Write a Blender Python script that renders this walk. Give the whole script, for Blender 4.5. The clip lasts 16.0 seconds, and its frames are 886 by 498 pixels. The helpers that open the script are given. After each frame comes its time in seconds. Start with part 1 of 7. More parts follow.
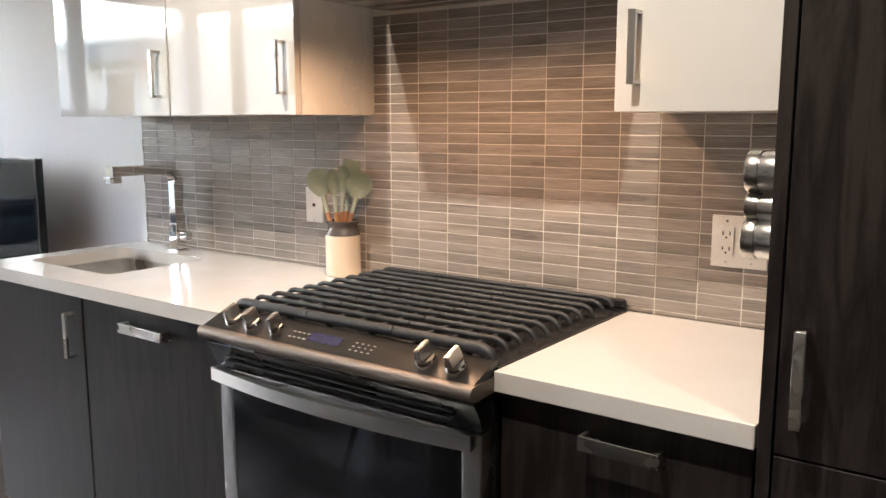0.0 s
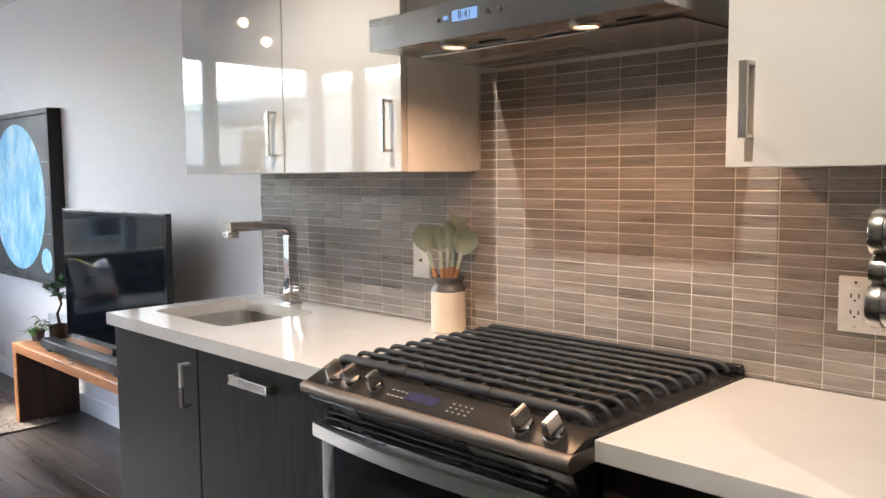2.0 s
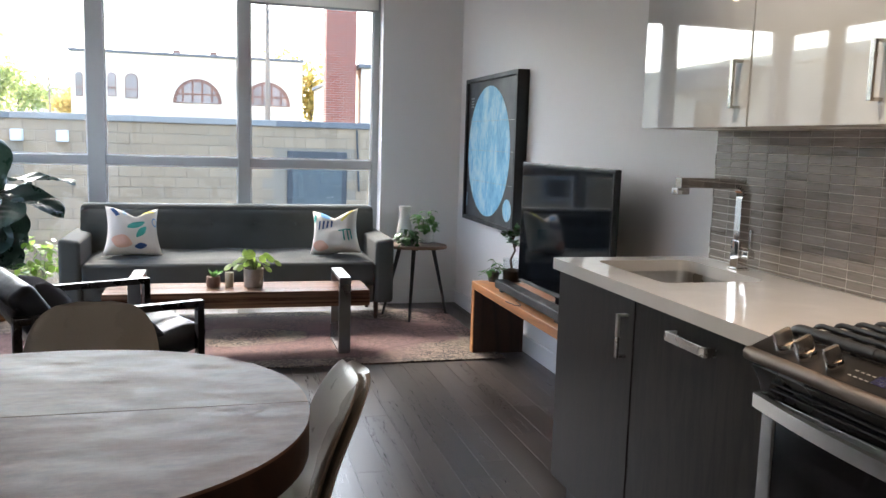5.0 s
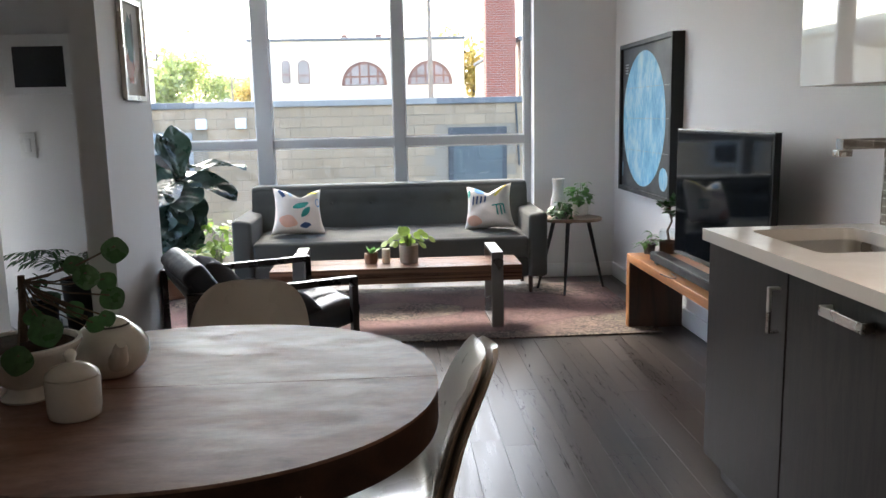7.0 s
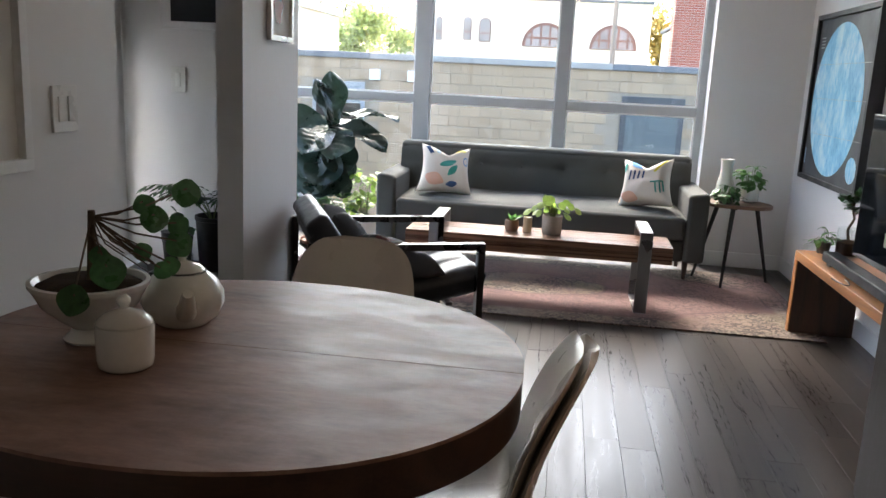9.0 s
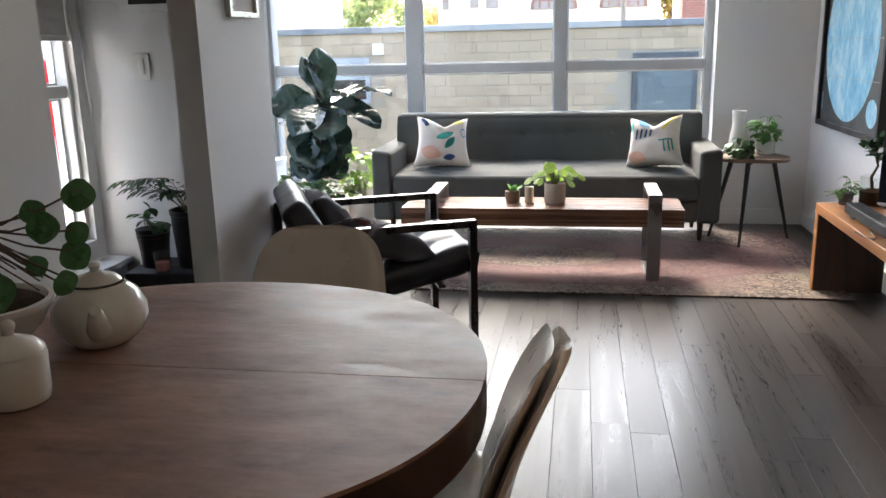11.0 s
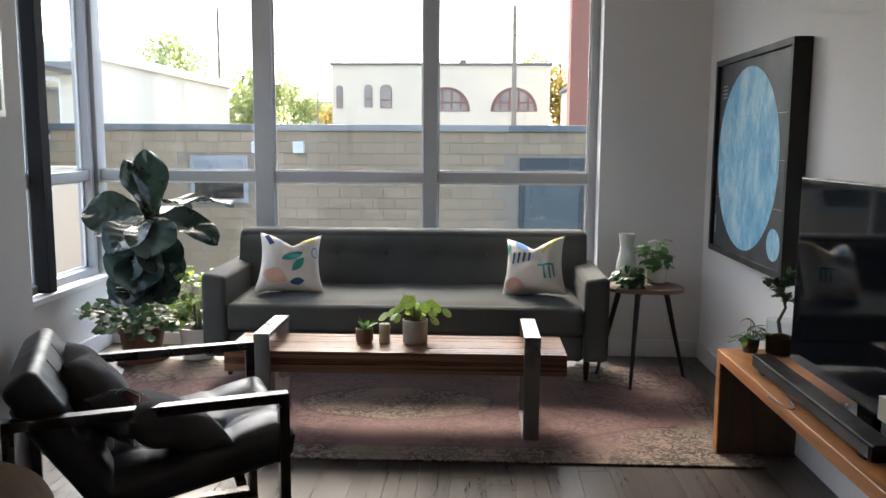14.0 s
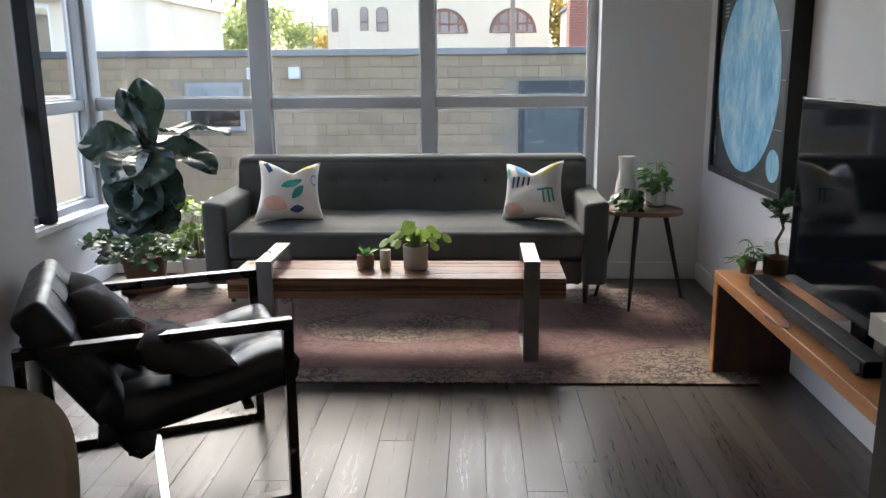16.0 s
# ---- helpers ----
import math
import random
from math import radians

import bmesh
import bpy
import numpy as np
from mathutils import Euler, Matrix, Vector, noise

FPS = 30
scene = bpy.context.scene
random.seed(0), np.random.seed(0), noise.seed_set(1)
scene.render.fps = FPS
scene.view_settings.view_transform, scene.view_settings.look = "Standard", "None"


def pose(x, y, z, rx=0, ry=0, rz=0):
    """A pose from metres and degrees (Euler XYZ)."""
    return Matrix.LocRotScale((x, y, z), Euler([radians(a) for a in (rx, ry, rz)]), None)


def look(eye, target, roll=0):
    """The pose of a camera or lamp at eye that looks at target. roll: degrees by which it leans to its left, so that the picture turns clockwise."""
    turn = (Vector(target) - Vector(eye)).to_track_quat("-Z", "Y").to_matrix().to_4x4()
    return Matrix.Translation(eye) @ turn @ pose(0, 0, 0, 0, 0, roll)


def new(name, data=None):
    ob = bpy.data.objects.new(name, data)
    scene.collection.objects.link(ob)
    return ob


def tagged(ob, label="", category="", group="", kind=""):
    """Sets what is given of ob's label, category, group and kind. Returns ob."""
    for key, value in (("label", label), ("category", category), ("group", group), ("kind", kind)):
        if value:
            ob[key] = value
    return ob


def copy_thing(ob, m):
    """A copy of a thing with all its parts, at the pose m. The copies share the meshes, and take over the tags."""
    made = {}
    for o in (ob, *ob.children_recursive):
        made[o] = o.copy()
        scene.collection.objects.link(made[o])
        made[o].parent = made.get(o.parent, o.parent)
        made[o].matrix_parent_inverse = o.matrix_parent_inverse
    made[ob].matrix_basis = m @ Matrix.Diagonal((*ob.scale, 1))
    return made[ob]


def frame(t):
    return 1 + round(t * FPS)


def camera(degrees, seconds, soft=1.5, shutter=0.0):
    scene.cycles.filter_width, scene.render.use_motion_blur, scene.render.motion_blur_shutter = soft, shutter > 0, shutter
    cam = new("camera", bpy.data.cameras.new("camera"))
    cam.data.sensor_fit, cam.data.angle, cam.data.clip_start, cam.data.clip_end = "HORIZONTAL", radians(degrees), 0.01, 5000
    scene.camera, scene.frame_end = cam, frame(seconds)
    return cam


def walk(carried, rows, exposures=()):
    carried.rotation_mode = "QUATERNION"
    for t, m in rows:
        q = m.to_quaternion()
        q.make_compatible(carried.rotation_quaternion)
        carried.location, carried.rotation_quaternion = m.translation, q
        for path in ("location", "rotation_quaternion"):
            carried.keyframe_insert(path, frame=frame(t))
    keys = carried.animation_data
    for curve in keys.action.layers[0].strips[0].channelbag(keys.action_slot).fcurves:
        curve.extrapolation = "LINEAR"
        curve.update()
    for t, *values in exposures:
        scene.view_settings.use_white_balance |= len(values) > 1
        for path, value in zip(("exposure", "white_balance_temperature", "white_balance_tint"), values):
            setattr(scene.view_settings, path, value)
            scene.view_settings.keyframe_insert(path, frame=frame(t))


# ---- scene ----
cam = camera(56.7, 16.0)
PATH = [
    (0, (-1.852, -0.792, 1.368), (-0.257, 0.376, 1.063), -0.0),
    (0.5, (-1.855, -0.802, 1.372), (-0.27, 0.391, 1.122), 0.3),
    (1, (-1.852, -0.812, 1.378), (-0.339, 0.478, 1.169), 0.1),
    (1.5, (-1.821, -0.811, 1.381), (-0.377, 0.56, 1.198), -0.3),
    (2, (-1.799, -0.801, 1.379), (-0.381, 0.597, 1.199), -0.5),
    (2.5, (-1.774, -0.789, 1.377), (-0.403, 0.654, 1.186), -0.1),
    (3, (-1.755, -0.803, 1.382), (-0.518, 0.757, 1.19), 0.6),
    (3.5, (-1.749, -0.824, 1.365), (-0.67, 0.851, 1.194), 2.4),
    (4, (-1.753, -0.801, 1.345), (-0.796, 0.944, 1.152), 2.2),
    (4.5, (-1.788, -0.751, 1.34), (-1.007, 1.077, 1.123), 2.1),
    (5, (-1.781, -0.738, 1.318), (-1.26, 1.175, 1.06), 1.7),
    (5.2, (-1.747, -0.744, 1.33), (-1.299, 1.184, 1.048), 1.0),
    (7.3, (-1.665, -0.752, 1.323), (-1.568, 1.218, 0.995), -0.8),
    (7.5, (-1.647, -0.753, 1.322), (-1.566, 1.218, 0.988), -0.5),
    (8, (-1.644, -0.71, 1.309), (-1.62, 1.255, 0.938), -0.5),
    (8.5, (-1.652, -0.593, 1.307), (-1.729, 1.367, 0.915), 0.4),
    (9, (-1.559, -0.499, 1.306), (-1.829, 1.438, 0.889), 2.8),
    (9.2, (-1.505, -0.449, 1.302), (-1.843, 1.471, 0.859), 2.5),
    (11.3, (-1.427, -0.131, 1.285), (-1.749, 1.783, 0.802), -1.5),
    (11.5, (-1.395, -0.028, 1.295), (-1.709, 1.898, 0.858), -0.8),
    (12, (-1.373, 0.176, 1.307), (-1.682, 2.122, 0.964), -0.1),
    (12.5, (-1.355, 0.391, 1.327), (-1.529, 2.363, 1.037), 0.1),
    (13, (-1.28, 0.543, 1.323), (-1.371, 2.521, 1.046), 0.0),
    (13.5, (-1.279, 0.637, 1.328), (-1.364, 2.612, 1.026), -1.1),
    (14, (-1.306, 0.619, 1.34), (-1.387, 2.601, 1.081), 0.3),
    (14.5, (-1.332, 0.624, 1.348), (-1.448, 2.612, 1.164), 1.1),
    (15, (-1.339, 0.627, 1.342), (-1.483, 2.616, 1.186), 1.0),
    (15.5, (-1.318, 0.62, 1.338), (-1.434, 2.598, 1.064), 0.4),
    (16, (-1.304, 0.606, 1.342), (-1.384, 2.556, 0.905), -0.5),
]
EXPOSURES = [(0, 4.24, 6200, 10), (1.0, 4.2, 6200, 10), (2.0, 4.05, 6150, 10), (3.0, 3.92, 6200, 10), (4.0, 3.58, 6250, 10), (5.2, 3.3, 6350, 10), (9.0, 3.43, 6500, 10), (10.5, 3.47, 6550, 10), (11.5, 3.58, 6600, 10), (12.5, 2.85, 6750, 10), (15.0, 2.62, 6750, 10), (15.5, 2.4, 6700, 10), (16, 2.7, 6550, 10)]
walk(cam, [(t, look(eye, target, roll)) for t, eye, target, roll in PATH], EXPOSURES)

# ---- light: bright overcast sky, a weak wide sun beyond the block building ----
world = bpy.data.worlds.new("overcast_sky")
scene.world = world
world.use_nodes = True
wn = world.node_tree.nodes
sky = wn.new("ShaderNodeTexSky")
sky.sky_type, sky.sun_disc = "NISHITA", False
sky.sun_elevation, sky.sun_rotation = radians(46), radians(-18)
sky.air_density, sky.dust_density, sky.ozone_density = 1.0, 3.0, 0.8
wn["Background"].inputs["Strength"].default_value = 0.15
world.node_tree.links.new(sky.outputs["Color"], wn["Background"].inputs["Color"])
sun_data = bpy.data.lights.new("sun", "SUN")
sun_data.energy, sun_data.angle, sun_data.color = 0.75, radians(20), (1.0, 0.95, 0.88)
sun = new("sun", sun_data)
sun.matrix_world = look((-6.2, 19, 20.7), (0, 0, 0))

# ---- materials ----
def nodes_of(name):
    m = bpy.data.materials.new(name)
    m.use_nodes = True
    return m, m.node_tree.nodes, m.node_tree.links, m.node_tree.nodes["Principled BSDF"]


def mat(name, colour, rough=0.5, metal=0.0, vary=0.12, scale=8.0, fine=120.0, bump=0.05, stretch=(1, 1, 1), per_object=0.0,
        coat=0.0, second=None, spec=0.5, rough_vary=0.1, island=0.0, sheen=0.0, thin=0.0):
    """A surface with variation at two scales: broad stains and fine grain, with relief."""
    m, n, l, b = nodes_of(name)
    tc = n.new("ShaderNodeTexCoord")
    mp = n.new("ShaderNodeMapping")
    mp.inputs["Scale"].default_value = stretch
    l.new(tc.outputs["Object"], mp.inputs["Vector"])
    broad, grain = n.new("ShaderNodeTexNoise"), n.new("ShaderNodeTexNoise")
    broad.inputs["Scale"].default_value, broad.inputs["Detail"].default_value = scale, 5
    grain.inputs["Scale"].default_value, grain.inputs["Detail"].default_value = fine, 3
    if per_object or island:
        src = n.new("ShaderNodeObjectInfo").outputs["Random"] if per_object else n.new("ShaderNodeNewGeometry").outputs["Random Per Island"]
        comb = n.new("ShaderNodeVectorMath")
        comb.operation = "SCALE"
        comb.inputs[0].default_value = (17, 31, 23)
        l.new(src, comb.inputs["Scale"])
        add = n.new("ShaderNodeVectorMath")
        l.new(mp.outputs["Vector"], add.inputs[0])
        l.new(comb.outputs["Vector"], add.inputs[1])
        vec = add.outputs["Vector"]
    else:
        vec = mp.outputs["Vector"]
    l.new(vec, broad.inputs["Vector"])
    l.new(vec, grain.inputs["Vector"])
    mixn = n.new("ShaderNodeMath")
    mixn.operation = "MULTIPLY_ADD"
    l.new(grain.outputs["Fac"], mixn.inputs[0])
    mixn.inputs[1].default_value = 0.45
    half = n.new("ShaderNodeMath")
    half.operation = "MULTIPLY"
    half.inputs[1].default_value = 0.55
    l.new(broad.outputs["Fac"], half.inputs[0])
    l.new(half.outputs[0], mixn.inputs[2])
    ramp = n.new("ShaderNodeValToRGB")
    c2 = second or tuple(min(1, c * (1 + vary)) for c in colour)
    c1 = tuple(c * (1 - vary) for c in colour) if not second else colour
    ramp.color_ramp.elements[0].position, ramp.color_ramp.elements[1].position = 0.36, 0.64
    ramp.color_ramp.elements[0].color, ramp.color_ramp.elements[1].color = (*c1, 1), (*c2, 1)
    l.new(mixn.outputs[0], ramp.inputs["Fac"])
    col = ramp.outputs["Color"]
    if per_object or island:
        hsv = n.new("ShaderNodeHueSaturation")
        ma = n.new("ShaderNodeMapRange")
        ma.inputs["To Min"].default_value, ma.inputs["To Max"].default_value = 1 - (per_object or island), 1 + (per_object or island)
        l.new(src, ma.inputs["Value"])
        l.new(ma.outputs["Result"], hsv.inputs["Value"])
        l.new(col, hsv.inputs["Color"])
        col = hsv.outputs["Color"]
    l.new(col, b.inputs["Base Color"])
    mr = n.new("ShaderNodeMapRange")
    mr.inputs["From Min"].default_value, mr.inputs["From Max"].default_value = 0.32, 0.68
    mr.inputs["To Min"].default_value, mr.inputs["To Max"].default_value = max(0.02, rough - rough_vary), min(1, rough + rough_vary)
    l.new(broad.outputs["Fac"], mr.inputs["Value"])
    l.new(mr.outputs["Result"], b.inputs["Roughness"])
    b.inputs["Metallic"].default_value = metal
    b.inputs["Specular IOR Level"].default_value = spec
    b.inputs["Coat Weight"].default_value = coat
    b.inputs["Coat Roughness"].default_value = 0.03
    b.inputs["Sheen Weight"].default_value = sheen
    if bump:
        bp = n.new("ShaderNodeBump")
        bp.inputs["Strength"].default_value, bp.inputs["Distance"].default_value = min(1, bump * 4), 0.002
        l.new(mixn.outputs[0], bp.inputs["Height"])
        l.new(bp.outputs["Normal"], b.inputs["Normal"])
    if thin:
        tl, mx = n.new("ShaderNodeBsdfTranslucent"), n.new("ShaderNodeMixShader")
        br = n.new("ShaderNodeHueSaturation")
        br.inputs["Value"].default_value = 1.8
        l.new(col, br.inputs["Color"])
        l.new(br.outputs["Color"], tl.inputs["Color"])
        mx.inputs[0].default_value = thin
        l.new(b.outputs[0], mx.inputs[1])
        l.new(tl.outputs[0], mx.inputs[2])
        l.new(mx.outputs[0], n["Material Output"].inputs["Surface"])
    return m


def wood(name, dark, light, axis=0, rough=0.35, scale=3.0, ring=14.0, per_object=0.0, bump=0.08, coat=0.0, spec=0.5, along=0.12, warp=0.6):
    """Wood with wavy growth lines along one axis, fine pores and a board-to-board shift."""
    m, n, l, b = nodes_of(name)
    tc, mp = n.new("ShaderNodeTexCoord"), n.new("ShaderNodeMapping")
    st = [1.0, 1.0, 1.0]
    st[axis] = along
    mp.inputs["Scale"].default_value = st
    l.new(tc.outputs["Object"], mp.inputs["Vector"])
    vec = mp.outputs["Vector"]
    rnd = n.new("ShaderNodeObjectInfo").outputs["Random"]
    sc = n.new("ShaderNodeVectorMath")
    sc.operation = "SCALE"
    sc.inputs[0].default_value = (13, 41, 29)
    l.new(rnd, sc.inputs["Scale"])
    ad = n.new("ShaderNodeVectorMath")
    l.new(vec, ad.inputs[0])
    l.new(sc.outputs["Vector"], ad.inputs[1])
    vec = ad.outputs["Vector"]
    broad, fine = n.new("ShaderNodeTexNoise"), n.new("ShaderNodeTexNoise")
    broad.inputs["Scale"].default_value, broad.inputs["Detail"].default_value = scale, 4
    broad.inputs["Distortion"].default_value = warp
    fine.inputs["Scale"].default_value, fine.inputs["Detail"].default_value = scale * 30, 4
    l.new(vec, broad.inputs["Vector"])
    l.new(vec, fine.inputs["Vector"])
    rings = n.new("ShaderNodeMath")
    rings.operation = "MULTIPLY"
    rings.inputs[1].default_value = ring
    l.new(broad.outputs["Fac"], rings.inputs[0])
    pp = n.new("ShaderNodeMath")
    pp.operation = "PINGPONG"
    pp.inputs[1].default_value = 1.0
    l.new(rings.outputs[0], pp.inputs[0])
    mixf = n.new("ShaderNodeMath")
    mixf.operation = "MULTIPLY_ADD"
    mixf.inputs[1].default_value = 0.6
    l.new(fine.outputs["Fac"], mixf.inputs[0])
    h = n.new("ShaderNodeMath")
    h.operation = "MULTIPLY"
    h.inputs[1].default_value = 0.45
    l.new(pp.outputs[0], h.inputs[0])
    l.new(h.outputs[0], mixf.inputs[2])
    ramp = n.new("ShaderNodeValToRGB")
    ramp.color_ramp.elements[0].position, ramp.color_ramp.elements[1].position = 0.2, 0.75
    ramp.color_ramp.elements[0].color, ramp.color_ramp.elements[1].color = (*dark, 1), (*light, 1)
    l.new(mixf.outputs[0], ramp.inputs["Fac"])
    col = ramp.outputs["Color"]
    if per_object:
        hsv, ma = n.new("ShaderNodeHueSaturation"), n.new("ShaderNodeMapRange")
        ma.inputs["To Min"].default_value, ma.inputs["To Max"].default_value = 1 - per_object, 1 + per_object
        l.new(rnd, ma.inputs["Value"])
        l.new(ma.outputs["Result"], hsv.inputs["Value"])
        l.new(col, hsv.inputs["Color"])
        col = hsv.outputs["Color"]
    l.new(col, b.inputs["Base Color"])
    mr = n.new("ShaderNodeMapRange")
    mr.inputs["To Min"].default_value, mr.inputs["To Max"].default_value = rough - 0.06, rough + 0.12
    l.new(mixf.outputs[0], mr.inputs["Value"])
    l.new(mr.outputs["Result"], b.inputs["Roughness"])
    b.inputs["Coat Weight"].default_value, b.inputs["Coat Roughness"].default_value = coat, 0.12
    b.inputs["Specular IOR Level"].default_value = spec
    bp = n.new("ShaderNodeBump")
    bp.inputs["Strength"].default_value, bp.inputs["Distance"].default_value = bump * 4, 0.0015
    l.new(mixf.outputs[0], bp.inputs["Height"])
    l.new(bp.outputs["Normal"], b.inputs["Normal"])
    return m


def glass(name, tint=(1, 1, 1), gloss=1.0):
    """Clear pane: lets light straight through, mirrors by Fresnel."""
    m, n, l, b = nodes_of(name)
    n.remove(b)
    tr, gl, mx, lw = n.new("ShaderNodeBsdfTransparent"), n.new("ShaderNodeBsdfGlossy"), n.new("ShaderNodeMixShader"), n.new("ShaderNodeLayerWeight")
    tr.inputs["Color"].default_value = (*tint, 1)
    gl.inputs["Roughness"].default_value = 0.01
    gl.inputs["Color"].default_value = (gloss, gloss, gloss, 1)
    lw.inputs["Blend"].default_value = 0.5
    pw, ad = n.new("ShaderNodeMath"), n.new("ShaderNodeMath")
    pw.operation, ad.operation = "POWER", "MULTIPLY_ADD"
    pw.inputs[1].default_value, ad.inputs[1].default_value, ad.inputs[2].default_value = 5.0, 0.95, 0.035
    l.new(lw.outputs["Facing"], pw.inputs[0])
    l.new(pw.outputs[0], ad.inputs[0])
    l.new(ad.outputs[0], mx.inputs[0])
    l.new(tr.outputs[0], mx.inputs[1])
    l.new(gl.outputs[0], mx.inputs[2])
    l.new(mx.outputs[0], n["Material Output"].inputs["Surface"])
    return m


def glow(name, colour, strength, base=0.8):
    m, n, l, b = nodes_of(name)
    b.inputs["Base Color"].default_value = (base, base, base, 1)
    b.inputs["Emission Color"].default_value = (*colour, 1)
    b.inputs["Emission Strength"].default_value = strength
    return m


M_WALL = mat("white_wall_paint", (0.74, 0.73, 0.72), 0.6, vary=0.02, scale=1.2, fine=300, bump=0.03, rough_vary=0.05)
M_CEIL = mat("ceiling_paint", (0.8, 0.8, 0.79), 0.75, vary=0.02, scale=2, fine=200, bump=0.04)
M_TRIM = mat("white_trim_paint", (0.78, 0.78, 0.77), 0.4, vary=0.03, scale=5, fine=80, bump=0.02)
M_ALU = mat("grey_aluminium_frame", (0.40, 0.41, 0.42), 0.45, metal=0.0, vary=0.05, scale=6, fine=150, bump=0.02)
M_BLKFRAME = mat("black_window_seal", (0.012, 0.012, 0.013), 0.75, vary=0.2, bump=0.03, spec=0.15)
M_GLASS = glass("window_glass", (0.96, 0.98, 0.98))
M_CLEAR = glass("clear_glass", (0.93, 0.95, 0.95))
M_FLOOR = wood("dark_oak_floor", (0.034, 0.0282, 0.0255), (0.068, 0.056, 0.049), axis=1, rough=0.285, scale=12.0, ring=7, per_object=0.36, bump=0.009, spec=0.36, along=0.05, warp=0.6)
M_GAP = mat("dark_floor_joint", (0.012, 0.011, 0.01), 0.8, bump=0.0)
M_CAB = wood("dark_brown_laminate", (0.008, 0.0068, 0.0064), (0.027, 0.022, 0.020), axis=2, rough=0.40, scale=22, ring=7, bump=0.04, spec=0.17)
M_GLOSS = mat("white_gloss_lacquer", (0.60, 0.585, 0.55), 0.03, vary=0.01, scale=2, fine=20, bump=0.0, rough_vary=0.01, coat=1.0, spec=0.6)
M_CABIN = mat("white_melamine", (0.74, 0.72, 0.68), 0.3, vary=0.02, scale=3, fine=60, bump=0.01)
M_QUARTZ = mat("white_quartz", (0.68, 0.66, 0.63), 0.14, vary=0.025, scale=9, fine=260, bump=0.004, rough_vary=0.04)
M_STEEL = mat("brushed_steel", (0.68, 0.67, 0.65), 0.26, metal=1, vary=0.05, scale=3, fine=160, bump=0.02, stretch=(1, 0.05, 1))
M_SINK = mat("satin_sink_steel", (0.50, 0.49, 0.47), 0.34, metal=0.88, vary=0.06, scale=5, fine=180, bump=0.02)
M_HOOD = mat("brushed_hood_steel", (0.42, 0.41, 0.40), 0.27, metal=1, vary=0.06, scale=3, fine=180, bump=0.02, stretch=(1, 0.04, 1))
M_BRONZE = mat("warm_grey_steel", (0.25, 0.21, 0.18), 0.46, metal=1, vary=0.06, scale=3, fine=150, bump=0.02, stretch=(1, 0.05, 1))
M_NICKEL = mat("satin_nickel", (0.56, 0.54, 0.5), 0.28, metal=1, vary=0.04, bump=0.01, fine=200)
M_CHROME = mat("chrome", (0.75, 0.75, 0.75), 0.05, metal=1, vary=0.02, bump=0.0, rough_vary=0.02)
M_IRON = mat("black_cast_iron", (0.020, 0.022, 0.025), 0.5, vary=0.2, scale=20, fine=300, bump=0.12)
M_BLKGLASS = mat("black_oven_glass", (0.012, 0.012, 0.014), 0.06, vary=0.1, bump=0.0, rough_vary=0.03, coat=0.4)
M_BLKENAMEL = mat("black_enamel", (0.016, 0.016, 0.017), 0.22, vary=0.15, bump=0.01)
M_TILE = mat("grey_brown_stone_tile", (0.175, 0.150, 0.130), 0.36, vary=0.2, scale=34, fine=190, bump=0.05, stretch=(0.10, 1.5, 1), per_object=0.22, second=(0.315, 0.275, 0.243))
M_TILE_REST = mat("grey_brown_stone_tile_rest", (0.175, 0.150, 0.130), 0.36, vary=0.2, scale=34, fine=190, bump=0.05, stretch=(1, 0.10, 1.5), island=0.22, second=(0.315, 0.275, 0.243))
M_GROUT = mat("pale_grout", (0.68, 0.64, 0.58), 0.85, vary=0.08, scale=20, fine=300, bump=0.1)
M_PLASTIC_W = mat("white_plastic", (0.75, 0.74, 0.71), 0.3, vary=0.02, bump=0.0)
M_DARK = mat("matt_black", (0.015, 0.015, 0.016), 0.55, vary=0.2, bump=0.02)
M_CREAM = mat("cream_stoneware", (0.72, 0.62, 0.50), 0.35, vary=0.04, scale=6, fine=200, bump=0.02)
M_GREYCER = mat("dark_grey_glaze", (0.09, 0.085, 0.085), 0.25, vary=0.15, bump=0.01)
M_SAGE = mat("sage_silicone", (0.38, 0.45, 0.38), 0.5, vary=0.06, bump=0.01)
M_BEECH = wood("beech_handle", (0.28, 0.13, 0.06), (0.42, 0.21, 0.10), axis=2, scale=10)
M_SOFA = mat("grey_wool_upholstery", (0.060, 0.064, 0.060), 0.92, vary=0.22, scale=5, fine=420, bump=0.22, sheen=0.08)
M_LEATHER = mat("black_leather", (0.029, 0.034, 0.044), 0.40, vary=0.25, scale=14, fine=220, bump=0.14, rough_vary=0.1)
M_FRAMEMETAL = mat("dark_steel_frame", (0.10, 0.095, 0.092), 0.3, metal=1, vary=0.15, scale=9, fine=200, bump=0.02)
M_LEGMETAL = mat("brushed_table_steel", (0.36, 0.36, 0.37), 0.34, metal=1, vary=0.1, scale=7, fine=220, bump=0.03)
M_CHARCOAL = mat("charcoal_linen", (0.082, 0.085, 0.096), 0.95, vary=0.2, scale=10, fine=500, bump=0.2)
M_ZEBRA = wood("striped_zebrano", (0.045, 0.018, 0.010), (0.25, 0.125, 0.072), axis=0, rough=0.27, scale=26, ring=9, coat=0.2, along=0.012, warp=0.1)
M_BENCH = wood("orange_fir", (0.30, 0.115, 0.035), (0.50, 0.22, 0.075), axis=1, rough=0.4, scale=6, ring=9)
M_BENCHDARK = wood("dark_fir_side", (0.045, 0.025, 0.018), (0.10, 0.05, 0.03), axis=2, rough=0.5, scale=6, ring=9)
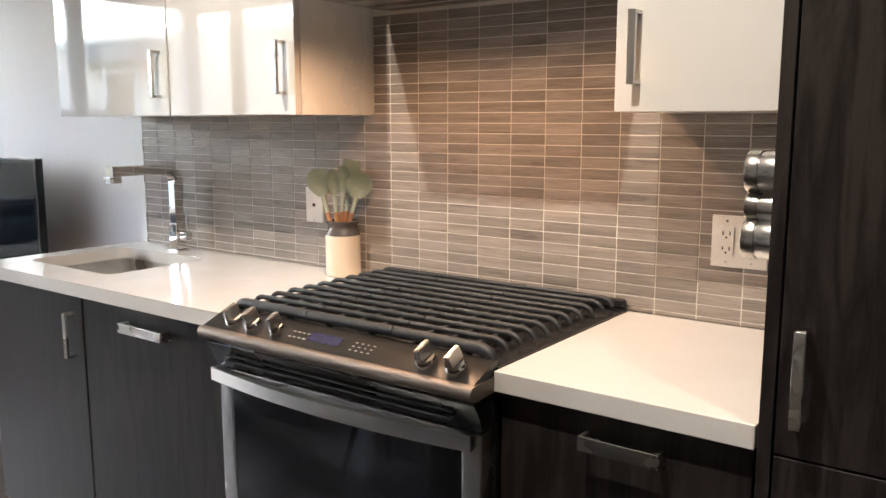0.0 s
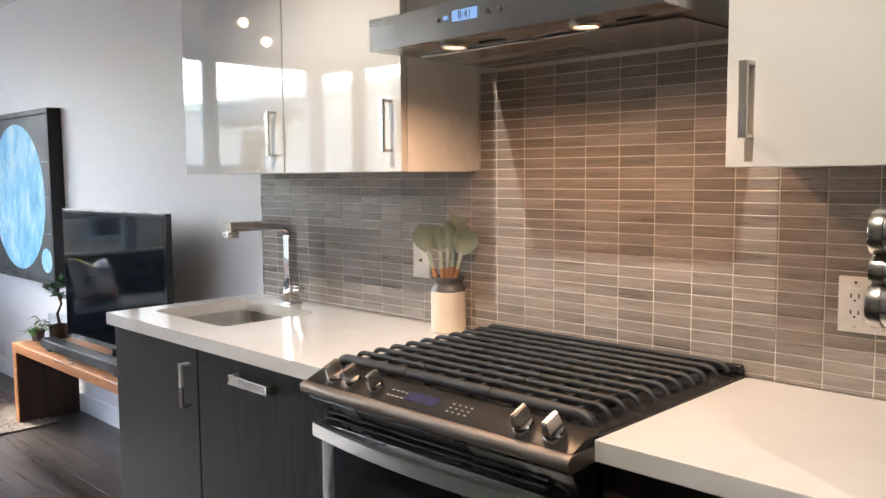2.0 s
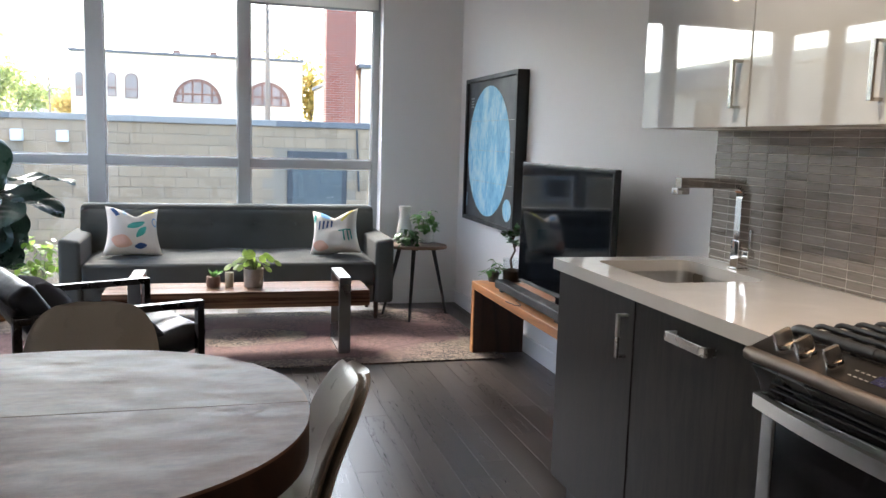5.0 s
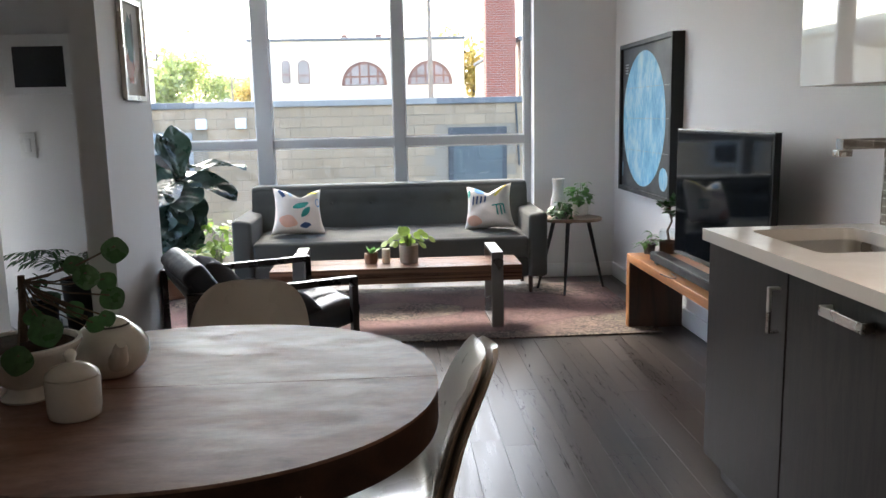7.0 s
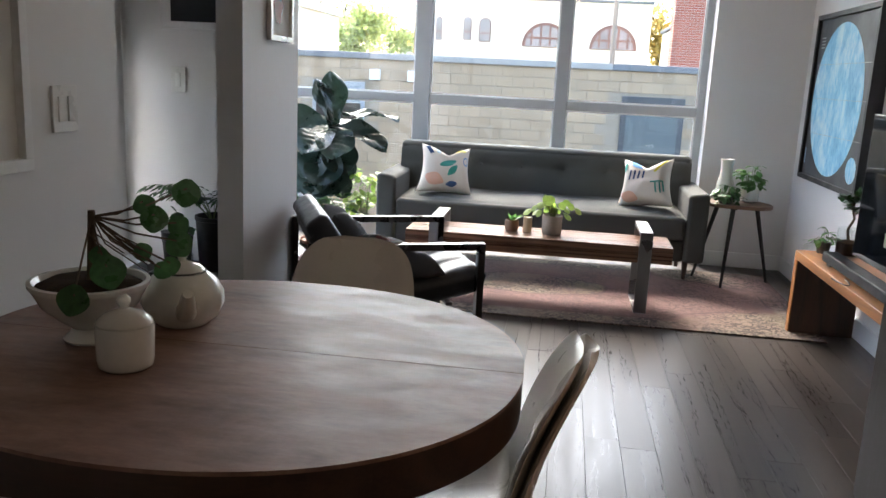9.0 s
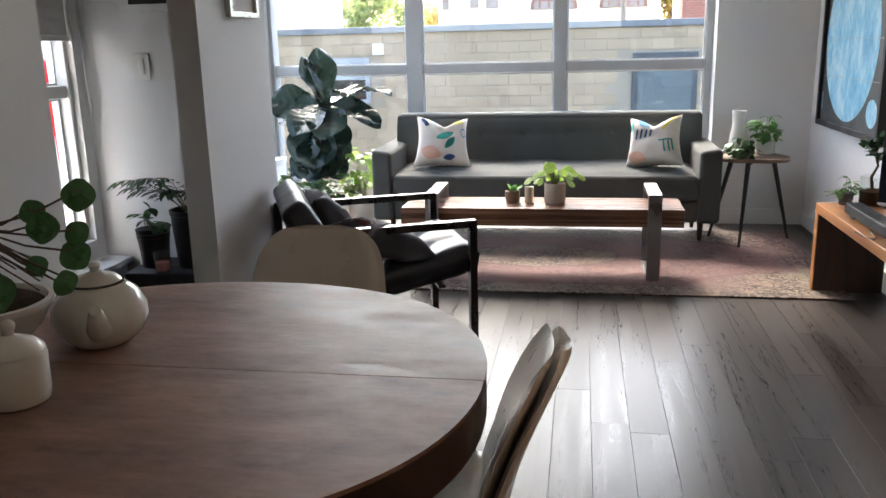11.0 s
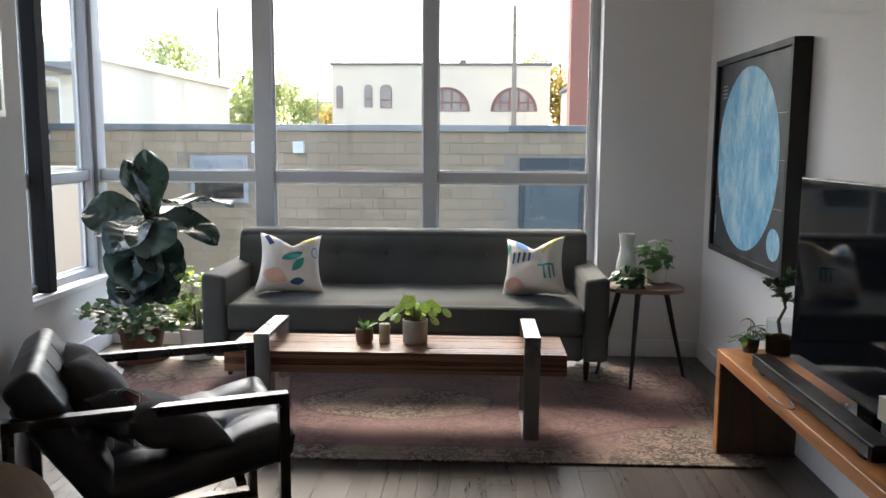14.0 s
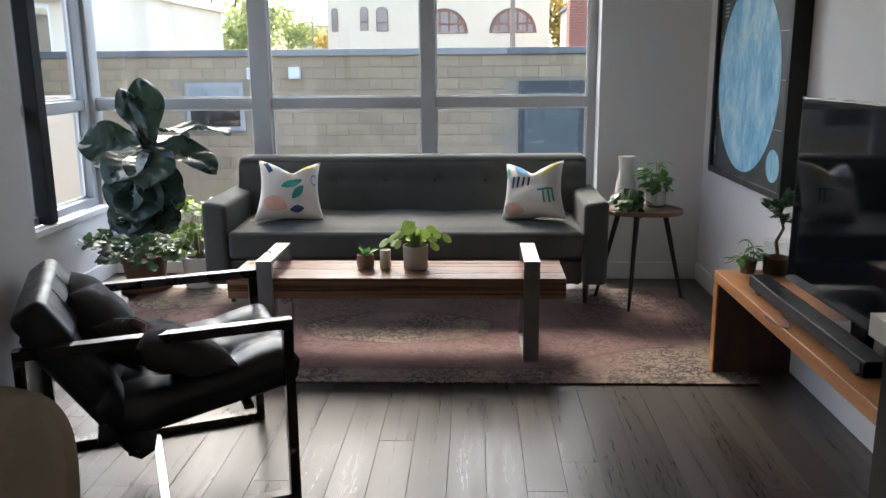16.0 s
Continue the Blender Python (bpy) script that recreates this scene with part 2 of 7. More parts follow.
def worn_top():
    """Brown table top: long soft streaks, cloudy worn patches and a patchy satin gloss."""
    m, n, l, b = nodes_of("worn_brown_table_top")
    tc = n.new("ShaderNodeTexCoord")
    def cloud(scale, stretch, detail=6, rough=0.6, warp=0.4):
        mp, t = n.new("ShaderNodeMapping"), n.new("ShaderNodeTexNoise")
        mp.inputs["Scale"].default_value = stretch
        t.inputs["Scale"].default_value, t.inputs["Detail"].default_value = scale, detail
        t.inputs["Roughness"].default_value, t.inputs["Distortion"].default_value = rough, warp
        l.new(tc.outputs["Object"], mp.inputs["Vector"])
        l.new(mp.outputs["Vector"], t.inputs["Vector"])
        return t.outputs["Fac"]
    def sum_of(a, b_, ka, kb):
        p, q = n.new("ShaderNodeMath"), n.new("ShaderNodeMath")
        p.operation, q.operation = "MULTIPLY", "MULTIPLY_ADD"
        p.inputs[1].default_value, q.inputs[1].default_value = ka, kb
        l.new(a, p.inputs[0])
        l.new(b_, q.inputs[0])
        l.new(p.outputs[0], q.inputs[2])
        return q.outputs[0]
    streak, patch, grain = cloud(15, (0.55, 1.2, 1), 9, 0.7, 0.3), cloud(6.5, (0.7, 1.15, 1), 8, 0.66, 0.3), cloud(60, (0.08, 1, 1), 3)
    f = sum_of(sum_of(streak, patch, 0.35, 0.55), grain, 1.0, 0.10)
    ramp = n.new("ShaderNodeValToRGB")
    ramp.color_ramp.elements[0].position, ramp.color_ramp.elements[1].position = 0.38, 0.63
    ramp.color_ramp.elements[0].color, ramp.color_ramp.elements[1].color = (0.135, 0.068, 0.047, 1), (0.34, 0.205, 0.155, 1)
    l.new(f, ramp.inputs["Fac"])
    l.new(ramp.outputs["Color"], b.inputs["Base Color"])
    g = sum_of(cloud(20, (0.5, 1.2, 1), 9, 0.7, 0.3), patch, 0.6, 0.4)
    mr = n.new("ShaderNodeMapRange")
    mr.inputs["From Min"].default_value, mr.inputs["From Max"].default_value = 0.38, 0.62
    mr.inputs["To Min"].default_value, mr.inputs["To Max"].default_value = 0.38, 0.60
    b.inputs["Specular IOR Level"].default_value = 0.42
    l.new(g, mr.inputs["Value"])
    l.new(mr.outputs["Result"], b.inputs["Roughness"])
    bp = n.new("ShaderNodeBump")
    bp.inputs["Strength"].default_value, bp.inputs["Distance"].default_value = 0.2, 0.001
    l.new(f, bp.inputs["Height"])
    l.new(bp.outputs["Normal"], b.inputs["Normal"])
    return m


M_TABLE = worn_top()
M_TABLEDARK = wood("dark_stained_table_wood", (0.028, 0.014, 0.010), (0.06, 0.03, 0.02), axis=0, rough=0.4, scale=8, ring=6)
M_CHAIR = mat("beige_leatherette", (0.64, 0.585, 0.52), 0.3, vary=0.05, scale=6, fine=260, bump=0.08)
M_WALNUT = wood("dark_walnut_round_top", (0.10, 0.055, 0.035), (0.20, 0.12, 0.08), axis=0, rough=0.4, scale=8, ring=7)
M_SCREEN = mat("tv_screen_glass", (0.005, 0.007, 0.010), 0.05, vary=0.1, bump=0.0, rough_vary=0.02, spec=0.26)
M_TVBODY = mat("gloss_black_plastic", (0.012, 0.012, 0.013), 0.15, vary=0.1, bump=0.0)
M_BARPLASTIC = mat("satin_black_plastic", (0.007, 0.007, 0.008), 0.45, vary=0.15, bump=0.01, spec=0.07)
M_WHITECER = mat("white_glazed_ceramic", (0.72, 0.70, 0.66), 0.12, vary=0.03, scale=6, fine=90, bump=0.01, rough_vary=0.04)
M_SOIL = mat("potting_soil", (0.032, 0.019, 0.012), 0.95, vary=0.5, scale=60, fine=260, bump=0.5, spec=0.08)
M_TERRA = mat("terracotta", (0.17, 0.075, 0.045), 0.7, vary=0.18, scale=12, fine=150, bump=0.08)
M_CONCRETE = mat("pale_concrete_pot", (0.42, 0.38, 0.33), 0.75, vary=0.12, scale=12, fine=160, bump=0.1)
M_CLAY = mat("brown_clay_pot", (0.25, 0.15, 0.10), 0.65, vary=0.15, scale=14, fine=160, bump=0.06)
M_WAX = mat("cream_candle_wax", (0.66, 0.58, 0.44), 0.5, vary=0.05, bump=0.02)
M_BLACKPOT = mat("black_plastic_pot", (0.014, 0.014, 0.015), 0.4, vary=0.2, bump=0.03)
M_LEAF_DARK = mat("fiddle_leaf_green", (0.014, 0.032, 0.023), 0.32, vary=0.35, scale=9, fine=70, bump=0.10, per_object=0.3, thin=0.05)
M_LEAF = mat("mid_green_leaf", (0.07, 0.16, 0.045), 0.4, vary=0.3, scale=14, fine=90, bump=0.08, island=0.25, thin=0.45)
M_LEAF_LIGHT = mat("yellow_green_leaf", (0.20, 0.30, 0.06), 0.42, vary=0.25, scale=14, fine=90, bump=0.06, island=0.25, thin=0.45)
M_LEAF_DEEP = mat("deep_green_leaf", (0.042, 0.098, 0.034), 0.32, vary=0.3, scale=14, fine=90, bump=0.08, island=0.25, thin=0.2)
M_STEM = mat("brown_stem", (0.10, 0.065, 0.04), 0.8, vary=0.3, scale=30, fine=200, bump=0.2)
M_STEMG = mat("green_stem", (0.10, 0.14, 0.05), 0.6, vary=0.2, scale=30, bump=0.05)
M_BLOCK = mat("tan_concrete_block", (0.39, 0.285, 0.185), 0.9, vary=0.12, scale=2.5, fine=40, bump=0.1, per_object=0.07)
M_MORTAR = mat("block_mortar", (0.31, 0.25, 0.185), 0.95, vary=0.12, scale=4, fine=60, bump=0.1)
M_PARAPET = mat("grey_metal_flashing", (0.15, 0.155, 0.16), 0.55, vary=0.1, scale=2, fine=30, bump=0.03)
M_STUCCO = mat("cream_stucco", (0.76, 0.65, 0.50), 0.9, vary=0.05, scale=0.6, fine=25, bump=0.05)
M_DARKGREY = mat("dark_grey_door_paint", (0.06, 0.062, 0.066), 0.5, vary=0.1, scale=3, bump=0.03)
M_ROAD = mat("asphalt", (0.06, 0.06, 0.06), 0.9, vary=0.2, scale=1.5, fine=90, bump=0.2)
M_PAVER = mat("pale_terrace_paver", (0.36, 0.35, 0.34), 0.85, vary=0.12, scale=3, fine=80, bump=0.1, per_object=0.1)
M_RED = mat("red_plastic", (0.48, 0.025, 0.04), 0.35, vary=0.06, bump=0.01)
M_AUTUMN = mat("autumn_leaves", (0.30, 0.26, 0.07), 0.7, vary=0.4, scale=0.9, fine=20, bump=0.05, island=0.35, second=(0.42, 0.27, 0.08), thin=0.45)
M_GREENTREE = mat("tree_leaves", (0.20, 0.25, 0.08), 0.7, vary=0.4, scale=0.9, fine=20, bump=0.05, island=0.35, second=(0.32, 0.34, 0.12), thin=0.45)
M_BARK = mat("bark", (0.09, 0.07, 0.055), 0.9, vary=0.3, scale=6, fine=60, bump=0.3, stretch=(1, 1, 0.2))
M_BLIND, _n, _l, _b = nodes_of("pale_roller_blind")
_tl, _mx = _n.new("ShaderNodeBsdfTranslucent"), _n.new("ShaderNodeMixShader")
_tl.inputs["Color"].default_value, _b.inputs["Base Color"].default_value, _b.inputs["Roughness"].default_value = (0.8, 0.78, 0.74, 1), (0.7, 0.69, 0.66, 1), 0.9
_l.new(_b.outputs[0], _mx.inputs[1])
_l.new(_tl.outputs[0], _mx.inputs[2])
_l.new(_mx.outputs[0], _n["Material Output"].inputs["Surface"])
M_DISPLAY = glow("hood_display", (0.30, 0.52, 0.95), 0.05, 0.03)
M_DOWN = glow("downlight_lens", (1.0, 0.86, 0.68), 6.0)
M_LAMP = glow("warm_lamp_lens", (1.0, 0.60, 0.30), 0.25)
M_BULB = glow("warm_bulb", (1.0, 0.62, 0.28), 4.0)
M_PAPER = mat("white_mount_board", (0.72, 0.71, 0.69), 0.8, vary=0.02, bump=0.01)
M_INK = mat("dark_print_ink", (0.035, 0.036, 0.04), 0.5, vary=0.12, scale=5, bump=0.0)
M_INKRED = mat("coral_print_ink", (0.42, 0.16, 0.12), 0.6, vary=0.25, scale=9, bump=0.0)
M_LEGEND = mat("pale_print", (0.42, 0.42, 0.40), 0.5, vary=0.05, bump=0.0)


def moon_material():
    """Pale blue map disc with darker, brush-like seas."""
    m, n, l, b = nodes_of("blue_moon_print")
    tc = n.new("ShaderNodeTexCoord")
    mp = n.new("ShaderNodeMapping")
    mp.inputs["Scale"].default_value = (1, 1.7, 0.8)
    l.new(tc.outputs["Object"], mp.inputs["Vector"])
    a, c = n.new("ShaderNodeTexNoise"), n.new("ShaderNodeTexNoise")
    a.inputs["Scale"].default_value, a.inputs["Detail"].default_value, a.inputs["Distortion"].default_value = 5.5, 9, 0.5
    c.inputs["Scale"].default_value, c.inputs["Detail"].default_value = 28, 6
    l.new(mp.outputs["Vector"], a.inputs["Vector"])
    l.new(mp.outputs["Vector"], c.inputs["Vector"])
    s = n.new("ShaderNodeMath")
    s.operation = "MULTIPLY_ADD"
    s.inputs[1].default_value = 0.35
    l.new(c.outputs["Fac"], s.inputs[0])
    h = n.new("ShaderNodeMath")
    h.operation = "MULTIPLY"
    h.inputs[1].default_value = 0.7
    l.new(a.outputs["Fac"], h.inputs[0])
    l.new(h.outputs[0], s.inputs[2])
    r = n.new("ShaderNodeValToRGB")
    r.color_ramp.elements[0].position, r.color_ramp.elements[0].color = 0.36, (0.09, 0.38, 0.66, 1)
    r.color_ramp.elements[1].position, r.color_ramp.elements[1].color = 0.66, (0.58, 0.78, 0.85, 1)
    e = r.color_ramp.elements.new(0.50)
    e.color = (0.24, 0.58, 0.80, 1)
    l.new(s.outputs[0], r.inputs["Fac"])
    l.new(r.outputs["Color"], b.inputs["Base Color"])
    b.inputs["Roughness"].default_value = 0.35
    b.inputs["Coat Weight"].default_value, b.inputs["Coat Roughness"].default_value = 0.5, 0.03
    return m


def rug_material():
    """Faded rose rug: pink ground, sandy patches, dark vine-like drawing, a border."""
    m, n, l, b = nodes_of("faded_rose_rug")
    tc = n.new("ShaderNodeTexCoord")
    base, vine, weave, spots = (n.new("ShaderNodeTexNoise") for _ in range(4))
    for t, s, d, dist in ((base, 1.1, 3, 0.4), (vine, 15, 6, 1.8), (weave, 220, 2, 0), (spots, 2.6, 3, 0.3)):
        t.inputs["Scale"].default_value, t.inputs["Detail"].default_value, t.inputs["Distortion"].default_value = s, d, dist
        l.new(tc.outputs["Object"], t.inputs["Vector"])
    r = n.new("ShaderNodeValToRGB")
    r.color_ramp.elements[0].position, r.color_ramp.elements[0].color = 0.42, (0.225, 0.128, 0.116, 1)
    r.color_ramp.elements[1].position, r.color_ramp.elements[1].color = 0.62, (0.30, 0.245, 0.18, 1)
    def op(kind, p, q=0.0):
        k = n.new("ShaderNodeMath")
        k.operation = kind
        for sock, val in ((k.inputs[0], p), (k.inputs[1], q)):
            if isinstance(val, (int, float)):
                sock.default_value = val
            else:
                l.new(val, sock)
        return k.outputs[0]
    # plan of the rug: plain field, medallion, quarter rounds in the corners, border band
    xyz = n.new("ShaderNodeSeparateXYZ")
    l.new(tc.outputs["Object"], xyz.inputs[0])
    dx, dy = op("ABSOLUTE", op("ADD", xyz.outputs["X"], 1.71)), op("ABSOLUTE", op("SUBTRACT", xyz.outputs["Y"], 4.69))
    ex, ey = op("SUBTRACT", 1.62, dx), op("SUBTRACT", 0.76, dy)
    edge = op("MINIMUM", ex, ey)
    wob = op("MULTIPLY", op("SUBTRACT", spots.outputs["Fac"], 0.5), 0.9)
    corner = op("ADD", op("ADD", op("POWER", op("DIVIDE", ex, 0.85), 2.0), op("POWER", op("DIVIDE", ey, 0.5), 2.0)), wob)
    medal = op("ADD", op("ADD", op("POWER", op("DIVIDE", dx, 0.5), 2.0), op("POWER", op("DIVIDE", dy, 0.26), 2.0)), wob)
    near = op("MINIMUM", op("MINIMUM", corner, medal), op("MULTIPLY", edge, 6.0))
    inside = n.new("ShaderNodeMapRange")
    inside.inputs["From Min"].default_value, inside.inputs["From Max"].default_value = 0.8, 1.08
    inside.inputs["To Min"].default_value, inside.inputs["To Max"].default_value = 1, 0
    l.new(near, inside.inputs["Value"])
    tone = op("ADD", op("MULTIPLY", base.outputs["Fac"], 0.7), op("MULTIPLY", inside.outputs["Result"], 0.22))
    l.new(tone, r.inputs["Fac"])
    rim = op("LESS_THAN", op("ABSOLUTE", op("SUBTRACT", near, 1.0)), 0.05)
    band = op("LESS_THAN", op("ABSOLUTE", op("SUBTRACT", edge, 0.05)), 0.005)
    drawn = op("MULTIPLY", op("MAXIMUM", rim, band), 0.6)
    line = n.new("ShaderNodeMath")
    line.operation = "SUBTRACT"
    line.inputs[1].default_value = 0.5
    l.new(vine.outputs["Fac"], line.inputs[0])
    ab = n.new("ShaderNodeMath")
    ab.operation = "ABSOLUTE"
    l.new(line.outputs[0], ab.inputs[0])
    lt = n.new("ShaderNodeMapRange")
    lt.inputs["From Min"].default_value, lt.inputs["From Max"].default_value = 0.03, 0.075
    lt.inputs["To Min"].default_value, lt.inputs["To Max"].default_value = 1, 0
    l.new(ab.outputs[0], lt.inputs["Value"])
    sp = n.new("ShaderNodeMapRange")
    sp.inputs["From Min"].default_value, sp.inputs["From Max"].default_value = 0.34, 0.52
    l.new(spots.outputs["Fac"], sp.inputs["Value"])
    mul = n.new("ShaderNodeMath")
    mul.operation = "MULTIPLY"
    l.new(lt.outputs["Result"], mul.inputs[0])
    l.new(op("MULTIPLY", op("ADD", op("MULTIPLY", inside.outputs["Result"], 0.45), 0.55), sp.outputs["Result"]), mul.inputs[1])
    m2 = n.new("ShaderNodeMath")
    m2.operation = "MULTIPLY"
    m2.inputs[1].default_value = 0.85
    l.new(mul.outputs[0], m2.inputs[0])
    mx = n.new("ShaderNodeMixRGB")
    l.new(op("MAXIMUM", m2.outputs[0], op("MULTIPLY", drawn, sp.outputs["Result"])), mx.inputs["Fac"])
    l.new(r.outputs["Color"], mx.inputs["Color1"])
    mx.inputs["Color2"].default_value = (0.022, 0.018, 0.018, 1)
    wv = n.new("ShaderNodeMixRGB")
    wv.blend_type = "MULTIPLY"
    wv.inputs["Fac"].default_value = 0.35
    l.new(mx.outputs["Color"], wv.inputs["Color1"])
    l.new(weave.outputs["Color"], wv.inputs["Color2"])
    l.new(wv.outputs["Color"], b.inputs["Base Color"])
    b.inputs["Roughness"].default_value = 0.95
    bp = n.new("ShaderNodeBump")
    bp.inputs["Strength"].default_value, bp.inputs["Distance"].default_value = 0.6, 0.003
    l.new(weave.outputs["Fac"], bp.inputs["Height"])
    l.new(bp.outputs["Normal"], b.inputs["Normal"])
    return m


def brick_material():
    m, n, l, b = nodes_of("red_chimney_brick")
    tc, br = n.new("ShaderNodeTexCoord"), n.new("ShaderNodeTexBrick")
    mp = n.new("ShaderNodeMapping")
    mp.inputs["Rotation"].default_value = (radians(90), 0, 0)
    l.new(tc.outputs["Object"], mp.inputs["Vector"])
    l.new(mp.outputs["Vector"], br.inputs["Vector"])
    br.inputs["Scale"].default_value = 1.0
    br.inputs["Brick Width"].default_value, br.inputs["Row Height"].default_value, br.inputs["Mortar Size"].default_value = 0.21, 0.075, 0.006
    br.inputs["Color1"].default_value, br.inputs["Color2"].default_value, br.inputs["Mortar"].default_value = (0.36, 0.10, 0.06, 1), (0.27, 0.08, 0.05, 1), (0.42, 0.36, 0.31, 1)
    l.new(br.outputs["Color"], b.inputs["Base Color"])
    b.inputs["Roughness"].default_value = 0.9
    return m


M_MOON, M_RUG, M_BRICK = moon_material(), rug_material(), brick_material()

# ---- building helpers ----
def box(bm, x0, x1, y0, y1, z0, z1, bevel=0.0, seg=2):
    r = bmesh.ops.create_cube(bm, size=1.0)
    vs = r["verts"]
    for v in vs:
        v.co = Vector((x0 + (v.co.x + 0.5) * (x1 - x0), y0 + (v.co.y + 0.5) * (y1 - y0), z0 + (v.co.z + 0.5) * (z1 - z0)))
    if bevel:
        es = list({e for v in vs for e in v.link_edges})
        bmesh.ops.bevel(bm, geom=es, offset=bevel, segments=seg, affect="EDGES", profile=0.5)
    return vs


def rod(bm, a, b, r0, r1=None, seg=12, caps=True):
    a, b = Vector(a), Vector(b)
    d = b - a
    m = Matrix.Translation((a + b) / 2) @ d.to_track_quat("Z", "Y").to_matrix().to_4x4()
    return bmesh.ops.create_cone(bm, cap_ends=caps, segments=seg, radius1=r0, radius2=r0 if r1 is None else r1, depth=d.length, matrix=m)["verts"]


def bar(bm, a, b, w, h, bevel=0.0015):
    """A rectangular bar from a to b; w across, h in the upright sense."""
    a, b = Vector(a), Vector(b)
    d = b - a
    vs = box(bm, -w / 2, w / 2, -h / 2, h / 2, -d.length / 2, d.length / 2)
    z = d.normalized()
    x = z.cross(Vector((0, 0, 1)))
    x = x.normalized() if x.length > 1e-4 else Vector((1, 0, 0))
    y = z.cross(x)
    m = Matrix.Translation((a + b) / 2) @ Matrix((x, y, z)).transposed().to_4x4()
    for v in vs:
        v.co = m @ v.co
    if bevel:
        bmesh.ops.bevel(bm, geom=list({e for v in vs for e in v.link_edges}), offset=bevel, segments=2, affect="EDGES", profile=0.5)


def lathe(bm, profile, at=(0, 0, 0), seg=32, squash=1.0):
    """Turned body: profile of (radius, height), from the bottom up."""
    rings = []
    for r, z in profile:
        if r < 1e-5:
            rings.append([bm.verts.new((at[0], at[1], at[2] + z))])
        else:
            rings.append([bm.verts.new((at[0] + r * math.cos(2 * math.pi * i / seg), at[1] + squash * r * math.sin(2 * math.pi * i / seg), at[2] + z)) for i in range(seg)])
    for p, q in zip(rings, rings[1:]):
        for i in range(seg):
            j = (i + 1) % seg
            if len(p) == 1 and len(q) > 1:
                bm.faces.new((p[0], q[j], q[i]))
            elif len(q) == 1 and len(p) > 1:
                bm.faces.new((p[i], p[j], q[0]))
            elif len(p) > 1:
                bm.faces.new((p[i], p[j], q[j], q[i]))
    return rings


def tube(bm, pts, r, seg=8, taper=None):
    pts = [Vector(p) for p in pts]
    rings = []
    for k, p in enumerate(pts):
        t = (pts[min(k + 1, len(pts) - 1)] - pts[max(k - 1, 0)]).normalized()
        u = t.cross(Vector((0.31, 0.17, 0.93))).normalized()
        w = t.cross(u)
        rr = r if taper is None else r + (taper - r) * k / (len(pts) - 1)
        rings.append([bm.verts.new(p + rr * (math.cos(2 * math.pi * i / seg) * u + math.sin(2 * math.pi * i / seg) * w)) for i in range(seg)])
    for p, q in zip(rings, rings[1:]):
        for i in range(seg):
            bm.faces.new((p[i], p[(i + 1) % seg], q[(i + 1) % seg], q[i]))
    bm.faces.new(rings[0][::-1])
    bm.faces.new(rings[-1])


def prism(bm, outline, z0, z1, bevel=0.0, seg=2):
    """An outline in x, y, raised from z0 to z1."""
    lo = [bm.verts.new((x, y, z0)) for x, y in outline]
    hi = [bm.verts.new((x, y, z1)) for x, y in outline]
    n = len(outline)
    fs = [bm.faces.new(lo[::-1]), bm.faces.new(hi)] + [bm.faces.new((lo[i], lo[(i + 1) % n], hi[(i + 1) % n], hi[i])) for i in range(n)]
    if bevel:
        es = [e for e in fs[1].edges] + [e for e in fs[0].edges]
        bmesh.ops.bevel(bm, geom=es, offset=bevel, segments=seg, affect="EDGES", profile=0.5)


def grid_sheet(bm, nu, nv, f, thickness=0.0):
    """A sheet of nu x nv cells through f(u, v), u and v from 0 to 1."""
    rows = [[bm.verts.new(f(i / nu, j / nv)) for i in range(nu + 1)] for j in range(nv + 1)]
    faces = [bm.faces.new((rows[j][i], rows[j][i + 1], rows[j + 1][i + 1], rows[j + 1][i])) for j in range(nv) for i in range(nu)]
    if thickness:
        bmesh.ops.solidify(bm, geom=faces, thickness=thickness)


def turn(bm, m, verts=None):
    bmesh.ops.transform(bm, matrix=m, verts=verts or bm.verts[:])


def link(name, bm, material, parent=None, smooth=True, angle=48):
    me = bpy.data.meshes.new(name)
    bmesh.ops.recalc_face_normals(bm, faces=bm.faces[:])
    if smooth:
        lim = math.cos(radians(angle))
        for f in bm.faces:
            f.smooth = True
        for e in bm.edges:
            fs = e.link_faces
            if len(fs) == 2 and fs[0].normal.dot(fs[1].normal) < lim:
                e.smooth = False
    plain = smooth and all(e.smooth for e in bm.edges)
    if plain:
        # flat faces stay flat: each vertex takes the normal of the larger faces round it
        nrm = [sum((f.normal * f.calc_area() for f in v.link_faces), Vector()).normalized() for v in bm.verts]
    bm.to_mesh(me)
    bm.free()
    if plain and len(nrm) < 4000:
        me.normals_split_custom_set_from_vertices(nrm)
    me.materials.append(material)
    ob = new(name, me)
    if parent:
        ob.parent = parent
    return ob


def part(name, bm, material, parent, label="", smooth=True):
    ob = link(name, bm, material, parent, smooth)
    return tagged(ob, label)


def thing(name, at, label, category, group="", rz=0.0):
    ob = new(name)
    ob.empty_display_size = 0.1
    ob.matrix_basis = pose(*at, 0, 0, rz)
    return tagged(ob, label, category, group)


def structure(name, bm, material, label="", category="", smooth=False):
    return tagged(link(name, bm, material, None, smooth), label, category, kind="structure")


def B(*args, **kw):
    bm = bmesh.new()
    box(bm, *args, **kw)
    return bm


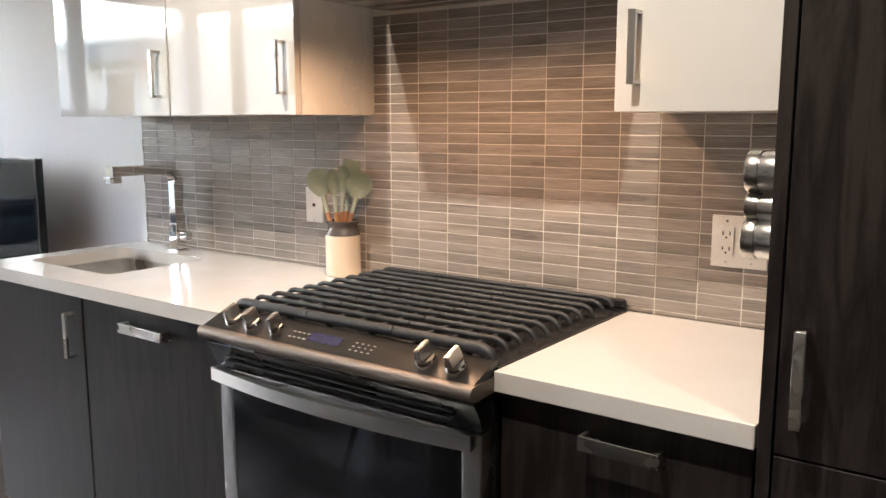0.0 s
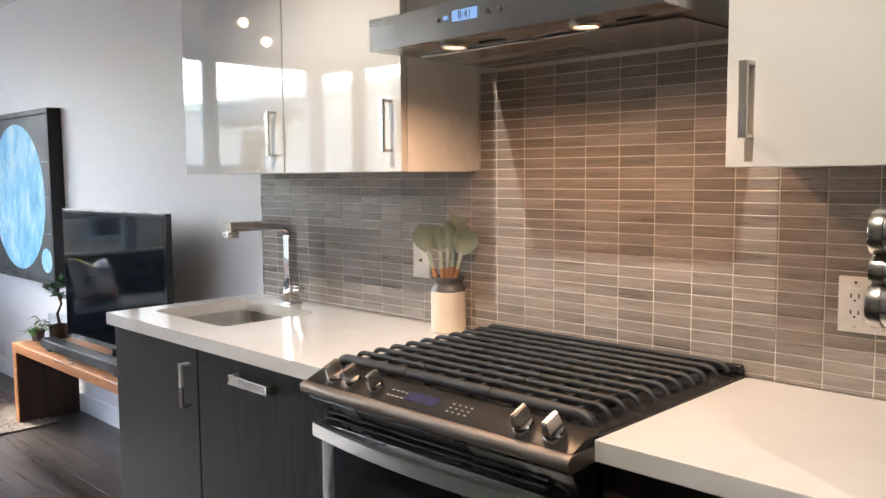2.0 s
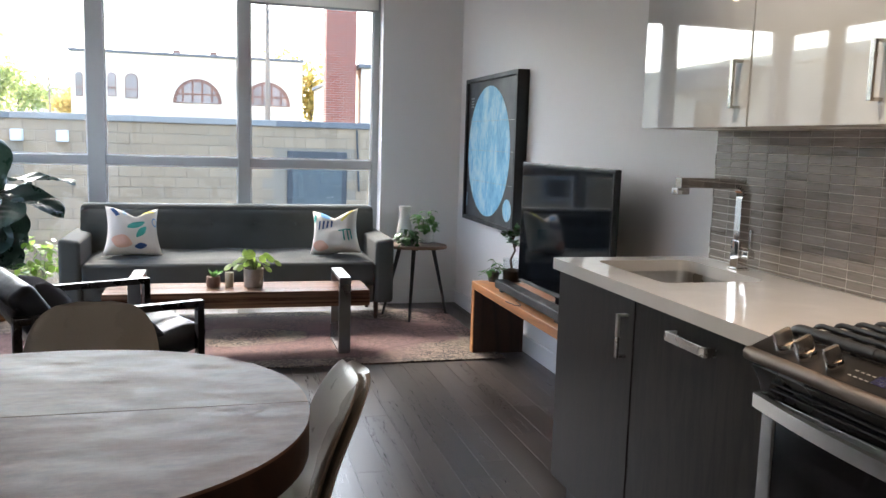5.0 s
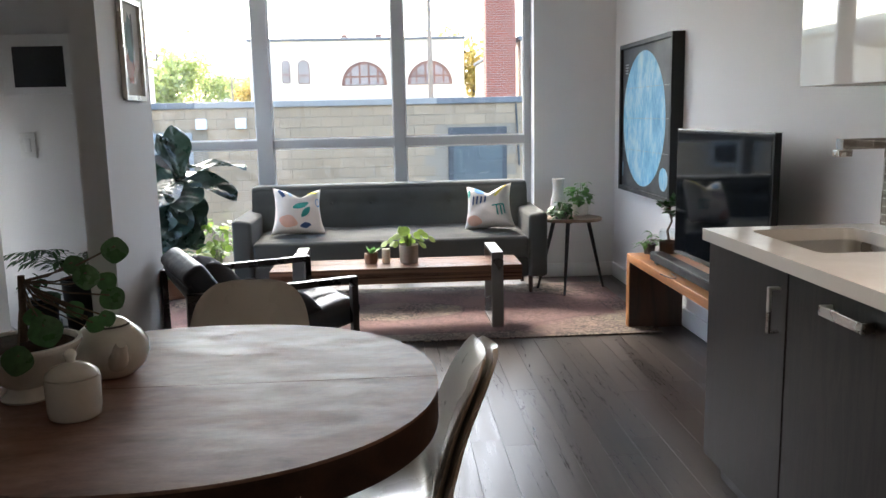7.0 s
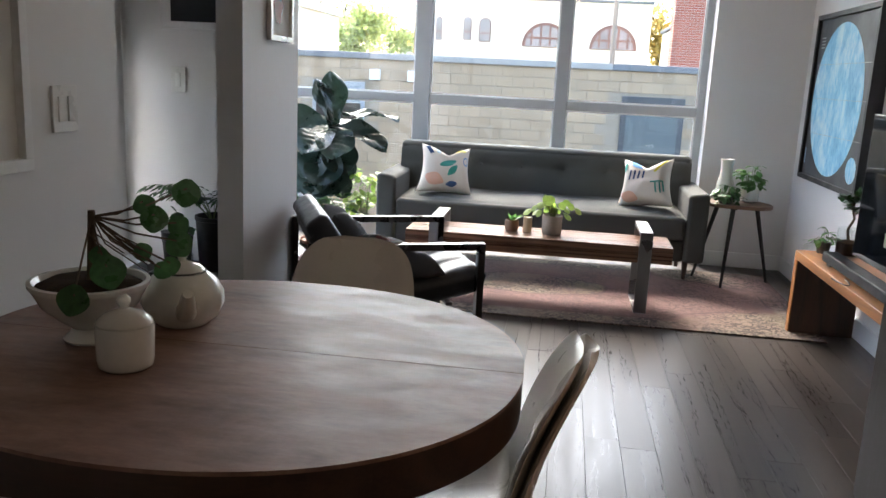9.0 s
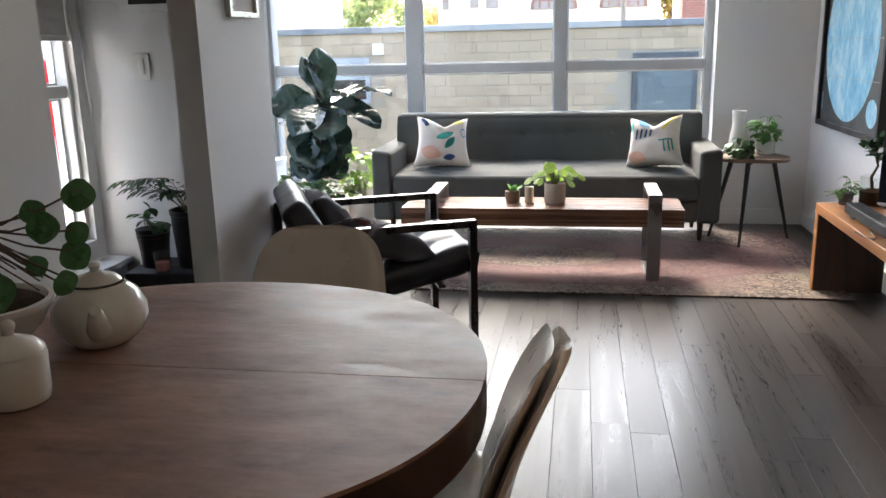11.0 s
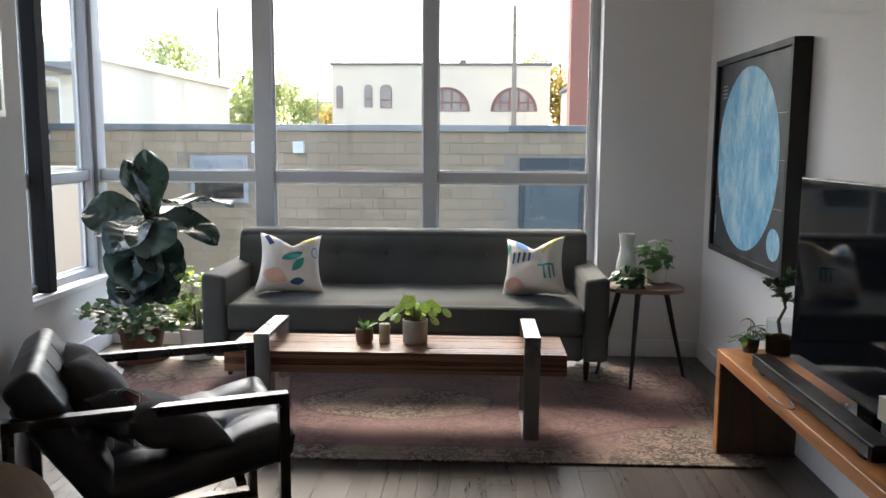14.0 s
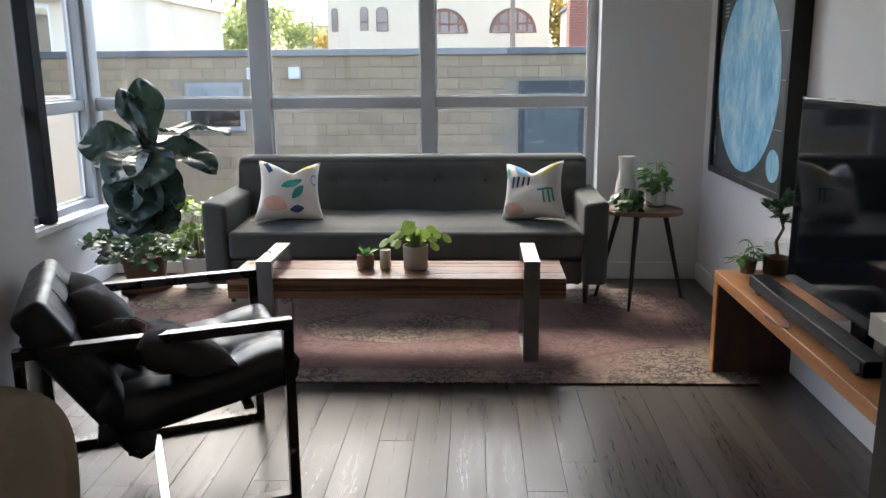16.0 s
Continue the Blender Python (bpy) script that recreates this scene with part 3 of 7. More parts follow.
def chamfer_box_data(name, sx, sy, sz, c):
    """A light piece mesh: a box of half sizes sx, sy, sz with its +z edges cut by c."""
    v = [(-sx, -sy, -sz), (sx, -sy, -sz), (sx, sy, -sz), (-sx, sy, -sz), (-sx, -sy, sz - c), (sx, -sy, sz - c), (sx, sy, sz - c), (-sx, sy, sz - c),
         (-sx + c, -sy + c, sz), (sx - c, -sy + c, sz), (sx - c, sy - c, sz), (-sx + c, sy - c, sz)]
    f = [(0, 3, 2, 1), (0, 1, 5, 4), (1, 2, 6, 5), (2, 3, 7, 6), (3, 0, 4, 7), (4, 5, 9, 8), (5, 6, 10, 9), (6, 7, 11, 10), (7, 4, 8, 11), (8, 9, 10, 11)]
    me = bpy.data.meshes.new(name)
    me.from_pydata(v, [], f)
    return me


# ---- the large structure ----
XL, XS, XK, XW = -3.72, -2.83, 0.0, 0.10      # outer left wall, fin wall face, tiled wall, living-room wall
YW, YG = 5.74, 5.93                            # inner face of the window wall, glass plane
ZC = 2.5
YB = -3.4

bm = B(-4.0, 0.3, YB - 0.2, 6.05, -0.12, -0.014)
floor = structure("floor", bm, M_GAP, "dark-stained oak plank floor with a satin sheen", "floor")
bm = B(-4.05, 0.3, YB - 0.2, 6.05, ZC, ZC + 0.15)
structure("ceiling", bm, M_CEIL, "plain white painted ceiling", "ceiling")
bm = B(XK, 0.3, YB, 2.0, 0, ZC)
structure("wall_kitchen", bm, M_WALL, "white painted wall behind the kitchen units", "wall")
bm = B(XW, 0.3, 2.0, YW, 0, ZC)
structure("wall_east", bm, M_WALL, "white painted living room wall", "wall")
bm = B(-3.0, 0.3, YB - 0.15, YB, 0, ZC)
structure("wall_south", bm, M_WALL, "white painted end wall of the kitchen", "wall")
bm = B(-3.05, -2.9, YB, 1.85, 0, ZC)
structure("wall_dining", bm, M_WALL, "white painted wall beside the dining table", "wall")
bm = B(-4.0, -3.05, 1.0, 1.15, 0, ZC)
structure("wall_recess_side", bm, M_WALL, "white painted side wall of the recess", "wall")
bm = B(XL, -2.94, 3.2, 3.34, 0, ZC)
structure("wall_recess", bm, M_WALL, "white painted back wall of the recess", "wall")
bm = B(-2.94, XS, 2.66, 3.34, 0, ZC)
structure("wall_fin", bm, M_WALL, "white painted fin wall with a framed print", "wall")
bm = B(-0.55, 0.3, YW, 6.05, 0, ZC)
structure("wall_window_side", bm, M_WALL, "pale grey painted wall beside the window", "wall")
bm = B(-4.05, -0.55, YG + 0.046, 6.05, 2.42, ZC)
structure("wall_window_head", bm, M_WALL, "painted strip of wall above the window", "wall")
# outer left wall with two openings: the recess window and the living-room side window
bm = bmesh.new()
XR = -3.64
box(bm, -3.95, XR, 1.0, 3.2, 0, 0.45)
box(bm, -3.95, XR, 1.0, 3.2, 2.42, ZC)
box(bm, -3.775, XR, 3.13, 3.2, 0.45, 2.42)
box(bm, -3.95, XR, 1.0, 2.84, 0.45, 2.42)
box(bm, -3.80, XL, 3.2, 3.42, 0, ZC)
box(bm, -3.95, XL, 3.42, 5.86, 0, 0.43)
box(bm, -3.95, XL, 3.42, 5.86, 2.42, ZC)
structure("wall_west", bm, M_WALL, "white painted outer wall below and between the windows", "wall")


def window_run(name, at, rz, width, bottom, top, posts, rails, depth=0.09, label="", e=0.05, frame_mat=None):
    """A framed window along local x: a frame, posts, rails, and a pane in each light."""
    w = tagged(new(name), label, "window", kind="structure")
    w.matrix_basis = pose(*at, 0, 0, rz)
    fm = frame_mat or M_ALU
    bm = bmesh.new()
    box(bm, 0, width, -depth / 2, depth / 2, bottom, bottom + e, 0.003)
    box(bm, 0, width, -depth / 2, depth / 2, top - e, top, 0.003)
    box(bm, 0, e, -depth / 2, depth / 2, bottom + e, top - e, 0.003)
    box(bm, width - e, width, -depth / 2, depth / 2, bottom + e, top - e, 0.003)
    part("window_frame", bm, fm, w)
    xs = [e] + [x for p in posts for x in p] + [width - e]
    for a, b in posts:
        bm = B(a, b, -depth / 2 - 0.01, depth / 2, bottom + e, top - e, bevel=0.004)
        part("mullion", bm, fm, w)
    for k in range(0, len(xs), 2):
        zs = [bottom + e] + [z for r in rails for z in r] + [top - e]
        for a, b in rails:
            bm = B(xs[k], xs[k + 1], -depth / 2 + 0.01, depth / 2 - 0.01, a, b, bevel=0.004)
            part("transom", bm, fm, w)
        for j in range(0, len(zs), 2):
            bm = B(xs[k], xs[k + 1], -0.006, 0.006, zs[j], zs[j + 1])
            ob = part("pane", bm, M_GLASS, w, "clear window pane", smooth=False)
            ob.visible_shadow = False
            bm = bmesh.new()
            g = 0.012
            box(bm, xs[k], xs[k + 1], -0.02, -0.007, zs[j], zs[j] + g)
            box(bm, xs[k], xs[k + 1], -0.02, -0.007, zs[j + 1] - g, zs[j + 1])
            box(bm, xs[k], xs[k] + g, -0.02, -0.007, zs[j] + g, zs[j + 1] - g)
            box(bm, xs[k + 1] - g, xs[k + 1], -0.02, -0.007, zs[j] + g, zs[j + 1] - g)
            part("glazing_bead", bm, M_TRIM, w)
    return w


x0 = -3.86
window_1 = window_run("window_1", (x0, YG, 0), 0, -0.55 - x0, 0.08, 2.497, [(-2.735 - x0, -2.615 - x0), (-1.65 - x0, -1.56 - x0)], [(1.08, 1.145)],
                      label="large grey aluminium window with six lights")
window_2 = window_run("window_2", (-3.83, 5.86, 0), -90, 5.86 - 3.42, 0.47, 2.42, [(0.62, 0.70), (1.5, 1.58)], [(1.08, 1.145)],
                      label="side window with a grey frame and black seals")
window_3 = window_run("window_3", (-3.715, 3.13, 0), -90, 0.29, 0.45, 2.42, [], [(1.095, 1.15)], label="white-framed recess window towards the terrace", e=0.022, frame_mat=M_TRIM)
bm = B(-3.80, -3.716, 5.10, 5.19, 0.475, 2.40, bevel=0.004)
sash = part("sash", bm, M_BLKFRAME, window_2, "black opening sash")
sash.matrix_parent_inverse = window_2.matrix_basis.inverted()
# opaque blind added out of view; its drop limits the daylight entering the recess
M_OPAQUE = mat("white_blackout_blind", (0.7, 0.7, 0.68), 0.8, vary=0.03, scale=4, fine=300, bump=0.05)
blind = tagged(new("roller_blind"), "white roller blind half lowered, added to cut daylight in the recess", "blind")
blind.matrix_basis = pose(-3.655, 2.985, 1.36)
part("cloth", B(-0.001, 0.001, -0.138, 0.138, 0.0, 1.03), M_OPAQUE, blind)
part("bottom_bar", B(-0.008, 0.008, -0.14, 0.14, -0.022, -0.0005, bevel=0.003), M_TRIM, blind)
part("roller", (lambda b: (rod(b, (0, -0.14, 1.04), (0, 0.14, 1.04), 0.018, seg=16), b)[1])(bmesh.new()), M_TRIM, blind)
bm = B(-3.78, -3.70, 3.42, 5.84, 0.43, 0.47, bevel=0.006)
structure("window_sill", bm, M_TRIM, "white painted window sill", "sill")
bm = B(-3.78, -3.68, 2.2, 3.1, 0.43, 0.462, bevel=0.006)
structure("window_sill", bm, M_TRIM, "white painted recess sill", "sill")
bm = B(-3.86, -0.55, YG - 0.075, YG + 0.05, 0, 0.078, bevel=0.004)
structure("window_kerb", bm, M_TRIM, "white strip under the tall window", "trim")
bm = bmesh.new()
box(bm, -3.90, -3.76, 5.865, 5.985, 0, 2.42, 0.004)
structure("corner_post", bm, M_ALU, "grey aluminium corner post between windows", "post")
blind3 = thing("roller_blind", (-3.765, 2.65, 1.45), "pale roller blind half lowered over the recess window", "blind")
part("cloth", B(-0.003, 0.001, -0.44, 0.44, 0.0, 0.955), M_BLIND, blind3)
part("hem_bar", B(-0.010, 0.008, -0.44, 0.44, -0.018, -0.0005, bevel=0.004), M_ALU, blind3)
# baseboards
for nm, a in (("east", (XW - 0.014, XW, 2.0, YW, 0, 0.11)), ("window", (-0.55, XW - 0.014, YW - 0.014, YW, 0, 0.11)),
              ("west", (XL, XL + 0.014, 3.34, 5.84, 0, 0.11)), ("fin", (XS, XS + 0.014, 2.66, 3.34, 0, 0.11)),
              ("fin_end", (-2.94, XS + 0.014, 2.646, 2.66, 0, 0.11)), ("recess", (XL, -2.94, 3.186, 3.2, 0, 0.11)), ("dining", (-2.9, -2.886, YB, 1.85, 0, 0.11))):
    bm = B(*a, bevel=0.003)
    structure("baseboard", bm, M_TRIM, "white painted baseboard", "baseboard")
# roller blind at the window head
blind = thing("roller_blind", (-1.06, YW + 0.128, 2.335), "pale roller blind rolled up under the window head", "blind")
bm = bmesh.new()
box(bm, -0.5, 0.49, -0.008, -0.004, 0.0, 0.085)
part("cloth", bm, M_BLIND, blind)
bm = B(-0.5, 0.49, -0.016, 0.004, -0.018, 0.0, bevel=0.004)
part("hem_bar", bm, M_ALU, blind)
part("head_box", B(-0.5, 0.50, -0.05, 0.012, 0.0855, 0.14, bevel=0.004), M_ALU, blind, "grey box of the rolled blind")

# recessed ceiling downlights over the kitchen aisle
for y in (-1.3, -0.15, 1.0):
    dl = thing("ceiling_downlight", (-1.17, y, ZC), "small round recessed ceiling downlight tilted to the units", "ceiling light", "downlights over the kitchen aisle")
    bm = bmesh.new()
    lathe(bm, [(0.052, -0.0005), (0.052, -0.005), (0.046, -0.007), (0.040, -0.003), (0.038, -0.0005)], seg=32)
    part("trim_ring", bm, M_TRIM, dl)
    bm = bmesh.new()
    lathe(bm, [(0.037, -0.001), (0.02, -0.0025), (0.0, -0.003)], seg=24)
    part("lens", bm, M_DOWN, dl, "glowing warm white lens")
    ld = bpy.data.lights.new("downlight_lamp", "SPOT")
    ld.energy, ld.color, ld.spot_size, ld.spot_blend, ld.shadow_soft_size = 6.5, (1.0, 0.86, 0.70), radians(84), 1.0, 0.016
    new("downlight_lamp", ld).matrix_world = look((-1.17, y, ZC - 0.012), (-0.34, y, 1.0))

# ---- kitchen ----
def bar_handle(parent, length, horizontal, at, width=0.013, stand=0.034, label="satin nickel bar handle"):
    """A flat bridge handle; local x points out of the front (towards -x of the room)."""
    bm = bmesh.new()
    h = length / 2
    t = 0.008
    if horizontal:
        box(bm, -stand, -stand + t, -h, h, -width, width, 0.0012)
        box(bm, -stand + t, 0, -h, -h + t, -width, width, 0.0012)
        box(bm, -stand + t, 0, h - t, h, -width, width, 0.0012)
    else:
        width *= 0.62
        box(bm, -stand, -stand + t, -width, width, -h, h, 0.0012)
        box(bm, -stand + t, 0, -width, width, -h, -h + t, 0.0012)
        box(bm, -stand + t, 0, -width, width, h - t, h, 0.0012)
    turn(bm, Matrix.Translation(at))
    return part("handle", bm, M_NICKEL, parent, label)


def base_cabinet(y0, y1, label, handle, top=0.872):
    c = thing("base_cabinet", (0, (y0 + y1) / 2, 0), label, "cabinet", "base units of the kitchen run")
    h = (y1 - y0) / 2
    bm = B(-0.575, -0.012, -h, h, 0.1, top)
    part("body", bm, M_CAB, c)
    bm = B(-0.53, -0.03, -h, h, 0.0, 0.099)
    part("plinth", bm, M_DARK, c)
    d = part("door", B(-0.598, -0.577, -h + 0.002, h - 0.002, 0.105, 0.868, bevel=0.0015), M_CAB, c, "dark brown laminate front")
    handle(d, h)
    return c


base_cabinet(1.42, 1.985, "dark brown sink cabinet under the white worktop", lambda d, h: bar_handle(d, 0.135, False, (-0.598, -h + 0.045, 0.753)), 0.70)
base_cabinet(0.775, 1.416, "dark brown dishwasher front with a bar handle", lambda d, h: bar_handle(d, 0.19, True, (-0.598, 0.0, 0.82)))
drawers = thing("drawer_unit", (0, -0.236, 0), "dark brown drawer unit beside the range", "cabinet", "base units of the kitchen run")
part("body", B(-0.575, -0.012, -0.234, 0.228, 0.1, 0.872), M_CAB, drawers)
part("plinth", B(-0.53, -0.03, -0.234, 0.228, 0.0, 0.099), M_DARK, drawers)
for z0, z1 in ((0.655, 0.868), (0.38, 0.651), (0.105, 0.376)):
    d = part("drawer_front", B(-0.598, -0.577, -0.232, 0.226, z0, z1, bevel=0.0015), M_CAB, drawers)
    bar_handle(d, 0.145, True, (-0.598, -0.02, z1 - 0.045))

# tall dark unit
tall = thing("tall_cabinet", (0, -0.86, 0), "tall dark brown fridge cabinet", "cabinet")
part("side_panel", B(-0.622, -0.012, 0.362, 0.382, 0.0, 2.3, bevel=0.001), M_CAB, tall)
part("body", B(-0.59, -0.012, -0.40, 0.36, 0.0, 2.3), M_CAB, tall)
d = part("door", B(-0.622, -0.592, -0.40, 0.358, 0.88, 2.3, bevel=0.0015), M_CAB, tall)
bar_handle(d, 0.145, False, (-0.622, 0.325, 1.005))
d = part("door", B(-0.622, -0.592, -0.40, 0.358, 0.10, 0.876, bevel=0.0015), M_CAB, tall)
bar_handle(d, 0.145, False, (-0.622, 0.325, 0.72))

# worktops
def rounded_rect(x0, x1, y0, y1, r, n=6):
    pts = []
    for cx, cy, a0 in ((x1 - r, y1 - r, 0), (x0 + r, y1 - r, 90), (x0 + r, y0 + r, 180), (x1 - r, y0 + r, 270)):
        for k in range(n + 1):
            a = radians(a0 + 90 * k / n)
            pts.append((cx + r * math.cos(a), cy + r * math.sin(a)))
    return pts


SX0, SX1, SY0, SY1 = -0.49, -0.13, 1.45, 1.92
wt = thing("worktop", (0, 1.39, 0.875), "white quartz worktop with an undermount sink cut-out", "worktop")
bm = bmesh.new()
hole = [(x, y - 1.39) for x, y in rounded_rect(SX0, SX1, SY0, SY1, 0.035)]
outer = [(-0.012, 0.615), (-0.617, 0.615), (-0.617, -0.612), (-0.012, -0.612)]
ring = []
for zz in (0.0, 0.04):
    ov = [bm.verts.new((x, y, zz)) for x, y in outer]
    hv = [bm.verts.new((x, y, zz)) for x, y in hole]
    es = [bm.edges.new((ov[i], ov[(i + 1) % 4])) for i in range(4)] + [bm.edges.new((hv[i], hv[(i + 1) % len(hv)])) for i in range(len(hv))]
    bmesh.ops.triangle_fill(bm, edges=es, use_beauty=True)
    ring.append((ov, hv))
for a, b in zip(ring[0], ring[1]):
    for i in range(len(a)):
        bm.faces.new((a[i], a[(i + 1) % len(a)], b[(i + 1) % len(b)], b[i]))
part("slab", bm, M_QUARTZ, wt, smooth=False)
wt2 = thing("worktop", (0, -0.237, 0.875), "white quartz worktop beside the range", "worktop")
part("slab", B(-0.617, -0.012, -0.236, 0.2335, 0, 0.04, bevel=0.002), M_QUARTZ, wt2)

sink = thing("sink", (0, 0, 0.73), "undermounted stainless steel sink bowl", "sink")
bm = bmesh.new()
outs = [rounded_rect(SX0 - 0.004, SX1 + 0.004, SY0 - 0.004, SY1 + 0.004, 0.037), rounded_rect(SX0 + 0.004, SX1 - 0.004, SY0 + 0.004, SY1 - 0.004, 0.05), rounded_rect(SX0 + 0.04, SX1 - 0.04, SY0 + 0.04, SY1 - 0.04, 0.05)]
rr = [[bm.verts.new((x, y, z)) for x, y in o] for o, z in zip(outs, (0.146, 0.03, 0.0))]
for a, b in zip(rr, rr[1:]):
    for i in range(len(a)):
        bm.faces.new((a[i], a[(i + 1) % len(a)], b[(i + 1) % len(b)], b[i]))
bm.faces.new(rr[-1])
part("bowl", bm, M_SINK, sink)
bm = bmesh.new()
lathe(bm, [(0.0, 0.006), (0.02, 0.006), (0.024, 0.009), (0.042, 0.006), (0.044, 0.001)], (-0.31, 1.68, 0), 24)
part("drain", bm, M_CHROME, sink, "chrome sink drain")

faucet = thing("kitchen_tap", (-0.09, 1.655, 0.915), "square chrome pull-out kitchen tap", "tap")
bm = bmesh.new()
box(bm, -0.026, 0.026, -0.026, 0.026, 0, 0.012, 0.002)
box(bm, -0.022, 0.022, -0.022, 0.022, 0.012, 0.105, 0.003)
part("base", bm, M_CHROME, faucet)
bm = bmesh.new()
prof = [(0, 0.105), (0, 0.25)] + [(-0.045 + 0.045 * math.cos(radians(a)), 0.25 + 0.045 * math.sin(radians(a))) for a in (15, 30, 45, 60, 75, 90)] + [(-0.25, 0.295)]
last = None
for (xa, za), (xb, zb) in zip(prof, prof[1:]):
    bar(bm, (xa, 0, za), (xb, 0, zb), 0.038, 0.032, 0.0)
bmesh.ops.remove_doubles(bm, verts=bm.verts[:], dist=0.0005)
part("spout", bm, M_CHROME, faucet)
part("spray_head", B(-0.262, -0.218, -0.019, 0.019, 0.256, 0.2785, bevel=0.003), M_CHROME, faucet)
bm = bmesh.new()
box(bm, -0.014, 0.014, -0.062, -0.022, 0.045, 0.075, 0.003)
box(bm, -0.006, 0.006, -0.060, -0.050, 0.075, 0.145, 0.002)
part("lever", bm, M_CHROME, faucet)

# upper cabinets
def wall_cabinet(y0, y1, handle_y, label):
    c = thing("wall_cabinet", (0, (y0 + y1) / 2, 1.388), label, "cabinet", "wall units of the kitchen run")
    h = (y1 - y0) / 2
    part("body", B(-0.29, -0.002, -h, h, 0, 0.92, bevel=0.001), M_CABIN, c)
    d = part("door", B(-0.312, -0.292, -h + 0.0015, h - 0.0015, 0.0, 0.92, bevel=0.0015), M_GLOSS, c, "white high-gloss door")
    bar_handle(d, 0.14, False, (-0.312, handle_y - (y0 + y1) / 2, 0.123))
    return c


wall_cabinet(1.357, 1.975, 1.40, "white high-gloss wall cabinet mirroring the windows")
wall_cabinet(0.815, 1.354, 0.858, "white high-gloss wall cabinet mirroring the windows")
wall_cabinet(-0.475, -0.085, -0.132, "white high-gloss wall cabinet beside the tall unit")

# cooker hood
hood = thing("cooker_hood", (0, 0.36, 1.68), "brushed steel cooker hood with two lit lamps", "cooker hood")
bm = bmesh.new()
vs = [(-0.465, -0.40), (-0.465, 0.40), (-0.012, 0.40), (-0.012, -0.40)]
prism(bm, vs, 0.0, 0.076, 0.0)
part("canopy", bm, M_HOOD, hood, smooth=False)
bm = bmesh.new()
lo = [bm.verts.new(p) for p in ((-0.46, -0.395, 0.0765), (-0.46, 0.395, 0.0765), (-0.012, 0.395, 0.0765), (-0.012, -0.395, 0.0765))]
hi = [bm.verts.new(p) for p in ((-0.30, -0.17, 0.12), (-0.30, 0.17, 0.12), (-0.012, 0.17, 0.12), (-0.012, -0.17, 0.12))]
for i in range(4):
    bm.faces.new((lo[i], lo[(i + 1) % 4], hi[(i + 1) % 4], hi[i]))
bm.faces.new(hi)
bm.faces.new(lo[::-1])
part("cowl", bm, M_HOOD, hood, smooth=False)
part("duct_cover", B(-0.298, -0.012, -0.168, 0.168, 0.121, 0.82, bevel=0.002), M_HOOD, hood)
part("filter_panel", B(-0.33, -0.03, 0.005, 0.36, -0.006, -0.001, bevel=0.002), M_STEEL, hood, "pale grease filter panel")
part("filter_panel", B(-0.33, -0.03, -0.36, -0.005, -0.006, -0.001, bevel=0.002), M_STEEL, hood, "pale grease filter panel")
for y in (0.175, -0.19):
    bm = bmesh.new()
    lathe(bm, [(0.034, 0.0), (0.034, -0.006), (0.028, -0.010), (0.027, -0.004), (0.0, -0.004)], (-0.40, y, -0.0005), 28)
    ring_ob = part("lamp_ring", bm, M_NICKEL, hood)
    bm = bmesh.new()
    lathe(bm, [(0.026, -0.006), (0.02, -0.0085), (0.0, -0.0095)], (-0.40, y, 0), 24)
    part("lens", bm, M_LAMP, ring_ob, "glowing warm lamp lens")
    bm = B(-0.385, -0.37, y - 0.13, y - 0.06, -0.004, -0.0005)
    part("vent_slot", bm, M_DARK, hood)
part("display", B(-0.4675, -0.4655, 0.045, 0.118, 0.034, 0.058), M_DISPLAY, hood, "pale blue lit clock display")
for y, mm in ((0.165, M_CHROME), (0.138, M_DISPLAY), (0.012, M_CHROME), (-0.018, M_CHROME)):
    bm = bmesh.new()
    rod(bm, (-0.470, y, 0.045), (-0.465, y, 0.045), 0.005, seg=12)
    part("button", bm, mm, hood)


def writing(text, size, m, material, parent, name="lettering"):
    cu = bpy.data.curves.new(name, "FONT")
    cu.body, cu.size, cu.align_x, cu.align_y, cu.extrude = text, size, "CENTER", "CENTER", 0.0002
    tmp = bpy.data.objects.new(name, cu)
    me = bpy.data.meshes.new_from_object(tmp)
    bpy.data.objects.remove(tmp)
    me.materials.append(material)
    ob = new(name, me)
    ob.parent = parent
    ob.matrix_basis = m
    return ob


writing("8:41", 0.024, Matrix(((0, 0, -1, -0.4679), (-1, 0, 0, 0.08), (0, 1, 0, 0.046), (0, 0, 0, 1))), M_INK, hood, "clock_digits")
for y in (0.535, 0.17):
    ld = bpy.data.lights.new("hood_lamp", "SPOT")
    ld.energy, ld.color, ld.spot_size, ld.spot_blend, ld.shadow_soft_size = 0.60, (1.0, 0.58, 0.32), radians(156), 0.7, 0.022
    tagged(new("hood_lamp", ld), "warm lamp under the hood").matrix_world = look((-0.40, y, 1.655), (-0.36, y, 0.9))

# range
rg = thing("gas_range", (0, 0.3775, 0), "slide-in gas range with black grates", "cooker")
HW = 0.379
part("body", B(-0.60, -0.02, -HW + 0.004, HW - 0.004, 0.06, 0.905), M_BLKENAMEL, rg)
part("cooktop", B(-0.62, -0.015, -HW, HW, 0.906, 0.922, bevel=0.004), M_BLKENAMEL, rg, "black enamel cooktop")
bm = bmesh.new()
prof = [(-0.60, 0.876), (-0.675, 0.871), (-0.690, 0.874), (-0.695, 0.880), (-0.696, 0.892), (-0.690, 0.900), (-0.680, 0.902)]
prof2 = [(-0.680, 0.9025), (-0.675, 0.905), (-0.615, 0.930), (-0.60, 0.930)]
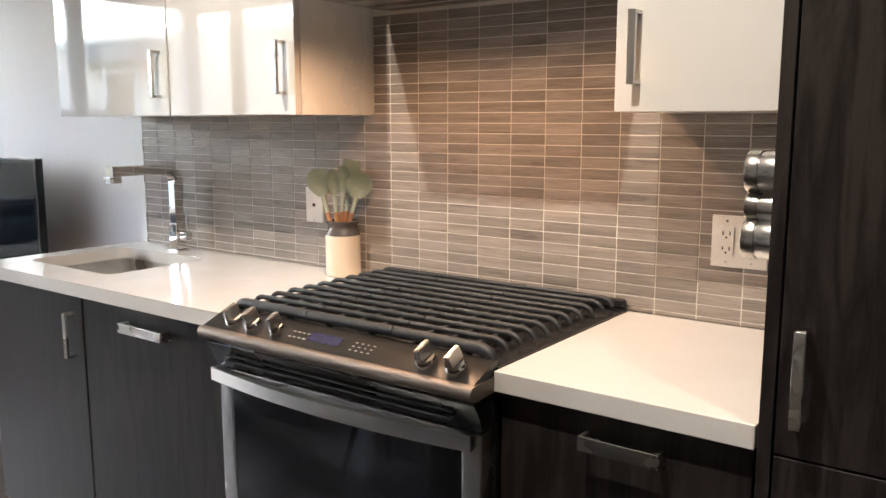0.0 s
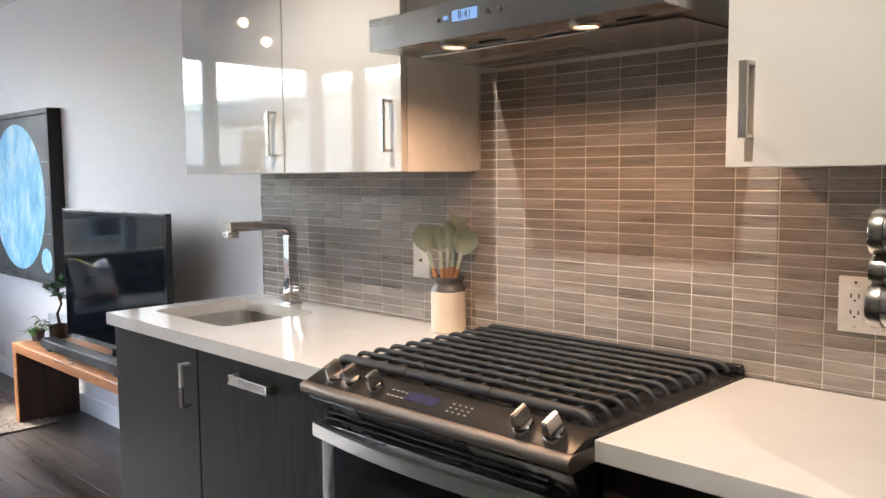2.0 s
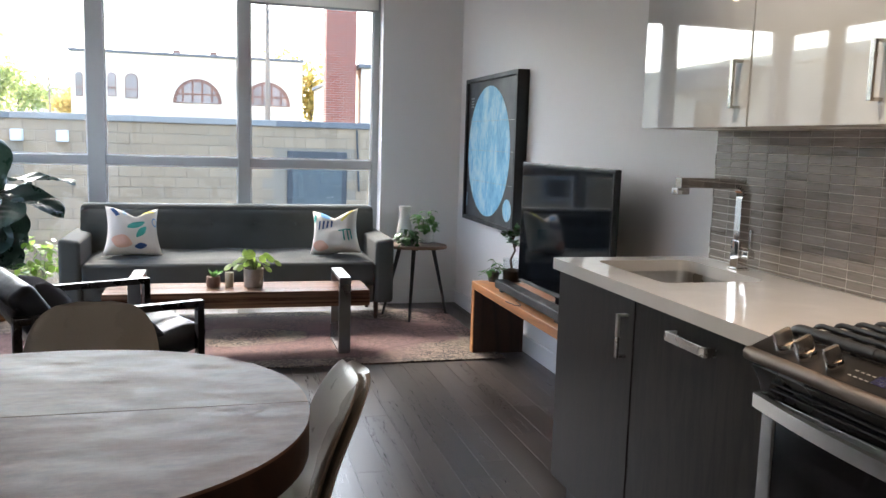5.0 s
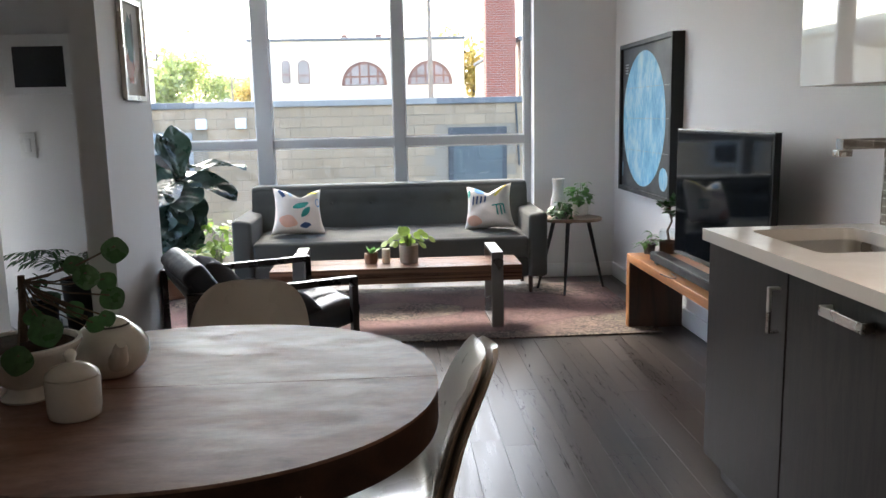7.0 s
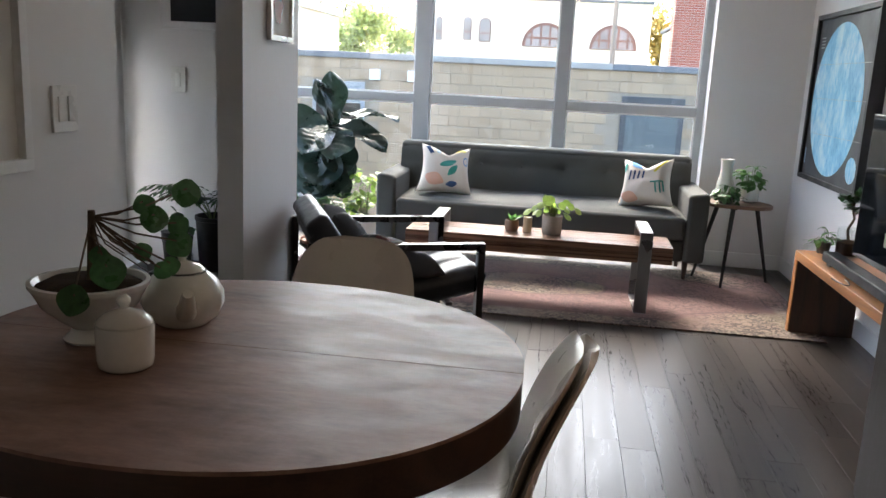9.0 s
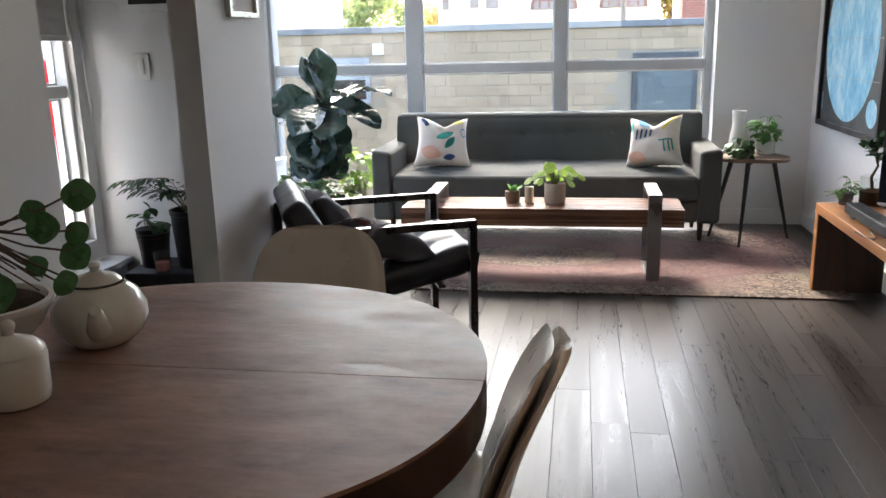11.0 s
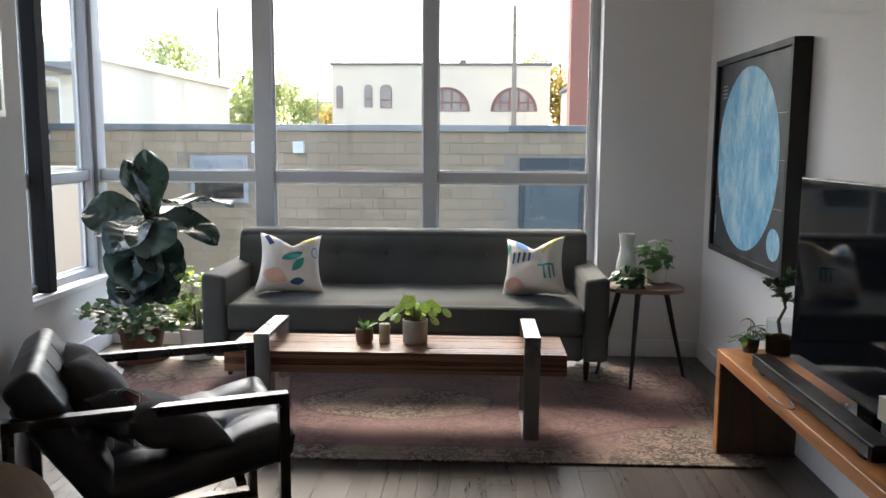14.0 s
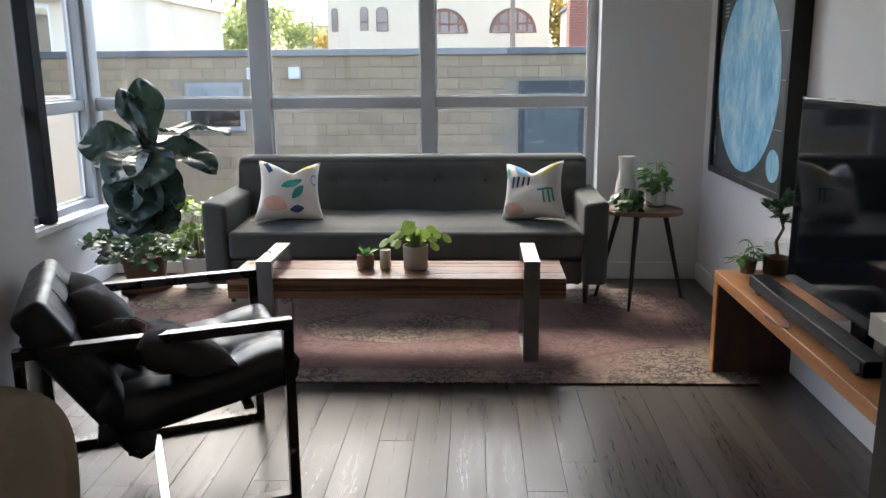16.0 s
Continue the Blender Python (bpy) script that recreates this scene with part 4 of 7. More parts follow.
def extr(bm, pr, h):
    a = [bm.verts.new((x, -h, z)) for x, z in pr]
    b = [bm.verts.new((x, h, z)) for x, z in pr]
    n = len(pr)
    bm.faces.new(a)
    bm.faces.new(b[::-1])
    for i in range(n):
        bm.faces.new((a[i], b[i], b[(i + 1) % n], a[(i + 1) % n]))
extr(bm, prof + [(-0.60, 0.902)], HW + 0.004)
part("front_trim", bm, M_BRONZE, rg, "warm grey steel trim")
bm = bmesh.new()
extr(bm, prof2 + [(-0.60, 0.9025)], HW)
panel = part("control_panel", bm, mat("smoked_panel_glass", (0.016, 0.0145, 0.0135), 0.3, vary=0.1, bump=0.0, rough_vary=0.03, spec=0.35), rg, "black glass control panel with a small display")
slope = math.atan2(0.930 - 0.905, 0.06)
def on_panel(y, s, lift=0.0):
    """A spot on the sloping panel: s from 0 at the front to 1 at the grate."""
    return Matrix.Translation((-0.675 + 0.06 * s, y, 0.905 + 0.025 * s + lift)) @ Matrix.Rotation(-slope, 4, "Y")
bm = B(-0.012, 0.016, -0.045, 0.045, 0.0004, 0.001)
turn(bm, on_panel(0.02, 0.45))
part("display", bm, mat("panel_display", (0.02, 0.02, 0.06), 0.1, vary=0.1, bump=0), panel, "dark blue display")
bm = bmesh.new()
for i in range(4):
    for j in range(3):
        vs = box(bm, -0.014 + j * 0.012, -0.011 + j * 0.012, -0.045 - 0.016 * i, -0.039 - 0.016 * i, 0.0004, 0.0008)
for i in range(5):
    box(bm, -0.012, -0.009, 0.075 + 0.014 * i, 0.083 + 0.014 * i, 0.0004, 0.0008)
    box(bm, 0.006, 0.009, 0.075 + 0.014 * i, 0.083 + 0.014 * i, 0.0004, 0.0008)
turn(bm, on_panel(-0.02, 0.45))
tagged(part("panel_marks", bm, M_LEGEND, panel), "small pale control marks", kind="stuff")
for y, r in ((0.30, 0.021), (0.237, 0.021), (0.158, 0.0175), (-0.252, 0.022), (-0.322, 0.022)):
    bm = bmesh.new()
    lathe(bm, [(r * 1.04, 0.0), (r * 1.02, 0.004), (r * 0.98, 0.012), (r * 0.9, 0.016), (0, 0.017)], seg=28)
    turn(bm, on_panel(y, 0.38))
    kn = part("knob", bm, M_CHROME, rg, "polished burner knob with a steel grip")
    bm = bmesh.new()
    blade = box(bm, -r * 0.98, r * 0.98, -0.009, 0.009, 0.0172, 0.044)
    for v in blade:
        if v.co.z > 0.03:
            v.co.y *= 0.55
            v.co.x *= 0.94
    bmesh.ops.bevel(bm, geom=bm.edges[:], offset=0.002, segments=2, affect="EDGES")
    turn(bm, on_panel(y, 0.38) @ Matrix.Rotation(radians(0), 4, "Z"))
    part("grip", bm, M_STEEL, kn, "tapered steel grip")
# grates: three castings side by side, their bars running across the range
for gi in range(3):
    w = (2 * HW - 0.024) / 3
    g0 = -HW + 0.012 + gi * w
    g1 = g0 + w - 0.002
    first, last = gi == 0, gi == 2
    bm = bmesh.new()
    for i in range(11):
        x = -0.592 + i * 0.053
        big = i == 0
        rr = 0.012 if big else 0.006
        zc = 0.957 - rr
        ya, yb = (g0 + 0.034 if first else g0), (g1 - 0.034 if last else g1)
        path = [(x, ya, zc), (x, yb, zc)]
        drop = [(0.026, 0.001), (0.016, 0.005), (0.009, 0.012), (0.006, 0.019)]
        if first:
            path = [(x, g0 + d, zc - k) for d, k in drop[::-1]] + path
        if last:
            path = path + [(x, g1 - d, zc - k) for d, k in drop]
        tube(bm, path, rr, 12)
    for y in (g0 + 0.06, (g0 + g1) / 2, g1 - 0.06):
        bar(bm, (-0.592, y, 0.940), (-0.063, y, 0.940), 0.011, 0.014, 0.002)
    for x in (-0.592, -0.063):
        for y in (g0 + 0.06, g1 - 0.06):
            rod(bm, (x, y, 0.9225), (x, y, 0.942), 0.007, 0.009, 10)
    part("grate", bm, M_IRON, rg, "black cast-iron grate")
for x, y, r in ((-0.43, 0.24, 0.045), (-0.17, 0.24, 0.036), (-0.30, 0.0, 0.05), (-0.43, -0.24, 0.05), (-0.17, -0.24, 0.036)):
    bm = bmesh.new()
    lathe(bm, [(r + 0.012, 0.9215), (r + 0.008, 0.930), (r, 0.931), (r, 0.938), (r * 0.9, 0.941), (0, 0.941)], (x, y, 0), 28)
    part("burner", bm, M_BLKENAMEL, rg)
part("back_guard", B(-0.034, -0.014, -HW, HW, 0.9225, 0.945, bevel=0.006), M_BLKENAMEL, rg)
# oven door
bm = bmesh.new()
extr(bm, [(-0.601, 0.8735), (-0.672, 0.8695), (-0.676, 0.862), (-0.660, 0.838), (-0.650, 0.812), (-0.648, 0.802), (-0.601, 0.802)], HW - 0.002)
part("vent_strip", bm, M_BLKENAMEL, rg, "black curved strip under the controls")
for z in (0.822, 0.836):
    part("vent_slot", B(-0.668, -0.652, -HW + 0.06, HW - 0.06, z, z + 0.004), M_DARK, rg)
bm = bmesh.new()
box(bm, -0.645, -0.601, -HW + 0.052, HW - 0.052, 0.16, 0.24, 0.003)
door = part("oven_door", bm, M_STEEL, rg, "steel oven door")
part("door_stile", B(-0.645, -0.601, -HW + 0.006, -HW + 0.0515, 0.16, 0.796, bevel=0.004), M_STEEL, door)
part("door_stile", B(-0.645, -0.601, HW - 0.0515, HW - 0.006, 0.16, 0.796, bevel=0.004), M_STEEL, door)
part("door_rail", B(-0.645, -0.601, -HW + 0.0525, HW - 0.0525, 0.765, 0.796, bevel=0.003), M_STEEL, door)
part("door_glass", B(-0.642, -0.605, -HW + 0.0525, HW - 0.0525, 0.2405, 0.7645), M_BLKGLASS, door, "dark oven window")
bm = bmesh.new()
n = 20
for i in range(n):
    ya, yb = -HW + 0.012 + (2 * HW - 0.024) * i / n, -HW + 0.012 + (2 * HW - 0.024) * (i + 1) / n
    def bow(y):
        return -0.672 - 0.032 * (1 - (y / HW) ** 2)
    a = [bm.verts.new(p) for p in ((bow(ya), ya, 0.772), (bow(ya), ya, 0.802), (bow(ya) + 0.016, ya, 0.802), (bow(ya) + 0.016, ya, 0.772))]
    b = [bm.verts.new(p) for p in ((bow(yb), yb, 0.772), (bow(yb), yb, 0.802), (bow(yb) + 0.016, yb, 0.802), (bow(yb) + 0.016, yb, 0.772))]
    for k in range(4):
        bm.faces.new((a[k], b[k], b[(k + 1) % 4], a[(k + 1) % 4]))
    if i == 0:
        bm.faces.new(a)
    if i == n - 1:
        bm.faces.new(b)
box(bm, -0.672, -0.645, -HW + 0.012, -HW + 0.04, 0.774, 0.80, 0.002)
box(bm, -0.672, -0.645, HW - 0.04, HW - 0.012, 0.774, 0.80, 0.002)
bmesh.ops.remove_doubles(bm, verts=bm.verts[:], dist=0.0002)
part("oven_handle", bm, M_STEEL, door, "bowed brushed steel oven handle")
part("drawer", B(-0.64, -0.601, -HW + 0.006, HW - 0.006, 0.03, 0.155, bevel=0.004), M_STEEL, rg)

# ---- kitchen small things ----
crock = thing("utensil_crock", (-0.068, 0.885, 0.915), "cream stoneware crock with a dark grey rim, full of sage utensils", "crock")
bm = bmesh.new()
lathe(bm, [(0.0, 0.0), (0.048, 0.0), (0.052, 0.004), (0.052, 0.118), (0.0515, 0.122)], seg=36)
part("body", bm, M_CREAM, crock)
bm = bmesh.new()
lathe(bm, [(0.0515, 0.1225), (0.050, 0.130), (0.043, 0.140), (0.042, 0.150), (0.047, 0.157), (0.049, 0.163), (0.046, 0.165), (0.042, 0.160), (0.039, 0.12), (0.0, 0.12)], seg=36)
part("neck", bm, M_GREYCER, crock, "dark grey glazed neck")


def utensil(dx, dy, lean, nod, head, length=0.20, width=0.026):
    """A long-handled tool in the crock; its flat face looks into the room."""
    u = thing("kitchen_utensil", (-0.068 + dx, 0.885 + dy, 1.035), "sage silicone utensil with a wooden handle", "utensil", "utensils in the crock")
    u.matrix_basis = u.matrix_basis @ Matrix.Rotation(radians(-46), 4, "Z") @ Matrix.Rotation(radians(lean), 4, "Y") @ Matrix.Rotation(radians(nod), 4, "X")
    bm = bmesh.new()
    rod(bm, (0, 0, 0), (0, 0, 0.072), 0.006, 0.0075, 10)
    part("handle", bm, M_BEECH, u, "wooden handle")
    bm = bmesh.new()
    rod(bm, (0, 0, 0.0722), (0, 0, length * 0.62), 0.0065, 0.007, 10)
    if head == "spoon":
        def f(a, b):
            w = width * (0.12 + 0.88 * math.sin(math.pi * (0.03 + 0.94 * b ** 1.15)) ** 0.62)
            x = (a - 0.5) * 2
            return (x * w, 0.016 * (1 - x * x) * math.sin(math.pi * b), length * 0.60 + b * length * 0.40)
        grid_sheet(bm, 10, 14, f, 0.004)
    else:
        def f(a, b):
            w = width * (0.3 + 0.7 * min(1, b * 2.2) ** 0.7)
            return ((a - 0.5) * 2 * w, 0.004 * math.sin(math.pi * b), length * 0.55 + b * length * 0.45 - 0.006 * (a - 0.5))
        grid_sheet(bm, 6, 10, f, 0.004)
    part("head", bm, M_SAGE, u)


utensil(-0.020, 0.018, -14, 3, "spoon", 0.205, 0.036)
utensil(-0.016, 0.004, -4, 6, "spoon", 0.200, 0.017)
utensil(-0.004, 0.004, 3, 4, "spoon", 0.208, 0.022)
utensil(0.010, 0.006, 8, -3, "turner", 0.224, 0.028)
utensil(-0.006, -0.018, 15, 6, "spoon", 0.196, 0.039)


def wall_plate(at, sy, sz, label, sockets):
    p = thing("wall_plate", at, label, "socket")
    part("plate", B(-0.006, 0, -sy, sy, -sz, sz, bevel=0.002), M_PLASTIC_W, p)
    for y in sockets:
        s = part("insert", B(-0.009, -0.0062, y - 0.017, y + 0.017, -0.034, 0.034, bevel=0.001), M_PLASTIC_W, p)
        bm = bmesh.new()
        for z in (0.018, -0.016):
            box(bm, -0.0094, -0.0091, y - 0.009, y - 0.006, z - 0.004, z + 0.005)
            box(bm, -0.0094, -0.0091, y + 0.006, y + 0.009, z - 0.004, z + 0.005)
            rod(bm, (-0.0094, y, z - 0.009), (-0.0091, y, z - 0.009), 0.0025, seg=10)
        part("slots", bm, M_DARK, s)
    for y in sockets or (0.0,):
        for z in (0.046, -0.046):
            bm = bmesh.new()
            rod(bm, (-0.0072, y, z), (-0.0058, y, z), 0.003, seg=10)
            part("screw", bm, M_NICKEL, p)
    return p


wall_plate((-0.012, -0.26, 1.106), 0.062, 0.058, "white double power outlet on the tiles", (0.028, -0.028))
cable = wall_plate((-0.012, 1.052, 1.112), 0.037, 0.055, "white cable outlet plate on the tiles", ())
bm = bmesh.new()
rod(bm, (-0.010, 0, 0), (-0.0062, 0, 0), 0.005, seg=12)
part("jack", bm, M_DARK, cable)

for z, r in ((1.294, 0.031), (1.241, 0.021), (1.193, 0.031)):
    tin = thing("spice_tin", (-0.565, -0.477, z), "round magnetic steel spice tin on the cabinet side", "tin", "magnetic spice tins")
    bm = bmesh.new()
    lathe(bm, [(0, 0), (r, 0), (r, 0.026), (r * 0.97, 0.028), (r * 0.97, 0.030)], seg=28)
    turn(bm, Matrix.Rotation(radians(-90), 4, "X"))
    part("tin_body", bm, M_STEEL, tin)
    bm = bmesh.new()
    lathe(bm, [(r * 1.02, 0.0302), (r * 1.04, 0.033), (r * 1.04, 0.046), (r, 0.049), (r * 0.8, 0.047), (0, 0.047)], seg=28)
    turn(bm, Matrix.Rotation(radians(-90), 4, "X"))
    part("lid", bm, M_NICKEL, tin, "steel lid")

# ---- pendant lamp over the room ----
pend = thing("pendant_lamp", (-1.47, 3.35, 2.5), "branching ceiling lamp with bare warm bulbs", "lamp")
bm = bmesh.new()
lathe(bm, [(0.0, -0.03), (0.05, -0.03), (0.055, -0.02), (0.055, -0.001), (0, -0.001)], seg=24)
part("canopy", bm, M_DARK, pend)
for dx, dy, dz in ((-0.02, 0.09, -0.225), (-0.05, -0.10, -0.355)):
    bm = bmesh.new()
    tube(bm, [(0, 0, -0.02), (dx * 0.6, dy * 0.6, dz * 0.45), (dx, dy, dz + 0.06)], 0.005, 8)
    rod(bm, (dx, dy, dz + 0.06), (dx, dy, dz + 0.02), 0.016, 0.018, 14)
    arm = part("arm", bm, M_DARK, pend)
    bm = bmesh.new()
    lathe(bm, [(0, -0.03), (0.012, -0.027), (0.024, -0.012), (0.026, 0.0), (0.018, 0.016), (0.012, 0.024), (0, 0.024)], (dx, dy, dz), 20)
    part("bulb", bm, M_BULB, arm, "glowing warm bulb")

# ---- living room ----
rug = tagged(link("rug", B(-3.33, -0.09, 3.93, 5.45, 0.001, 0.011, bevel=0.004), M_RUG), "faded rose and sand patterned rug with a dark vine design", "rug")

sofa = thing("sofa", (-1.695, 4.95, 0.011), "grey wool three-seat sofa with buttoned back", "sofa")
W2 = 1.105
part("base", B(-W2 + 0.13, W2 - 0.13, 0.03, 0.70, 0.15, 0.29, bevel=0.02), M_SOFA, sofa)
for s in (-1, 1):
    bm = bmesh.new()
    xa, xb = sorted((s * W2, s * (W2 - 0.135)))
    box(bm, xa, xb, 0.0, 0.70, 0.15, 0.617, 0.028, 3)
    for v in bm.verts:
        if v.co.z > 0.5 and abs(v.co.x) < W2 - 0.06:
            v.co.z -= 0.012
    part("arm", bm, M_SOFA, sofa)
bm = bmesh.new()
nu, nv = 44, 10
SWX = W2 - 0.137
def seat_top(u, v):
    x = (u * 2 - 1) * SWX
    y = 0.0 + v * 0.52
    e = min(1, (1 - abs(u * 2 - 1)) * 14) * min(1, (v + 0.02) * 7)
    return (x, y, 0.455 + 0.03 * e - 0.02 * (1 - v) - 0.004 * math.sin(u * 23) * e)
grid_sheet(bm, nu, nv, seat_top)
top = [v for v in bm.verts]
bm2 = bmesh.new()
box(bm2, -SWX, SWX, -0.005, 0.53, 0.295, 0.452, 0.03, 3)
tmp = bpy.data.meshes.new("seat_lower")
bm2.to_mesh(tmp)
bm2.free()
bm.from_mesh(tmp)
bpy.data.meshes.remove(tmp)
part("seat_cushion", bm, M_SOFA, sofa)
bm = bmesh.new()
def back_front(u, v):
    x = (u * 2 - 1) * (W2 - 0.055)
    z = 0.45 + v * 0.33
    y = 0.50 + 0.075 * v
    for bx in (-0.75, -0.45, -0.15, 0.15, 0.45, 0.75):
        d2 = (x - bx) ** 2 + (z - 0.66) ** 2
        y += 0.022 * math.exp(-d2 / 0.0016)
    y += 0.006 * math.exp(-((z - 0.66) ** 2) / 0.0006)
    y += 0.03 * (max(0, v - 0.85) / 0.15) ** 2 + 0.02 * max(0, abs(u * 2 - 1) - 0.96) / 0.04
    return (x, y, z)
grid_sheet(bm, 84, 20, back_front)
bm2 = bmesh.new()
vs = box(bm2, -W2 + 0.05, W2 - 0.05, 0.53, 0.70, 0.29, 0.80)
for v in vs:
    if v.co.z > 0.5:
        v.co.y += 0.06
bmesh.ops.bevel(bm2, geom=bm2.edges[:], offset=0.035, segments=4, affect="EDGES", profile=0.5)
tmp = bpy.data.meshes.new("back_body")
bm2.to_mesh(tmp)
bm2.free()
bm.from_mesh(tmp)
bpy.data.meshes.remove(tmp)
part("backrest", bm, M_SOFA, sofa, "buttoned grey wool backrest")
for x in (-0.75, -0.45, -0.15, 0.15, 0.45, 0.75):
    bm = bmesh.new()
    bmesh.ops.create_uvsphere(bm, u_segments=12, v_segments=8, radius=0.011, matrix=Matrix.Translation((x, 0.562, 0.66)) @ Matrix.Diagonal((1, 0.5, 1, 1)))
    part("button", bm, M_SOFA, sofa)
for x in (-W2 + 0.09, W2 - 0.09):
    for y in (0.20, 0.60):
        bm = bmesh.new()
        rod(bm, (x, y, 0.0), (x, y, 0.152), 0.014, 0.022, 12)
        part("leg", bm, M_TABLEDARK, sofa, "dark tapered wooden leg")


def scatter_cushion(at, rz, tilt, size, material, label, marks, group="", roll=0):
    c = thing("cushion", at, label, "cushion", group, rz)
    c.matrix_basis = c.matrix_basis @ Matrix.Rotation(radians(tilt), 4, "X") @ Matrix.Rotation(radians(roll), 4, "Y")
    h = size / 2
    def shape(u, v, s):
        x, z = u * 2 - 1, v * 2 - 1
        pin = 1 - 0.13 * (1 - x * x) * abs(z) ** 3
        pin2 = (1 - 0.15 * (1 - z * z) * abs(x) ** 2) * (1.02 - 0.07 * z)
        t = max(0.0, (1 - x ** 4) * (1 - z ** 4)) ** 0.6
        wr = 0.016 * noise.noise(Vector((x * 1.9, z * 1.9, s + at[0]))) + 0.006 * noise.noise(Vector((x * 4.5, z * 4.5, s + at[0])))
        chop = 0.42 * max(0.0, z) ** 1.3 * math.exp(-(abs(x - 0.06) / 0.45) ** 1.4) * (1.0 if marks else 0.35)
        return (x * h * pin2, s * ((0.088 if marks and size > 0.34 else 0.066) * t + wr * t) + 0.02 * x * z * h, h + z * h * pin - chop * h)
    bm = bmesh.new()
    grid_sheet(bm, 22, 22, lambda u, v: shape(u, v, -1))
    grid_sheet(bm, 22, 22, lambda u, v: shape(u, v, 1))
    bmesh.ops.remove_doubles(bm, verts=bm.verts[:], dist=0.001)
    body = part("cover", bm, material, c)
    for order, (kind, mx, mz, w, hh, ang, mm) in enumerate(marks):
        bm = bmesh.new()
        ca, sa = math.cos(radians(ang)), math.sin(radians(ang))
        def place(a, b):
            x, z = mx + ca * a - sa * b, mz + sa * a + ca * b
            p = shape((x + 1) / 2, (z + 1) / 2, -1)
            return (p[0], p[1] - 0.0014 - 0.0005 * order, p[2])
        if kind == "leaf":
            grid_sheet(bm, 6, 8, lambda u, v: place((u * 2 - 1) * w * math.sin(math.pi * (0.06 + 0.88 * v)), (v * 2 - 1) * hh))
        elif kind == "ring":
            for k in range(18):
                a0, a1 = 2 * math.pi * k / 18, 2 * math.pi * (k + 1) / 18
                q = [place(w * f * math.cos(a), hh * f * math.sin(a)) for f, a in ((1, a0), (1, a1), (0.72, a1), (0.72, a0))]
                bm.faces.new([bm.verts.new(p) for p in q])
        else:
            grid_sheet(bm, 3, 6, lambda u, v: place((u * 2 - 1) * w, (v * 2 - 1) * hh))
        part("print", bm, mm, body)
    return c


M_CUSH = mat("off_white_cotton", (0.66, 0.62, 0.56), 0.9, vary=0.05, scale=8, fine=400, bump=0.12)
INK = {k: mat(k + "_cotton_print", c, 0.9, vary=0.1, scale=12, fine=300, bump=0.1) for k, c in (("teal", (0.03, 0.26, 0.22)), ("navy", (0.03, 0.07, 0.17)),
       ("blue", (0.13, 0.30, 0.55)), ("yellow", (0.62, 0.55, 0.06)), ("blush", (0.66, 0.40, 0.30)), ("pale_blue", (0.40, 0.55, 0.66)))}
scatter_cushion((-2.36, 5.15, 0.480), 16, -26, 0.37, M_CUSH, "off-white cushion with teal and blush printed shapes", [
    ("leaf", 0.05, 0.12, 0.16, 0.34, -65, INK["teal"]), ("leaf", 0.22, -0.18, 0.12, 0.26, -40, INK["teal"]), ("leaf", 0.2, -0.72, 0.13, 0.2, -80, INK["navy"]),
    ("leaf", -0.45, -0.55, 0.25, 0.38, 70, INK["blush"]), ("bar", -0.7, 0.66, 0.09, 0.2, 30, INK["navy"]), ("bar", 0.55, 0.8, 0.06, 0.24, 70, INK["yellow"]),
    ("ring", 0.78, 0.25, 0.13, 0.2, 0, INK["blue"]), ("bar", -0.35, 0.72, 0.07, 0.14, 20, INK["pale_blue"])], "sofa cushions", 4)
scatter_cushion((-0.985, 5.15, 0.483), -22, -26, 0.36, M_CUSH, "off-white cushion with blue bars and yellow brush strokes", [
    ("bar", -0.55, 0.16, 0.035, 0.2, -6, INK["navy"]), ("bar", -0.38, 0.18, 0.035, 0.2, -6, INK["navy"]), ("bar", -0.21, 0.2, 0.035, 0.2, -6, INK["navy"]), ("bar", -0.04, 0.22, 0.035, 0.2, -6, INK["navy"]),
    ("leaf", -0.32, 0.72, 0.2, 0.28, 60, INK["blue"]), ("bar", 0.6, 0.6, 0.05, 0.36, -40, INK["yellow"]), ("bar", 0.5, -0.12, 0.03, 0.26, -85, INK["teal"]),
    ("bar", 0.45, -0.36, 0.03, 0.2, 5, INK["teal"]), ("bar", 0.62, -0.36, 0.03, 0.2, 5, INK["teal"]), ("bar", 0.75, -0.3, 0.03, 0.2, 5, INK["teal"]), ("leaf", -0.5, -0.72, 0.22, 0.34, 70, INK["blush"]),
    ("leaf", -0.8, 0.5, 0.09, 0.22, 0, INK["teal"])], "sofa cushions", -7)

# coffee table
ct = thing("coffee_table", (-1.66, 4.38, 0.011), "striped wood coffee table hung in two steel hoops", "coffee table")
part("top", B(-0.785, 0.765, -0.175, 0.175, 0.29, 0.388, bevel=0.003), M_ZEBRA, ct, "thick striped zebrano slab")
for x in (-0.605, 0.608):
    bm = bmesh.new()
    w, t = 0.036, 0.024
    box(bm, x - w, x + w, -0.2, -0.176, 0.0, 0.472, 0.0015)
    box(bm, x - w, x + w, 0.176, 0.2, 0.0, 0.472, 0.0015)
    box(bm, x - w, x + w, -0.176, 0.176, 0.452, 0.472, 0.0015)
    box(bm, x - w, x + w, -0.176, 0.176, 0.0, 0.014, 0.0015)
    part("hoop_leg", bm, M_LEGMETAL, ct, "flat brushed steel hoop")


